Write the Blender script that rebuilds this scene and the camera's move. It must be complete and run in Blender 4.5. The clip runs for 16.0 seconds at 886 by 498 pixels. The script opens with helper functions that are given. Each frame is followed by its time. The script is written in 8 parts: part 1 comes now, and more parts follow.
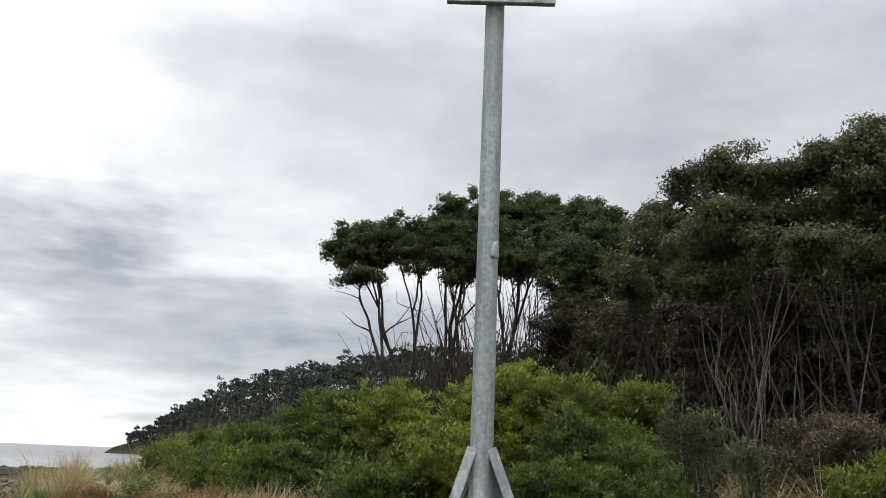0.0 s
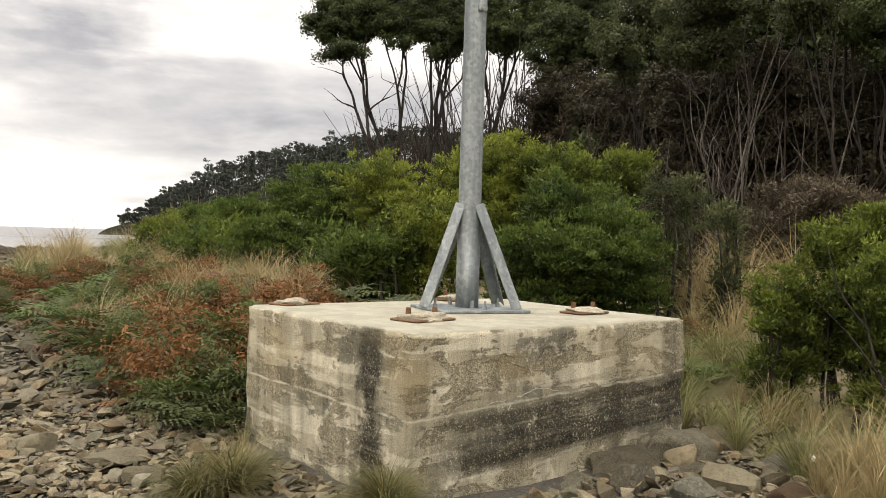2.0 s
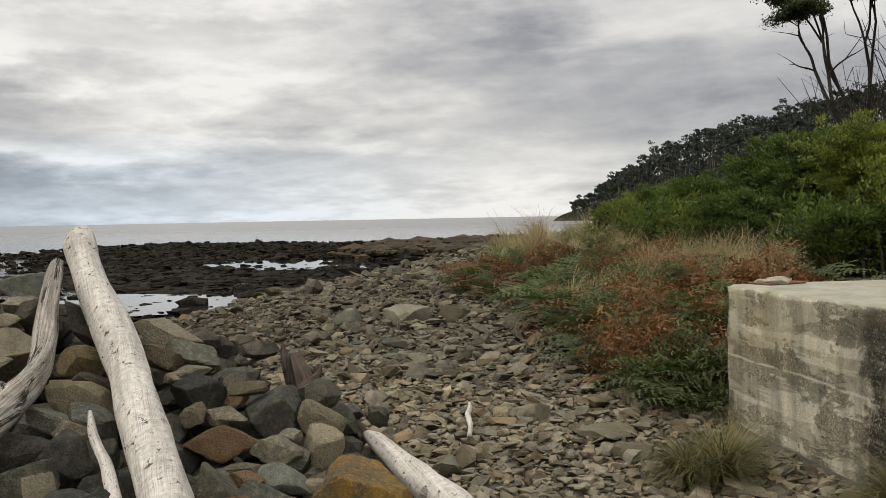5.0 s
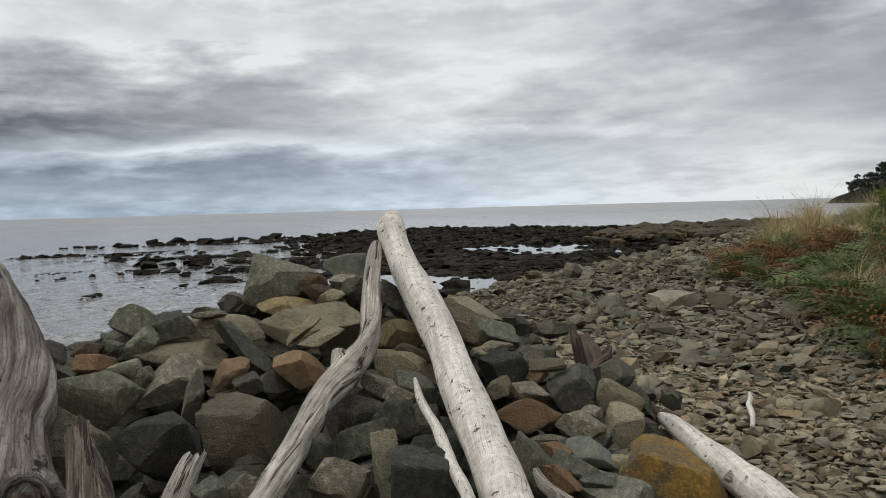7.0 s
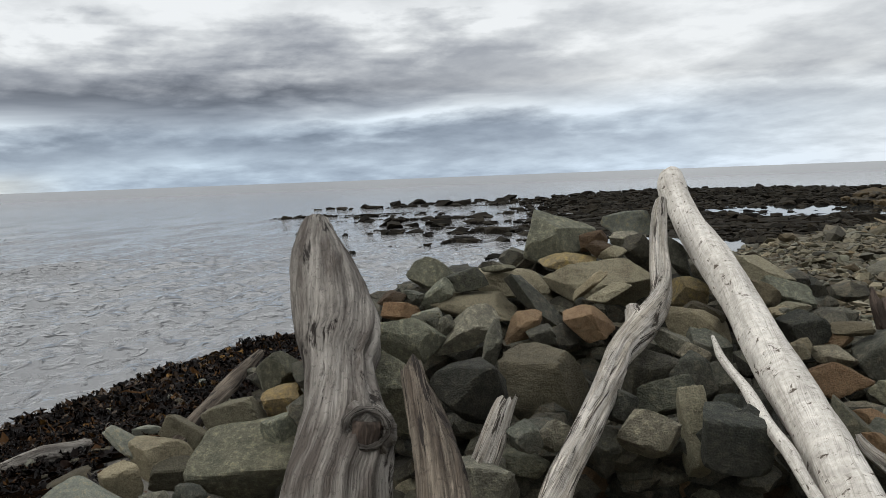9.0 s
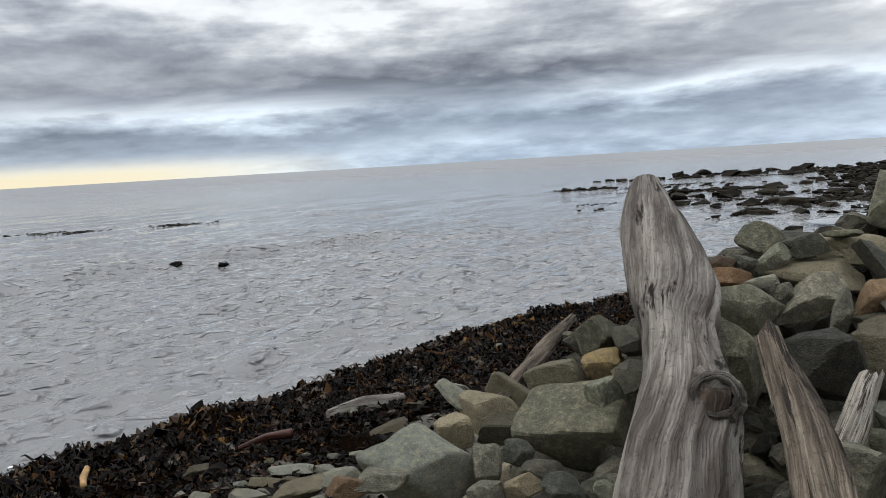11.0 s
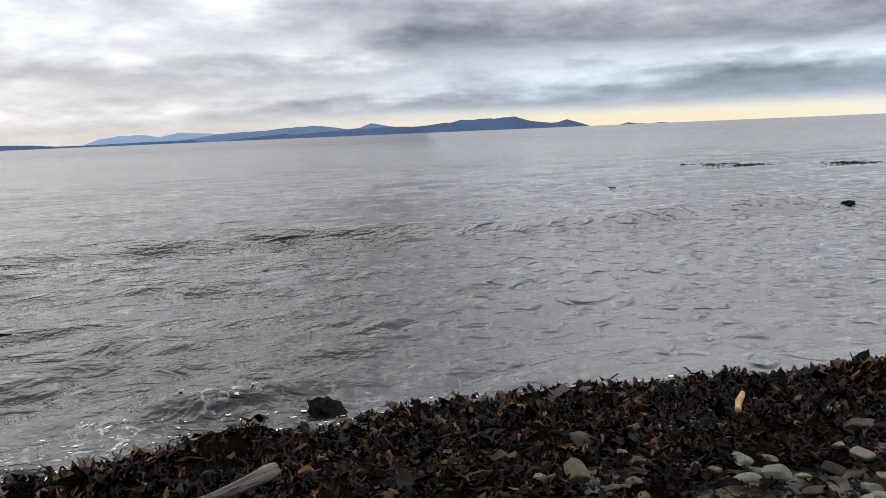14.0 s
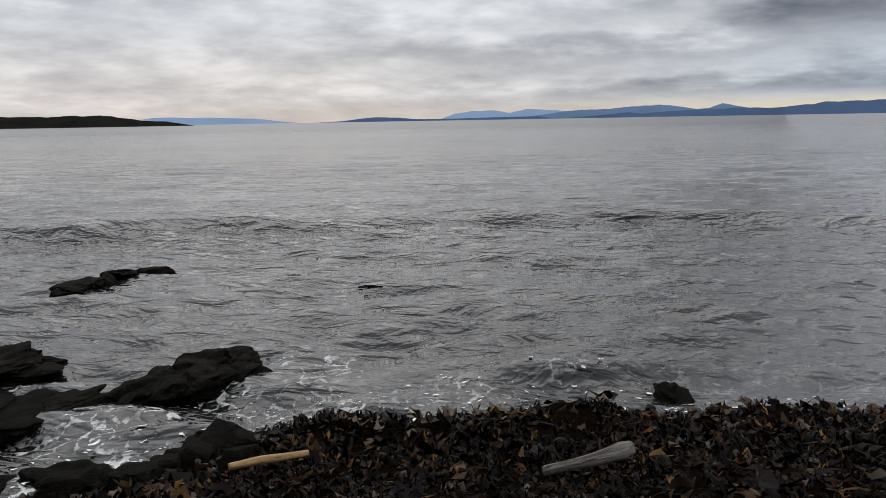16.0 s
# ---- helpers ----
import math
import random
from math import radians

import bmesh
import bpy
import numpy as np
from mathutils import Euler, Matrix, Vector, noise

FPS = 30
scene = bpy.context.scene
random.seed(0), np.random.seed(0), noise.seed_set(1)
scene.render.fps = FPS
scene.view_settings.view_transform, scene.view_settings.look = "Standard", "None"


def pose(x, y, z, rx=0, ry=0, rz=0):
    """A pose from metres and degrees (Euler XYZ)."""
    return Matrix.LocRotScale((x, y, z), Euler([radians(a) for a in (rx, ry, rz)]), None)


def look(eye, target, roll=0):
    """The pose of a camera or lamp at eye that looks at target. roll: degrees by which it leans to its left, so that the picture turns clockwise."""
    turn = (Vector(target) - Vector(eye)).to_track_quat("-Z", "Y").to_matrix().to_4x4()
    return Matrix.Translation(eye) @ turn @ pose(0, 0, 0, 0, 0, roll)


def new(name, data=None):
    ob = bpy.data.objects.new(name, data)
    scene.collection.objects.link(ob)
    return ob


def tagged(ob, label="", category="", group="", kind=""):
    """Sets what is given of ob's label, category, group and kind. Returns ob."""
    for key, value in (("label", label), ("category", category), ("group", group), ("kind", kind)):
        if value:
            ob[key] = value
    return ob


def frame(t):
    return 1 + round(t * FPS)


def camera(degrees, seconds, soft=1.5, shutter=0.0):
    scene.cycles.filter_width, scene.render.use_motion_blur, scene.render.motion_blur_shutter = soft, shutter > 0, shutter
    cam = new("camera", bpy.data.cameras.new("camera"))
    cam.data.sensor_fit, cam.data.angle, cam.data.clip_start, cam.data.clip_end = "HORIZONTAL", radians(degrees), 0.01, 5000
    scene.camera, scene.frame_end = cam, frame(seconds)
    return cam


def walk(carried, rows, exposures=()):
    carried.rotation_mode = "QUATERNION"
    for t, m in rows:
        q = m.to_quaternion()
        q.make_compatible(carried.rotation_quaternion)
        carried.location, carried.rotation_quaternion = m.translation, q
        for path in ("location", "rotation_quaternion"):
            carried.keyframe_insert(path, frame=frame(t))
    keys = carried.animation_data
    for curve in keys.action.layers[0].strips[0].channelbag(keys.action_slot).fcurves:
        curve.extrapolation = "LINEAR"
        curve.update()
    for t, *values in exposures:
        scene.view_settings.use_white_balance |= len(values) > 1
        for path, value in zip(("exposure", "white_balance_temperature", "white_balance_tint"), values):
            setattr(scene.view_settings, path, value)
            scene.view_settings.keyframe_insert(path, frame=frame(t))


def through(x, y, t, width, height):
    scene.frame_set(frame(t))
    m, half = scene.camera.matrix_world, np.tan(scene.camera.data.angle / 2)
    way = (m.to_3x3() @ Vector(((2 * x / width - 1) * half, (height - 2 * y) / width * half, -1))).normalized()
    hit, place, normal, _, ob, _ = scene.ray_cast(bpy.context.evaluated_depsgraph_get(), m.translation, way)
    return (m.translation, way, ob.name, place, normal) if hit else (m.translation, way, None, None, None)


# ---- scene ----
# Camera and its walk
cam = camera(54.75, 16.0, soft=0.75)
PATH = [
    (0, 0.019, -0.030, 1.580, 13.93, -2.40, -2.67),
    (0.5, 0.009, -0.040, 1.543, 9.80, -3.84, -3.11),
    (1, 0.010, -0.024, 1.500, 5.71, -3.80, -3.74),
    (1.5, 0.021, -0.014, 1.454, 1.92, -1.54, -4.15),
    (2, 0.009, 0.006, 1.418, -0.67, -1.72, -3.55),
    (2.5, -0.000, 0.000, 1.408, -1.05, -1.36, -2.67),
    (3, -0.015, -0.009, 1.420, -0.89, -0.65, 0.83),
    (3.5, -0.058, -0.013, 1.416, -1.14, 0.19, 6.29),
    (4, -0.113, 0.008, 1.409, -1.40, 0.89, 13.41),
    (4.5, -0.161, 0.035, 1.399, -1.85, 1.05, 19.91),
    (4.7, -0.177, 0.036, 1.401, -1.96, 1.06, 22.37),
    (6.8, -0.264, -0.125, 1.404, -2.67, 1.46, 40.80),
    (7, -0.279, -0.142, 1.405, -2.75, 1.53, 42.47),
    (7.5, -0.292, -0.198, 1.402, -2.97, 1.52, 47.02),
    (8, -0.294, -0.260, 1.402, -3.29, 1.56, 51.07),
    (8.2, -0.312, -0.275, 1.399, -3.57, 1.77, 52.33),
    (10.3, -0.435, -0.422, 1.381, -6.05, 2.19, 67.33),
    (10.5, -0.441, -0.444, 1.370, -6.03, 2.34, 68.77),
    (11, -0.486, -0.461, 1.360, -5.75, 3.37, 76.24),
    (11.5, -0.540, -0.454, 1.356, -5.79, 3.02, 86.75),
    (12, -0.560, -0.479, 1.347, -6.56, 2.37, 94.22),
    (12.5, -0.607, -0.498, 1.332, -6.81, 2.26, 100.73),
    (13, -0.671, -0.524, 1.308, -6.92, 2.12, 106.67),
    (13.5, -0.623, -0.518, 1.318, -7.26, 2.14, 112.58),
    (14, -0.676, -0.561, 1.294, -7.81, 2.40, 119.00),
    (14.5, -0.655, -0.606, 1.292, -8.18, 1.99, 125.48),
    (15, -0.635, -0.627, 1.289, -8.32, 1.73, 130.91),
    (15.5, -0.607, -0.667, 1.294, -8.46, 1.16, 136.17),
    (16, -0.568, -0.697, 1.295, -8.57, 0.98, 141.58),
]
EXPOSURE = [(0.0, 0.34, 6200, 10), (0.5, 0.60, 6400, 10), (1.0, 0.85, 6650, 10), (1.5, 0.52, 6830, 11), (2.0, 0.62, 7010, 12), (2.5, 0.62, 7200, 13), (3.4, 0.46, 7100, 12), (4.0, -0.12, 6700, 10), (4.5, -0.05, 6700, 10), (7.0, -0.20, 6300, 8), (8.0, -0.16, 6250, 8), (11.0, 0.08, 6100, 9), (11.5, -0.1, 6100, 9), (12.0, 0.1, 6100, 9), (13.0, 0.1, 6100, 10), (14.5, 0.0, 6100, 11), (15.5, -0.3, 6100, 11), (16.0, -0.3, 6100, 11)]
walk(cam, [(t, pose(x, y, z, 90 + p, r, w)) for t, x, y, z, p, r, w in PATH], EXPOSURE)

SEA = -0.88


# ---------------------------------------------------------------- node helpers
class Nodes:
    def __init__(self, tree):
        self.tree = tree

    def add(self, kind, **inputs):
        n = self.tree.nodes.new(kind)
        for key, value in inputs.items():
            self.put(n, key.replace("_", " "), value)
        return n

    def put(self, n, key, value):
        sock = n.inputs[int(key[1:])] if key[0] == "i" and key[1:].isdigit() else n.inputs[key]
        if isinstance(value, bpy.types.NodeSocket):
            self.tree.links.new(value, sock)
        else:
            sock.default_value = value

    def math(self, op, a, b=0.0, clamp=False):
        n = self.add("ShaderNodeMath")
        n.operation, n.use_clamp = op, clamp
        self.put(n, "i0", a), self.put(n, "i1", b)
        return n.outputs[0]

    def noise(self, vec, scale, detail=4.0, rough=0.55, distort=0.0):
        n = self.add("ShaderNodeTexNoise", Scale=scale, Detail=detail, Roughness=rough, Distortion=distort)
        if vec is not None:
            self.put(n, "Vector", vec)
        return n.outputs[0]

    def ramp(self, fac, *stops):
        n = self.add("ShaderNodeValToRGB")
        while len(n.color_ramp.elements) < len(stops):
            n.color_ramp.elements.new(0.5)
        for e, (p, c) in zip(n.color_ramp.elements, stops):
            e.position, e.color = p, (*c, 1) if isinstance(c, tuple) else (c, c, c, 1)
        self.put(n, "Fac", fac)
        return n.outputs[0]

    def mix(self, fac, a, b, mode="MIX"):
        n = self.add("ShaderNodeMix")
        n.data_type, n.blend_type = "RGBA", mode
        for i, v in ((0, fac), (6, a), (7, b)):
            if isinstance(v, tuple) and len(v) == 3:
                v = (*v, 1)
            self.put(n, f"i{i}", v)
        return n.outputs[2]

    def scaled(self, vec, s, loc=(0, 0, 0)):
        n = self.add("ShaderNodeMapping", Vector=vec, Scale=s, Location=loc)
        return n.outputs[0]

    def bump(self, height, strength, distance):
        return self.add("ShaderNodeBump", Height=height, Strength=strength, Distance=distance).outputs[0]


def material(name):
    m = bpy.data.materials.new(name)
    m.use_nodes = True
    n = Nodes(m.node_tree)
    return m, n, m.node_tree.nodes["Principled BSDF"]


def coords(n, which="Object"):
    return n.add("ShaderNodeTexCoord").outputs[which]


def position(n):
    return n.add("ShaderNodeNewGeometry").outputs["Position"]


def one_of_many(n, island=False):
    if island:
        return n.add("ShaderNodeNewGeometry").outputs["Random Per Island"]
    return n.add("ShaderNodeObjectInfo").outputs["Random"]


# ---------------------------------------------------------------- world, sun
world = bpy.data.worlds.new("overcast_sky")
scene.world = world
world.use_nodes = True
wn = Nodes(world.node_tree)
bg = world.node_tree.nodes["Background"]
way = coords(wn, "Generated")
sep = wn.add("ShaderNodeSeparateXYZ", Vector=way)
up = wn.math("MAXIMUM", sep.outputs[2], 0.0)
side = wn.math("ARCTAN2", sep.outputs[0], sep.outputs[1])
side01 = wn.math("ADD", wn.math("DIVIDE", side, 2 * math.pi), 0.5)   # yaw 0 at 0.5, turning left lowers it
w_deg = wn.math("MULTIPLY", side, -180 / math.pi)
el_deg = wn.math("MULTIPLY", wn.math("ARCSINE", up), 180 / math.pi)
flat = wn.math("ADD", up, 0.20)
px_, py_ = wn.math("DIVIDE", sep.outputs[0], flat), wn.math("DIVIDE", sep.outputs[1], flat)
deck = wn.add("ShaderNodeCombineXYZ", X=px_, Y=py_).outputs[0]
big = wn.noise(wn.scaled(deck, (1, 1, 1), (1.3, 0.4, 0)), 0.5, 3, 0.5, 0.3)
mid = wn.noise(wn.scaled(deck, (1, 1, 1), (3.1, 1.7, 0)), 1.4, 6, 0.53, 0.1)
fine_ = wn.noise(wn.scaled(deck, (1, 1, 1), (8.1, 2.7, 0)), 4.6, 6, 0.58, 0.15)
streak = wn.noise(wn.scaled(way, (1.5, 1.5, 13.0)), 2.2, 4, 0.55, 0.3)
# the cloud layers: how bright the deck is at each heading, at ten heights over the horizon, with ragged borders
wob_w = wn.math("ADD", w_deg, wn.math("ADD", wn.math("MULTIPLY", wn.math("SUBTRACT", mid, 0.5), 24.0), wn.math("MULTIPLY", wn.math("SUBTRACT", big, 0.5), 20.0)))
lift_ = wn.math("ADD", 0.25, wn.math("MULTIPLY", el_deg, 0.17))
wob_el = wn.math("ADD", el_deg, wn.math("MULTIPLY", lift_, wn.math("ADD", wn.math("MULTIPLY", wn.math("SUBTRACT", mid, 0.5), 5.0), wn.math("ADD", wn.math("MULTIPLY", wn.math("SUBTRACT", streak, 0.5), 3.0), wn.math("MULTIPLY", wn.math("SUBTRACT", fine_, 0.5), 1.2)))))
el01 = wn.math("DIVIDE", wob_el, 50.0)
DECK_EL = (0.5, 1.5, 2.5, 4.0, 5.5, 7.5, 10.0, 13.0, 18.0, 25.0)
DECK = [
    (-180, 0.835, 0.856, 0.856, 0.877, 0.835, 0.814, 0.814, 0.835, 0.856, 0.877),
    (-70, 0.742, 0.742, 0.735, 0.724, 0.715, 0.715, 0.710, 0.715, 0.725, 0.730),
    (-22, 0.724, 0.724, 0.707, 0.690, 0.690, 0.690, 0.685, 0.690, 0.690, 0.685),
    (5, 0.700, 0.693, 0.656, 0.606, 0.618, 0.668, 0.713, 0.780, 0.760, 0.710),
    (17, 0.837, 0.826, 0.819, 0.783, 0.700, 0.650, 0.645, 0.765, 0.785, 0.760),
    (28, 0.855, 0.855, 0.855, 0.763, 0.763, 0.715, 0.710, 0.760, 0.830, 0.830),
    (42, 0.795, 0.750, 0.714, 0.775, 0.845, 0.850, 0.855, 0.755, 0.855, 0.855),
    (57, 0.715, 0.667, 0.623, 0.900, 0.640, 0.630, 0.855, 0.774, 0.855, 0.855),
    (68, 0.725, 0.715, 0.623, 0.800, 0.490, 0.720, 0.855, 0.807, 0.855, 0.855),
    (77, 0.700, 0.770, 0.618, 0.641, 0.432, 0.625, 0.855, 0.842, 0.772, 0.791),
    (90, 0.849, 0.641, 0.594, 0.855, 0.579, 0.625, 0.855, 0.826, 0.772, 0.791),
    (103, 0.855, 0.627, 0.588, 0.800, 0.588, 0.627, 0.839, 0.855, 0.804, 0.808),
    (118, 0.843, 0.643, 0.784, 0.729, 0.525, 0.643, 0.714, 0.675, 0.753, 0.816),
    (128, 0.790, 0.712, 0.780, 0.670, 0.790, 0.690, 0.740, 0.696, 0.777, 0.842),
    (145, 0.770, 0.780, 0.790, 0.760, 0.790, 0.840, 0.800, 0.840, 0.900, 0.930),
    (160, 0.790, 0.800, 0.780, 0.770, 0.790, 0.740, 0.800, 0.900, 0.970, 1.000),
    (180, 0.793, 0.813, 0.813, 0.833, 0.790, 0.790, 0.840, 0.920, 0.980, 1.000),
]
grey = None
for k_, (head, *vals) in enumerate(DECK):
    col_ = wn.ramp(el01, *((e_ / 50.0, v_) for e_, v_ in zip(DECK_EL, vals)))
    if grey is None:
        grey = col_
    else:
        f_ = wn.add("ShaderNodeMapRange", Value=wob_w, From_Min=float(DECK[k_ - 1][0]), From_Max=float(head))
        grey = wn.mix(f_.outputs[0], grey, col_)
grey = wn.add("ShaderNodeSeparateXYZ", Vector=grey).outputs[0]
puff = wn.math("ADD", wn.math("MULTIPLY", wn.math("SUBTRACT", mid, 0.5), 0.60), wn.math("ADD", wn.math("MULTIPLY", wn.math("SUBTRACT", fine_, 0.5), 0.32), wn.math("MULTIPLY", wn.math("SUBTRACT", streak, 0.5), 0.10)))
calm_ = wn.ramp(wn.math("DIVIDE", wn.math("ADD", w_deg, 180.0), 360.0), (0.0, 0.9), (0.42, 0.6), (0.53, 0.6), (0.60, 1.0), (0.95, 1.0))
grey = wn.math("ADD", wn.math("MULTIPLY", wn.math("SUBTRACT", grey, 0.70), 1.38), 0.775)
grey = wn.math("ADD", grey, wn.math("MULTIPLY", puff, calm_))
cloud = wn.ramp(grey, (0.30, (0.075, 0.080, 0.098)), (0.42, (0.145, 0.152, 0.178)), (0.54, (0.245, 0.252, 0.282)), (0.66, (0.395, 0.400, 0.425)), (0.78, (0.572, 0.572, 0.583)), (0.90, (0.80, 0.793, 0.780)), (1.0, (1.03, 1.015, 0.99)))
sky = wn.add("ShaderNodeTexSky")
sky.sky_type, sky.sun_disc = "NISHITA", False
SUN_YAW, SUN_UP = radians(150), radians(42)
sky.sun_elevation, sky.sun_rotation = SUN_UP, -SUN_YAW
veil = wn.mix(0.93, wn.mix(1.0, sky.outputs[0], (0.10, 0.10, 0.10), "MULTIPLY"), cloud)
# bright glow of the hidden sun, thin cloud low over the sea, denser and brighter deck overhead
sunway = (-math.sin(SUN_YAW) * math.cos(SUN_UP), math.cos(SUN_YAW) * math.cos(SUN_UP), math.sin(SUN_UP))
near_sun = wn.add("ShaderNodeVectorMath", i0=way, i1=sunway)
near_sun.operation = "DOT_PRODUCT"
glow = wn.math("POWER", wn.math("MAXIMUM", near_sun.outputs["Value"], 0.0), 10.0)
gain = wn.math("ADD", wn.math("ADD", 0.95, wn.math("MULTIPLY", glow, 0.25)), wn.math("MULTIPLY", wn.ramp(up, (0.45, 0.0), (0.80, 1.0)), 2.1))
lit = wn.mix(1.0, veil, wn.add("ShaderNodeCombineXYZ", X=gain, Y=gain, Z=gain).outputs[0], "MULTIPLY")
# bluer air under the deck far out, warmer towards the sun
low = wn.ramp(wn.math("DIVIDE", el_deg, 6.0, True), (0.0, 1.0), (0.55, 0.75), (1.0, 0.0))
air = wn.ramp(side01, (0.0, (1.05, 0.99, 0.94)), (0.08, (1.06, 0.99, 0.93)), (0.14, (1.0, 1.0, 1.0)), (0.19, (0.90, 1.0, 1.10)), (0.30, (0.83, 0.98, 1.14)), (0.38, (0.86, 0.98, 1.12)), (0.44, (0.99, 1.0, 1.01)), (1.0, (1.0, 1.0, 1.0)))
seen = wn.mix(low, lit, wn.mix(1.0, lit, air, "MULTIPLY"))
# the clear slit under the cloud, far out over the sea
slit = wn.math("MULTIPLY", wn.ramp(up, (0.0, 1.0), (0.010, 0.95), (0.018, 0.35), (0.026, 0.0)), wn.ramp(side01, (0.0, 0.5), (0.12, 0.55), (0.18, 1.0), (0.235, 1.0), (0.275, 0.0)))
seen = wn.mix(slit, seen, wn.ramp(side01, (0.0, (0.80, 0.70, 0.60)), (0.12, (0.82, 0.68, 0.55)), (0.18, (0.95, 0.80, 0.50)), (0.235, (0.95, 0.83, 0.58))))
wn.put(bg, "Color", seen)
bg.inputs["Strength"].default_value = 1.0

sun = new("sun", bpy.data.lights.new("sun", "SUN"))
sun.data.energy, sun.data.angle, sun.data.color = 0.55, radians(60), (1.0, 0.91, 0.76)
sun.matrix_world = look((0, 0, 60), tuple(Vector((0, 0, 60)) - Vector(sunway)))


# ---------------------------------------------------------------- materials
def stone(name, c1, c2, c3, scale=3.0, rough=0.85, island=False, bump=0.65, vary=0.5, strata=0.0, wet=0.0, gloss=0.2, many=False, grain=1.0):
    m, n, bs = material(name)
    co = coords(n)
    base = n.noise(co, scale, 6, 0.6, 0.4)
    spots = n.noise(co, scale * 9, 5, 0.7)
    grit = n.noise(co, scale * 40, 3, 0.6)
    col = n.mix(n.ramp(base, (0.35, 0.0), (0.62, 1.0)), c1, c2)
    col = n.mix(n.math("MULTIPLY", n.ramp(spots, (0.52, 0.0), (0.66, 1.0)), 0.6), col, c3)
    rand = one_of_many(n, island)
    col = n.mix(1.0, col, n.ramp(spots, (0.36, 1 - 0.42 * grain), (0.52, 1.0), (0.68, 1 + 0.32 * grain)), "MULTIPLY")
    col = n.mix(1.0, col, n.ramp(grit, (0.35, 1 - 0.32 * grain), (0.65, 1 + 0.32 * grain)), "MULTIPLY")
    tone = n.ramp(rand, (0.0, 1.0 - vary), (1.0, 1.0 + vary * 0.8))
    col = n.mix(1.0, col, tone, "MULTIPLY")
    if many:
        pick = n.ramp(n.math("FRACT", n.math("MULTIPLY", rand, 31.7)), (0.0, (0.62, 0.64, 0.66)), (0.2, (1.0, 1.0, 1.0)), (0.45, (1.25, 1.22, 1.15)), (0.6, (0.85, 0.90, 0.86)), (0.75, (1.05, 0.92, 0.76)), (0.9, (0.55, 0.50, 0.44)), (1.0, (1.5, 1.45, 1.35)))
        col = n.mix(1.0, col, pick, "MULTIPLY")
    hue = n.mix(n.math("FRACT", n.math("MULTIPLY", rand, 17.3)), (1.07, 1.0, 0.88), (0.98, 1.01, 0.97))
    col = n.mix(1.0, col, hue, "MULTIPLY")
    n.put(bs, "Base Color", col)
    h = n.math("ADD", n.math("MULTIPLY", spots, 0.7), n.math("MULTIPLY", grit, 0.35))
    if strata:
        lay = n.noise(n.scaled(co, (1.5, 1.5, 22.0)), 1.0, 4, 0.6, 0.5)
        h = n.math("ADD", h, n.math("MULTIPLY", lay, strata))
    n.put(bs, "Normal", n.bump(h, bump, 0.025))
    n.put(bs, "Roughness", n.ramp(spots, (0.3, rough - wet), (0.7, rough)))
    bs.inputs["Specular IOR Level"].default_value = gloss
    return m


def leaf(name, dark, light, through=0.35, rough=0.6, vary=0.7):
    m, n, bs = material(name)
    rand = one_of_many(n, True)
    patch = n.noise(position(n), 1.6, 2)
    # painted light: clump tops take the lighter leaf colour, as if lit from above
    light_attr = n.add("ShaderNodeAttribute")
    light_attr.attribute_name = "top_light"
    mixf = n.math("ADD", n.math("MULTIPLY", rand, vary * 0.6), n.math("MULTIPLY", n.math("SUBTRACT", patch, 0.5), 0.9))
    mixf = n.math("ADD", mixf, n.math("MULTIPLY", light_attr.outputs["Fac"], 0.55), True)
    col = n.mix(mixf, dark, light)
    n.put(bs, "Base Color", col)
    bs.inputs["Roughness"].default_value = rough
    bs.inputs["Specular IOR Level"].default_value = 0.25
    tr = n.add("ShaderNodeBsdfTranslucent", Color=col)
    out = m.node_tree.nodes["Material Output"]
    mx = n.add("ShaderNodeMixShader", Fac=through, i1=bs.outputs[0], i2=tr.outputs[0])
    m.node_tree.links.new(mx.outputs[0], out.inputs[0])
    return m


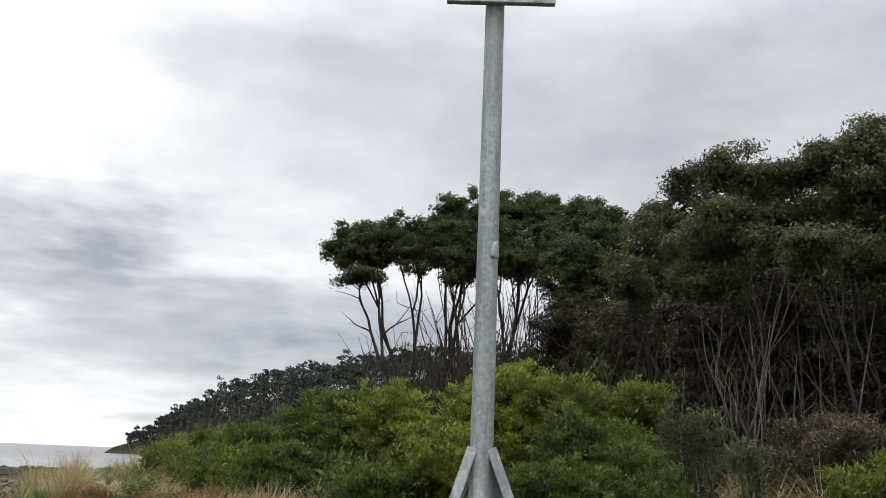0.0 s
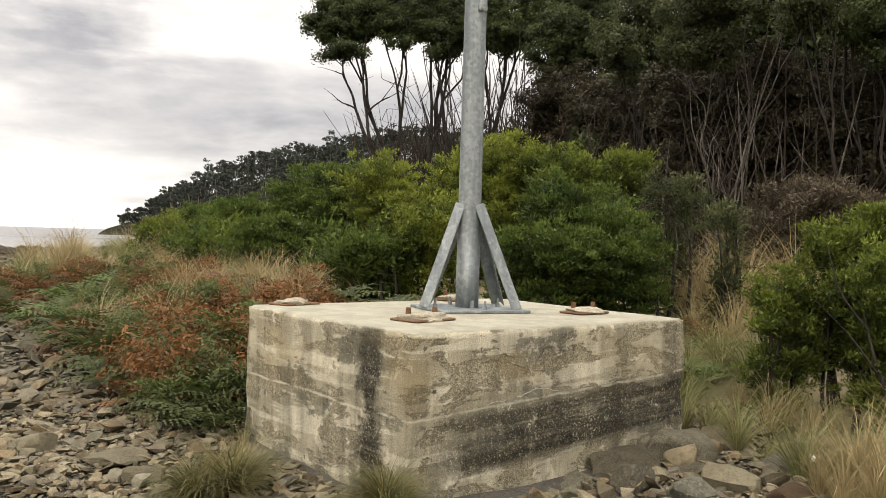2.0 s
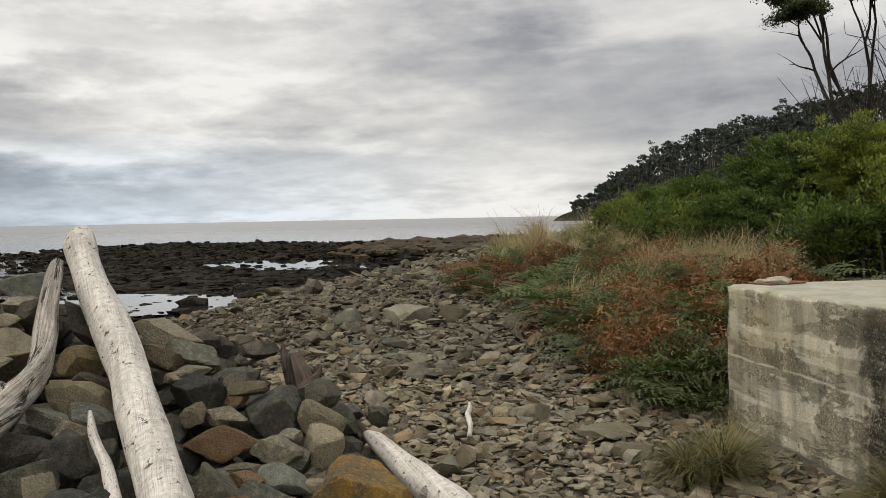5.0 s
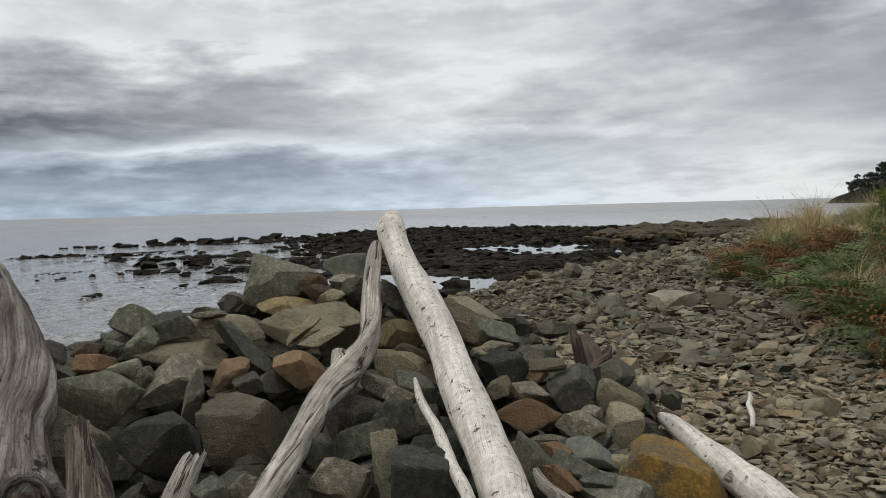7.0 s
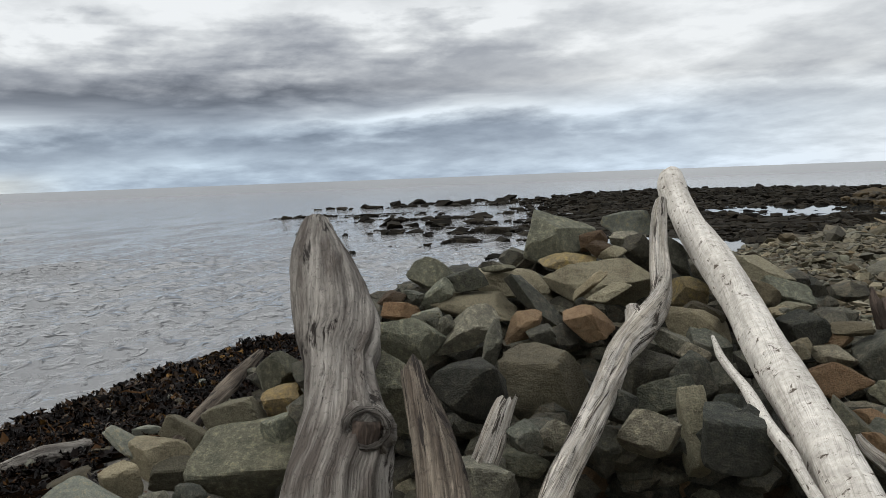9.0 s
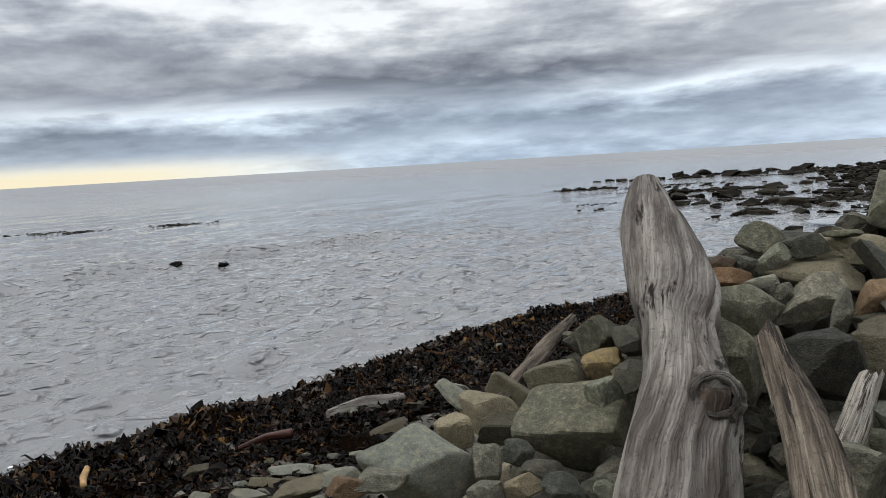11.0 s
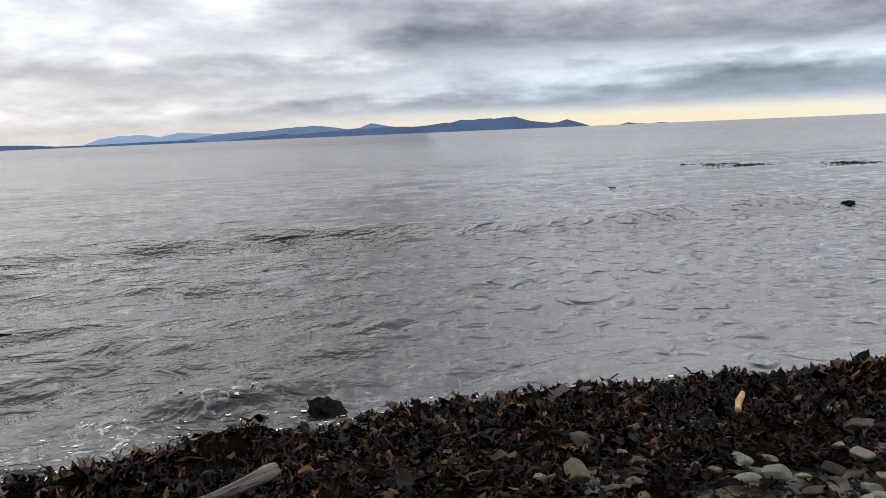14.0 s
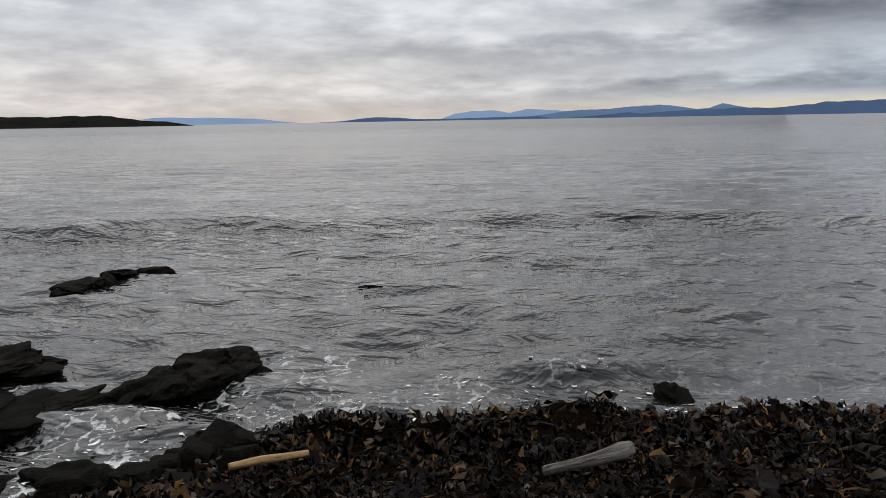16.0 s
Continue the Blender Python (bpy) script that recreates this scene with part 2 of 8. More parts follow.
def bark(name, c1, c2, scale=(14, 14, 1.5), rough=0.9, bump=0.6, dist=0.01, crack=(0.03, 0.025, 0.02), crack_at=0.36, streaky=1.0, fine=0.0):
    m, n, bs = material(name)
    bend = n.add("ShaderNodeVectorMath", i0=n.add("ShaderNodeTexNoise", Vector=n.scaled(coords(n, "UV"), (4, 5, 1)), Scale=1.0, Detail=3.0).outputs["Color"], i1=(0.07, 0.06, 0))
    bend.operation = "MULTIPLY"
    uv = n.add("ShaderNodeVectorMath", i0=coords(n, "UV"), i1=bend.outputs[0]).outputs[0]
    grain = n.noise(n.scaled(uv, scale), 1.0, 6, 0.65, 0.6)
    patch = n.noise(n.scaled(uv, (9, 2.4, 1)), 1.0, 5, 0.65) if fine else n.noise(coords(n), 7.0, 5, 0.65)
    col = n.mix(n.ramp(patch, (0.40, 0.0), (0.60, 1.0)), c1, c2)
    fibre = n.noise(n.scaled(uv, (scale[0] * 2.6, scale[1] * 1.6, scale[2])), 1.0, 3, 0.6)
    col = n.mix(1.0, col, n.ramp(fibre, (0.3, 1 - 0.45 * streaky), (0.7, 1 + 0.25 * streaky)), "MULTIPLY")
    col = n.mix(1.0, col, n.ramp(n.noise(n.scaled(uv, (scale[0] * 0.4, scale[1] * 1.2, 1)), 1.0, 4, 0.6, 1.0), (0.38, 1 - 0.5 * streaky), (0.62, 1 + 0.25 * streaky)), "MULTIPLY")
    h = n.math("ADD", grain, n.math("MULTIPLY", fibre, 0.3))
    if fine:
        lines = n.noise(n.scaled(uv, (150, 3.0, 1)), 1.0, 4, 0.7)
        where = n.ramp(n.noise(coords(n), 9.0, 4, 0.6), (0.36, 0.15), (0.58, 1.0))
        col = n.mix(n.math("MULTIPLY", n.math("MULTIPLY", n.ramp(lines, (0.42, 1.0), (0.50, 0.0)), where), fine), col, crack)
        col = n.mix(n.math("MULTIPLY", n.ramp(n.noise(coords(n), 60.0, 3, 0.7), (0.58, 0.0), (0.64, 1.0)), 0.35), col, crack)
        h = n.math("ADD", h, n.math("MULTIPLY", n.ramp(lines, (0.40, 0.0), (0.52, 1.0)), 0.25 * fine))
    col = n.mix(n.ramp(grain, (crack_at - 0.02, 1.0), (crack_at + 0.03, 0.0)), col, crack)
    n.put(bs, "Base Color", col)
    n.put(bs, "Normal", n.bump(h, bump, dist))
    bs.inputs["Roughness"].default_value = rough
    bs.inputs["Specular IOR Level"].default_value = 0.2
    return m


ROCK = {
    "grey": stone("grey_rock", (0.0919, 0.0856, 0.0703), (0.1417, 0.1330, 0.1038), (0.2013, 0.1870, 0.1396), 5, vary=0.62, bump=1.0, grain=0.7),
    "green": stone("olive_grey_rock", (0.0797, 0.0816, 0.0630), (0.1299, 0.1263, 0.0950), (0.1811, 0.1673, 0.1136), 5, vary=0.6, bump=1.0, grain=0.7),
    "tan": stone("tan_rock", (0.1310, 0.1119, 0.0779), (0.1826, 0.1619, 0.1136), (0.1040, 0.0959, 0.0655), 5, vary=0.62, bump=1.0, strata=0.5, grain=0.7),
    "red": stone("reddish_rock", (0.1129, 0.0722, 0.0422), (0.1604, 0.1066, 0.0629), (0.0880, 0.0696, 0.0444), 6, vary=0.62, bump=1.0, strata=0.4, grain=0.7),
    "dark": stone("dark_rock", (0.0486, 0.0540, 0.0444), (0.0797, 0.0775, 0.0655), (0.1201, 0.1079, 0.0841), 5, vary=0.62, bump=1.0, grain=0.7),
    "pale": stone("pale_rock", (0.105, 0.110, 0.094), (0.165, 0.166, 0.142), (0.175, 0.14, 0.08), 6, vary=0.2, grain=0.7),
    "ochre": stone("ochre_rock", (0.178, 0.133, 0.063), (0.141, 0.115, 0.074), (0.222, 0.155, 0.044), 6, vary=0.2, grain=0.7),
    "lichen": stone("lichen_rock", (0.065, 0.056, 0.040), (0.185, 0.108, 0.022), (0.25, 0.135, 0.021), 9, vary=0.1, grain=0.7),
}
HEAP_FILL = stone("heap_stone", (0.050, 0.048, 0.040), (0.085, 0.080, 0.062), (0.060, 0.044, 0.030), 5, island=True, vary=0.6, bump=1.0)
BEACH = ((0.112, 0.098, 0.073), (0.184, 0.162, 0.123), (0.064, 0.056, 0.042))
COBBLE = stone("beach_stone", *BEACH, 9, island=True, vary=0.45, bump=0.4, many=True)
COBBLE_GREY = stone("weathered_grey_beach_stone", (0.071, 0.064, 0.049), (0.119, 0.109, 0.084), (0.043, 0.038, 0.029), 9, island=True, vary=0.5, bump=0.4, many=True)
COBBLE_ONE = stone("near_beach_stone", *BEACH, 9, vary=0.45, bump=0.4, many=True)
REEF = stone("weedy_reef_rock", (0.010, 0.009, 0.008), (0.020, 0.018, 0.015), (0.032, 0.026, 0.017), 3, island=True, rough=0.85, vary=0.5, wet=0.2, gloss=0.015)
FOOTING = stone("aggregate_footing_concrete", (0.095, 0.086, 0.064), (0.165, 0.152, 0.118), (0.24, 0.217, 0.162), 14, vary=0.5, bump=1.0)
WETROCK = stone("wet_shore_rock", (0.0035, 0.0035, 0.0032), (0.008, 0.0075, 0.0065), (0.017, 0.015, 0.012), 4, gloss=0.008, rough=0.7, vary=0.2, wet=0.2, strata=1.2, bump=1.0)
OCHREREEF = stone("lichen_shore_rock", (0.024, 0.020, 0.014), (0.048, 0.034, 0.015), (0.016, 0.014, 0.011), 2, island=True, vary=0.5)


def concrete():
    m, n, bs = material("weathered_concrete")
    co = coords(n)
    s = n.add("ShaderNodeSeparateXYZ", Vector=co)
    along, depth, high = s.outputs
    wob = n.noise(co, 2.2, 5, 0.6)
    blot = n.noise(co, 5.0, 6, 0.65, 0.4)
    grit = n.noise(co, 120, 3, 0.75)
    pit = n.noise(co, 44, 5, 0.75)
    warp = n.math("ADD", high, n.math("MULTIPLY", wob, 0.06))
    warp = n.math("ADD", warp, n.math("MULTIPLY", along, -0.045))
    seam = n.noise(n.add("ShaderNodeCombineXYZ", X=n.math("MULTIPLY", along, 0.5), Y=n.math("MULTIPLY", depth, 0.5), Z=n.math("MULTIPLY", warp, 8.0)).outputs[0], 1.0, 3, 0.6)
    # smooth plastered areas in several greys, laid in pours
    col = n.mix(n.ramp(wob, (0.40, 0.0), (0.60, 1.0)), (0.215, 0.195, 0.150), (0.31, 0.285, 0.225))
    col = n.mix(n.ramp(seam, (0.42, 0.0), (0.46, 0.7)), (0.40, 0.375, 0.315), col)
    col = n.mix(n.ramp(n.noise(n.scaled(co, (1, 1, 2.0), (3, 1, 0)), 1.7, 5, 0.6), (0.55, 0.0), (0.57, 0.75)), col, (0.17, 0.162, 0.135))
    col = n.mix(n.ramp(blot, (0.57, 0.0), (0.60, 0.7)), col, (0.43, 0.40, 0.34))
    # worn areas that show the fine aggregate, with ragged borders
    gone = n.ramp(n.math("ADD", n.math("MULTIPLY", n.noise(n.scaled(co, (1.0, 1.0, 2.2)), 1.9, 9, 0.68, 0.3), 0.75), n.math("MULTIPLY", seam, 0.25)), (0.515, 0.0), (0.545, 1.0))
    grains = n.ramp(n.math("ADD", n.math("MULTIPLY", grit, 0.5), n.math("MULTIPLY", pit, 0.5)), (0.40, (0.105, 0.095, 0.070)), (0.46, (0.185, 0.166, 0.125)), (0.53, (0.255, 0.232, 0.180)), (0.62, (0.36, 0.335, 0.28)))
    col = n.mix(n.math("MULTIPLY", gone, 0.9), col, grains)
    rim = n.math("MULTIPLY", n.ramp(gone, (0.05, 0.0), (0.4, 1.0), (0.9, 0.0)), 0.6)
    col = n.mix(rim, col, (0.10, 0.088, 0.066))
    col = n.mix(n.ramp(n.noise(co, 16, 5, 0.75), (0.62, 0.0), (0.65, 0.8)), col, (0.09, 0.082, 0.06))
    col = n.mix(1.0, col, n.ramp(grit, (0.36, 0.82), (0.5, 1.0), (0.64, 1.14)), "MULTIPLY")
    col = n.mix(1.0, col, n.ramp(n.noise(n.scaled(co, (6, 6, 0.6)), 1.0, 5, 0.65), (0.38, 0.74), (0.6, 1.12)), "MULTIPLY")
    line = n.math("ABSOLUTE", n.math("SUBTRACT", warp, 0.415))
    col = n.mix(n.math("MULTIPLY", n.ramp(line, (0.004, 0.8), (0.011, 0.0)), n.ramp(blot, (0.40, 0.0), (0.5, 1.0))), col, (0.46, 0.43, 0.37))
    # black lichen: a band low on the long face, a streak down the short face
    band = n.math("MULTIPLY", n.ramp(warp, (0.01, 0.0), (0.09, 1.0), (0.36, 1.0), (0.44, 0.0)), n.ramp(depth, (0.0, 1.0), (0.10, 0.0)))
    band = n.math("MULTIPLY", band, n.ramp(along, (0.06, 0.0), (0.25, 0.6), (0.7, 1.0), (1.0, 1.0)))
    streak = n.ramp(n.math("ADD", depth, n.math("MULTIPLY", n.math("SUBTRACT", blot, 0.5), 0.5)), (0.27, 0.0), (0.36, 1.0), (0.45, 1.0), (0.56, 0.0))
    streak = n.math("MULTIPLY", streak, n.ramp(along, (0.0, 1.0), (0.10, 0.0)))
    streak = n.math("MULTIPLY", streak, n.ramp(high, (0.0, 1.0), (0.72, 1.0), (0.84, 0.35)))
    black = n.math("MAXIMUM", band, streak)
    black = n.math("MULTIPLY", black, n.ramp(n.math("ADD", n.math("MULTIPLY", n.math("ADD", pit, grit), 0.36), n.math("MULTIPLY", blot, 0.28)), (0.395, 0.0), (0.445, 1.0)))
    black = n.math("MULTIPLY", black, n.ramp(n.noise(co, 75, 3, 0.7), (0.56, 1.0), (0.63, 0.15)))
    black = n.math("MULTIPLY", black, n.ramp(n.noise(co, 8.0, 6, 0.7), (0.34, 0.5), (0.44, 1.0)))
    layer = n.ramp(n.noise(n.add("ShaderNodeCombineXYZ", X=n.math("MULTIPLY", along, 0.8), Y=depth, Z=n.math("MULTIPLY", warp, 26.0)).outputs[0], 1.0, 3, 0.6), (0.40, 0.72), (0.52, 1.0))
    black = n.math("MULTIPLY", black, layer)
    col = n.mix(n.math("MULTIPLY", n.ramp(n.noise(n.scaled(co, (1, 1, 1.6), (7, 3, 5)), 1.4, 5, 0.65), (0.52, 0.0), (0.64, 0.38)), n.ramp(warp, (0.35, 0.0), (0.6, 1.0))), col, (0.235, 0.185, 0.105))
    col = n.mix(n.math("MULTIPLY", black, 0.93), col, (0.028, 0.026, 0.020))
    col = n.mix(n.math("MULTIPLY", n.ramp(n.noise(co, 60, 3, 0.7), (0.62, 0.0), (0.68, 1.0)), 0.45), col, (0.50, 0.48, 0.43))
    # pale rendered top
    face = n.add("ShaderNodeNewGeometry").outputs["Normal"]
    fz = n.add("ShaderNodeSeparateXYZ", Vector=face).outputs[2]
    topc = n.mix(n.ramp(blot, (0.35, 0.0), (0.65, 1.0)), (0.262, 0.252, 0.216), (0.335, 0.322, 0.280))
    topc = n.mix(n.math("MULTIPLY", n.ramp(pit, (0.58, 0.0), (0.68, 1.0)), 0.5), topc, (0.30, 0.27, 0.21))
    col = n.mix(n.ramp(fz, (0.55, 0.0), (0.85, 1.0)), col, topc)
    col = n.add("ShaderNodeGamma", Color=col, Gamma=1.3).outputs[0]
    col = n.mix(1.0, col, (1.66, 1.66, 1.57), "MULTIPLY")
    n.put(bs, "Base Color", col)
    h = n.math("SUBTRACT", n.math("ADD", n.math("ADD", n.math("MULTIPLY", grit, 0.5), n.math("MULTIPLY", pit, 0.5)), n.math("MULTIPLY", seam, 0.5)), n.math("MULTIPLY", gone, 0.35))
    n.put(bs, "Normal", n.bump(h, 0.9, 0.025))
    bs.inputs["Roughness"].default_value = 0.92
    bs.inputs["Specular IOR Level"].default_value = 0.2
    return m


CONCRETE = concrete()
MORTAR = stone("old_mortar", (0.36, 0.335, 0.28), (0.27, 0.245, 0.20), (0.24, 0.17, 0.11), 9, vary=0.15, bump=0.5)
RUST = stone("rusty_iron", (0.12, 0.060, 0.034), (0.18, 0.105, 0.065), (0.07, 0.045, 0.032), 12, vary=0.1, bump=0.6)
CRACKFILL = stone("white_crack_filler", (0.62, 0.60, 0.55), (0.52, 0.50, 0.45), (0.45, 0.42, 0.36), 9, vary=0.05)


def galvanised():
    m, n, bs = material("weathered_galvanised_steel")
    co = coords(n)
    flake = n.add("ShaderNodeTexVoronoi", Vector=co, Scale=38.0).outputs["Color"]
    spangle = n.add("ShaderNodeSeparateXYZ", Vector=flake).outputs[0]
    run = n.noise(n.scaled(co, (9, 9, 0.9)), 1.0, 5, 0.65)
    blot = n.noise(co, 6.0, 5, 0.65)
    col = n.mix(spangle, (0.175, 0.195, 0.195), (0.275, 0.30, 0.298))
    col = n.mix(n.ramp(run, (0.42, 0.0), (0.62, 0.7)), col, (0.10, 0.113, 0.12))
    col = n.mix(n.ramp(blot, (0.58, 0.0), (0.70, 0.6)), col, (0.40, 0.42, 0.42))
    n.put(bs, "Base Color", col)
    bs.inputs["Metallic"].default_value = 0.45
    n.put(bs, "Roughness", n.ramp(blot, (0.3, 0.5), (0.7, 0.68)))
    n.put(bs, "Normal", n.bump(n.noise(co, 50, 3), 0.12, 0.01))
    return m


STEEL = galvanised()
DRIFT_PALE = bark("bleached_driftwood", (0.53, 0.495, 0.44), (0.39, 0.36, 0.315), (13, 30.0, 1), crack=(0.07, 0.055, 0.04), crack_at=0.375, streaky=0.3, fine=0.42, bump=0.5)
DRIFT_GREY = bark("grey_driftwood", (0.28, 0.255, 0.222), (0.088, 0.074, 0.062), (13, 4.0, 1), bump=1.0, dist=0.025, crack=(0.018, 0.014, 0.011), crack_at=0.385, streaky=0.16, fine=0.36)
DRIFT_BROWN = bark("brown_driftwood", (0.25, 0.205, 0.155), (0.085, 0.064, 0.046), (13, 4.0, 1), bump=1.0, dist=0.02, crack=(0.022, 0.016, 0.012), crack_at=0.42, streaky=0.35, fine=0.6)
DRIFT_DARK = bark("dark_driftwood", (0.085, 0.062, 0.048), (0.05, 0.038, 0.03), (16, 2.5, 1), bump=0.9, dist=0.015)
DRIFT_TAN = bark("tan_driftwood", (0.64, 0.59, 0.52), (0.42, 0.37, 0.30), (13, 4.0, 1), bump=1.0, dist=0.02, crack=(0.05, 0.04, 0.03), crack_at=0.405, streaky=0.5, fine=0.75)
DRIFT_HONEY = bark("honey_brown_driftwood", (0.36, 0.23, 0.105), (0.24, 0.15, 0.065), (13, 4.0, 1), bump=0.6, streaky=0.4)
KELP_STALK = bark("red_brown_kelp_stalk", (0.055, 0.018, 0.011), (0.032, 0.011, 0.007), (8, 3, 1), rough=0.45, bump=0.5, streaky=0.4)
TRUNK_DARK = bark("dark_bark", (0.028, 0.023, 0.019), (0.050, 0.043, 0.036), (6, 2, 1))
TRUNK_PALE = bark("pale_grey_bark", (0.13, 0.115, 0.098), (0.07, 0.06, 0.05), (6, 2, 1))
TWIG = bark("dead_brown_twigs", (0.050, 0.036, 0.027), (0.032, 0.025, 0.019), (4, 2, 1))

LEAF_TREE = leaf("dark_tree_leaves", (0.015, 0.023, 0.008), (0.074, 0.096, 0.024))
LEAF_OLIVE = leaf("olive_tree_leaves", (0.019, 0.025, 0.010), (0.110, 0.124, 0.047))
LEAF_BROWN = leaf("browned_tree_leaves", (0.021, 0.018, 0.010), (0.058, 0.048, 0.023))
LEAF_SHRUB = leaf("bright_shrub_leaves", (0.017, 0.031, 0.006), (0.170, 0.206, 0.029))
LEAF_LIME = leaf("yellow_green_shrub_leaves", (0.027, 0.044, 0.008), (0.240, 0.272, 0.037))
LEAF_DEEP = leaf("deep_green_shrub_leaves", (0.012, 0.026, 0.006), (0.115, 0.160, 0.026))
LEAF_DEAD = leaf("dead_scrub_leaves", (0.034, 0.028, 0.018), (0.090, 0.070, 0.042), 0.15)
FERN_GREEN = leaf("green_bracken", (0.050, 0.085, 0.022), (0.150, 0.195, 0.055))
FERN_DARK = leaf("dark_green_bracken", (0.040, 0.052, 0.016), (0.112, 0.128, 0.040))
FERN_BROWN = leaf("rust_brown_bracken", (0.060, 0.028, 0.010), (0.235, 0.108, 0.034), 0.25)
GRASS_DRY = leaf("dry_straw_grass", (0.230, 0.178, 0.086), (0.506, 0.414, 0.230), 0.3)
GRASS_MIX = leaf("half_green_tussock_grass", (0.111, 0.124, 0.046), (0.390, 0.332, 0.156), 0.3)
GRASS_DENSE = leaf("olive_straw_tussock_grass", (0.050, 0.056, 0.018), (0.330, 0.270, 0.110), 0.3)
GRASS_GREEN = leaf("short_green_grass", (0.06, 0.09, 0.028), (0.15, 0.18, 0.065), 0.3)
# far crowns greyed and lightened: distance haze put into the leaf colour
FAR_LEAF = leaf("hazy_far_forest_leaves", (0.022, 0.028, 0.021), (0.066, 0.075, 0.056), 0.2)
FAR_TRUNK = stone("far_grey_trunks", (0.10, 0.095, 0.085), (0.16, 0.15, 0.135), (0.07, 0.065, 0.06), 0.3, island=True, bump=0.0)


def kelp_material():
    m, n, bs = material("wet_kelp")
    r = one_of_many(n, True)
    col = n.ramp(r, (0.0, (0.002, 0.0016, 0.0013)), (0.74, (0.0048, 0.0032, 0.0026)), (0.89, (0.012, 0.006, 0.003)), (0.975, (0.042, 0.020, 0.0065)), (1.0, (0.11, 0.062, 0.02)))
    n.put(bs, "Base Color", col)
    bs.inputs["Roughness"].default_value = 0.38
    bs.inputs["Specular IOR Level"].default_value = 0.02
    n.put(bs, "Normal", n.bump(n.noise(position(n), 30, 3), 0.4, 0.01))
    return m


KELP = kelp_material()
KELP_GOLD = leaf("golden_brown_kelp", (0.016, 0.008, 0.003), (0.100, 0.052, 0.012), 0.3, 0.4)
KELP_MAT = stone("rotting_kelp_mat", (0.002, 0.0016, 0.0013), (0.005, 0.0032, 0.0022), (0.014, 0.0065, 0.003), 5, bump=1.0, vary=0.0, gloss=0.0, rough=0.7)


def water_material():
    m, n, bs = material("grey_sea_water")
    p = position(n)
    turn = n.add("ShaderNodeVectorRotate", Vector=p, Angle=radians(-42)).outputs[0]
    flat_p = n.add("ShaderNodeVectorMath", i0=p, i1=(1, 1, 0))
    flat_p.operation = "MULTIPLY"
    span = n.add("ShaderNodeVectorMath", i0=flat_p.outputs[0])
    span.operation = "LENGTH"
    far_out = n.math("DIVIDE", span.outputs["Value"], 400.0, True)
    gust = n.ramp(n.noise(n.scaled(turn, (0.05, 0.018, 1.0)), 1.0, 3, 0.55), (0.36, 0.55), (0.62, 1.15))
    calm = n.math("MULTIPLY", n.ramp(far_out, (0.0, 1.0), (0.05, 0.8), (0.15, 0.4), (0.5, 0.12), (1.0, 0.05)), gust)
    # choppier off the rocks, calmer beside; there sky sheen is painted into base colour
    xyz = n.add("ShaderNodeSeparateXYZ", Vector=p).outputs
    across = n.math("SUBTRACT", xyz[1], n.math("MULTIPLY", xyz[0], 0.577))
    rough_dim_water = n.ramp(n.math("DIVIDE", n.math("ADD", across, 10.0), 20.0, True), (0.43, 1.0), (0.62, 0.0))
    calm = n.math("MULTIPLY", calm, n.math("ADD", 1.05, n.math("MULTIPLY", rough_dim_water, 0.6)))
    # paler base colour where the sea should look bright with reflected sky
    sheen_col = n.mix(rough_dim_water, (0.122, 0.121, 0.120), (0.008, 0.0078, 0.0072))
    lay = n.scaled(turn, (1.0, 0.62, 1.0))
    chop = n.noise(lay, 4.6, 1.6, 0.5, 0.6)
    wavelet = n.noise(n.scaled(turn, (1.0, 0.7, 1.0), (7, 3, 0)), 13.0, 2, 0.5, 0.4)
    swell = n.noise(n.scaled(turn, (0.35, 0.10, 1.0)), 1.0, 2, 0.5)
    crest = n.math("POWER", n.math("MAXIMUM", n.math("MULTIPLY", n.math("SUBTRACT", chop, 0.46), 4.0), 0.0), 1.6)
    crest2 = n.math("POWER", n.math("MAXIMUM", n.math("MULTIPLY", n.math("SUBTRACT", wavelet, 0.46), 3.4), 0.0), 1.5)
    lump = n.add("ShaderNodeMix", i0=rough_dim_water, i2=n.math("MULTIPLY", crest, 1.1), i3=n.math("MULTIPLY", n.noise(n.scaled(turn, (1.0, 0.42, 1.0)), 3.4, 3.0, 0.5, 0.5), 1.5)).outputs[0]
    h = n.math("ADD", lump, n.math("ADD", n.math("MULTIPLY", crest2, 0.10), n.math("MULTIPLY", swell, 0.5)))
    settle = n.ramp(n.math("DIVIDE", span.outputs["Value"], 60.0, True), (0.1, 0.32), (0.7, 1.0))
    n.put(bs, "Normal", n.bump(n.math("MULTIPLY", n.math("MULTIPLY", h, calm), settle), 1.0, 0.16))
    n.put(bs, "Roughness", n.ramp(far_out, (0.0, 0.012), (0.06, 0.025), (0.2, 0.12), (0.6, 0.28)))
    a = n.add("ShaderNodeAttribute")
    a.attribute_name = "foam"
    lace = n.add("ShaderNodeTexVoronoi", Vector=n.scaled(p, (1, 1, 0.3)), Scale=6.5)
    lace.feature = "DISTANCE_TO_EDGE"
    thin = n.math("ADD", lace.outputs["Distance"], n.math("MULTIPLY", n.math("SUBTRACT", n.noise(p, 9.0, 5, 0.7), 0.5), 0.9))
    broken = n.ramp(n.noise(p, 1.9, 4, 0.6), (0.46, 0.0), (0.60, 1.0))
    froth = n.math("MULTIPLY", n.math("MULTIPLY", a.outputs["Fac"], broken), n.ramp(thin, (0.0, 1.0), (0.055, 0.0)))
    n.put(bs, "Base Color", n.mix(n.math("MULTIPLY", froth, 0.7), sheen_col, (0.60, 0.60, 0.58)))
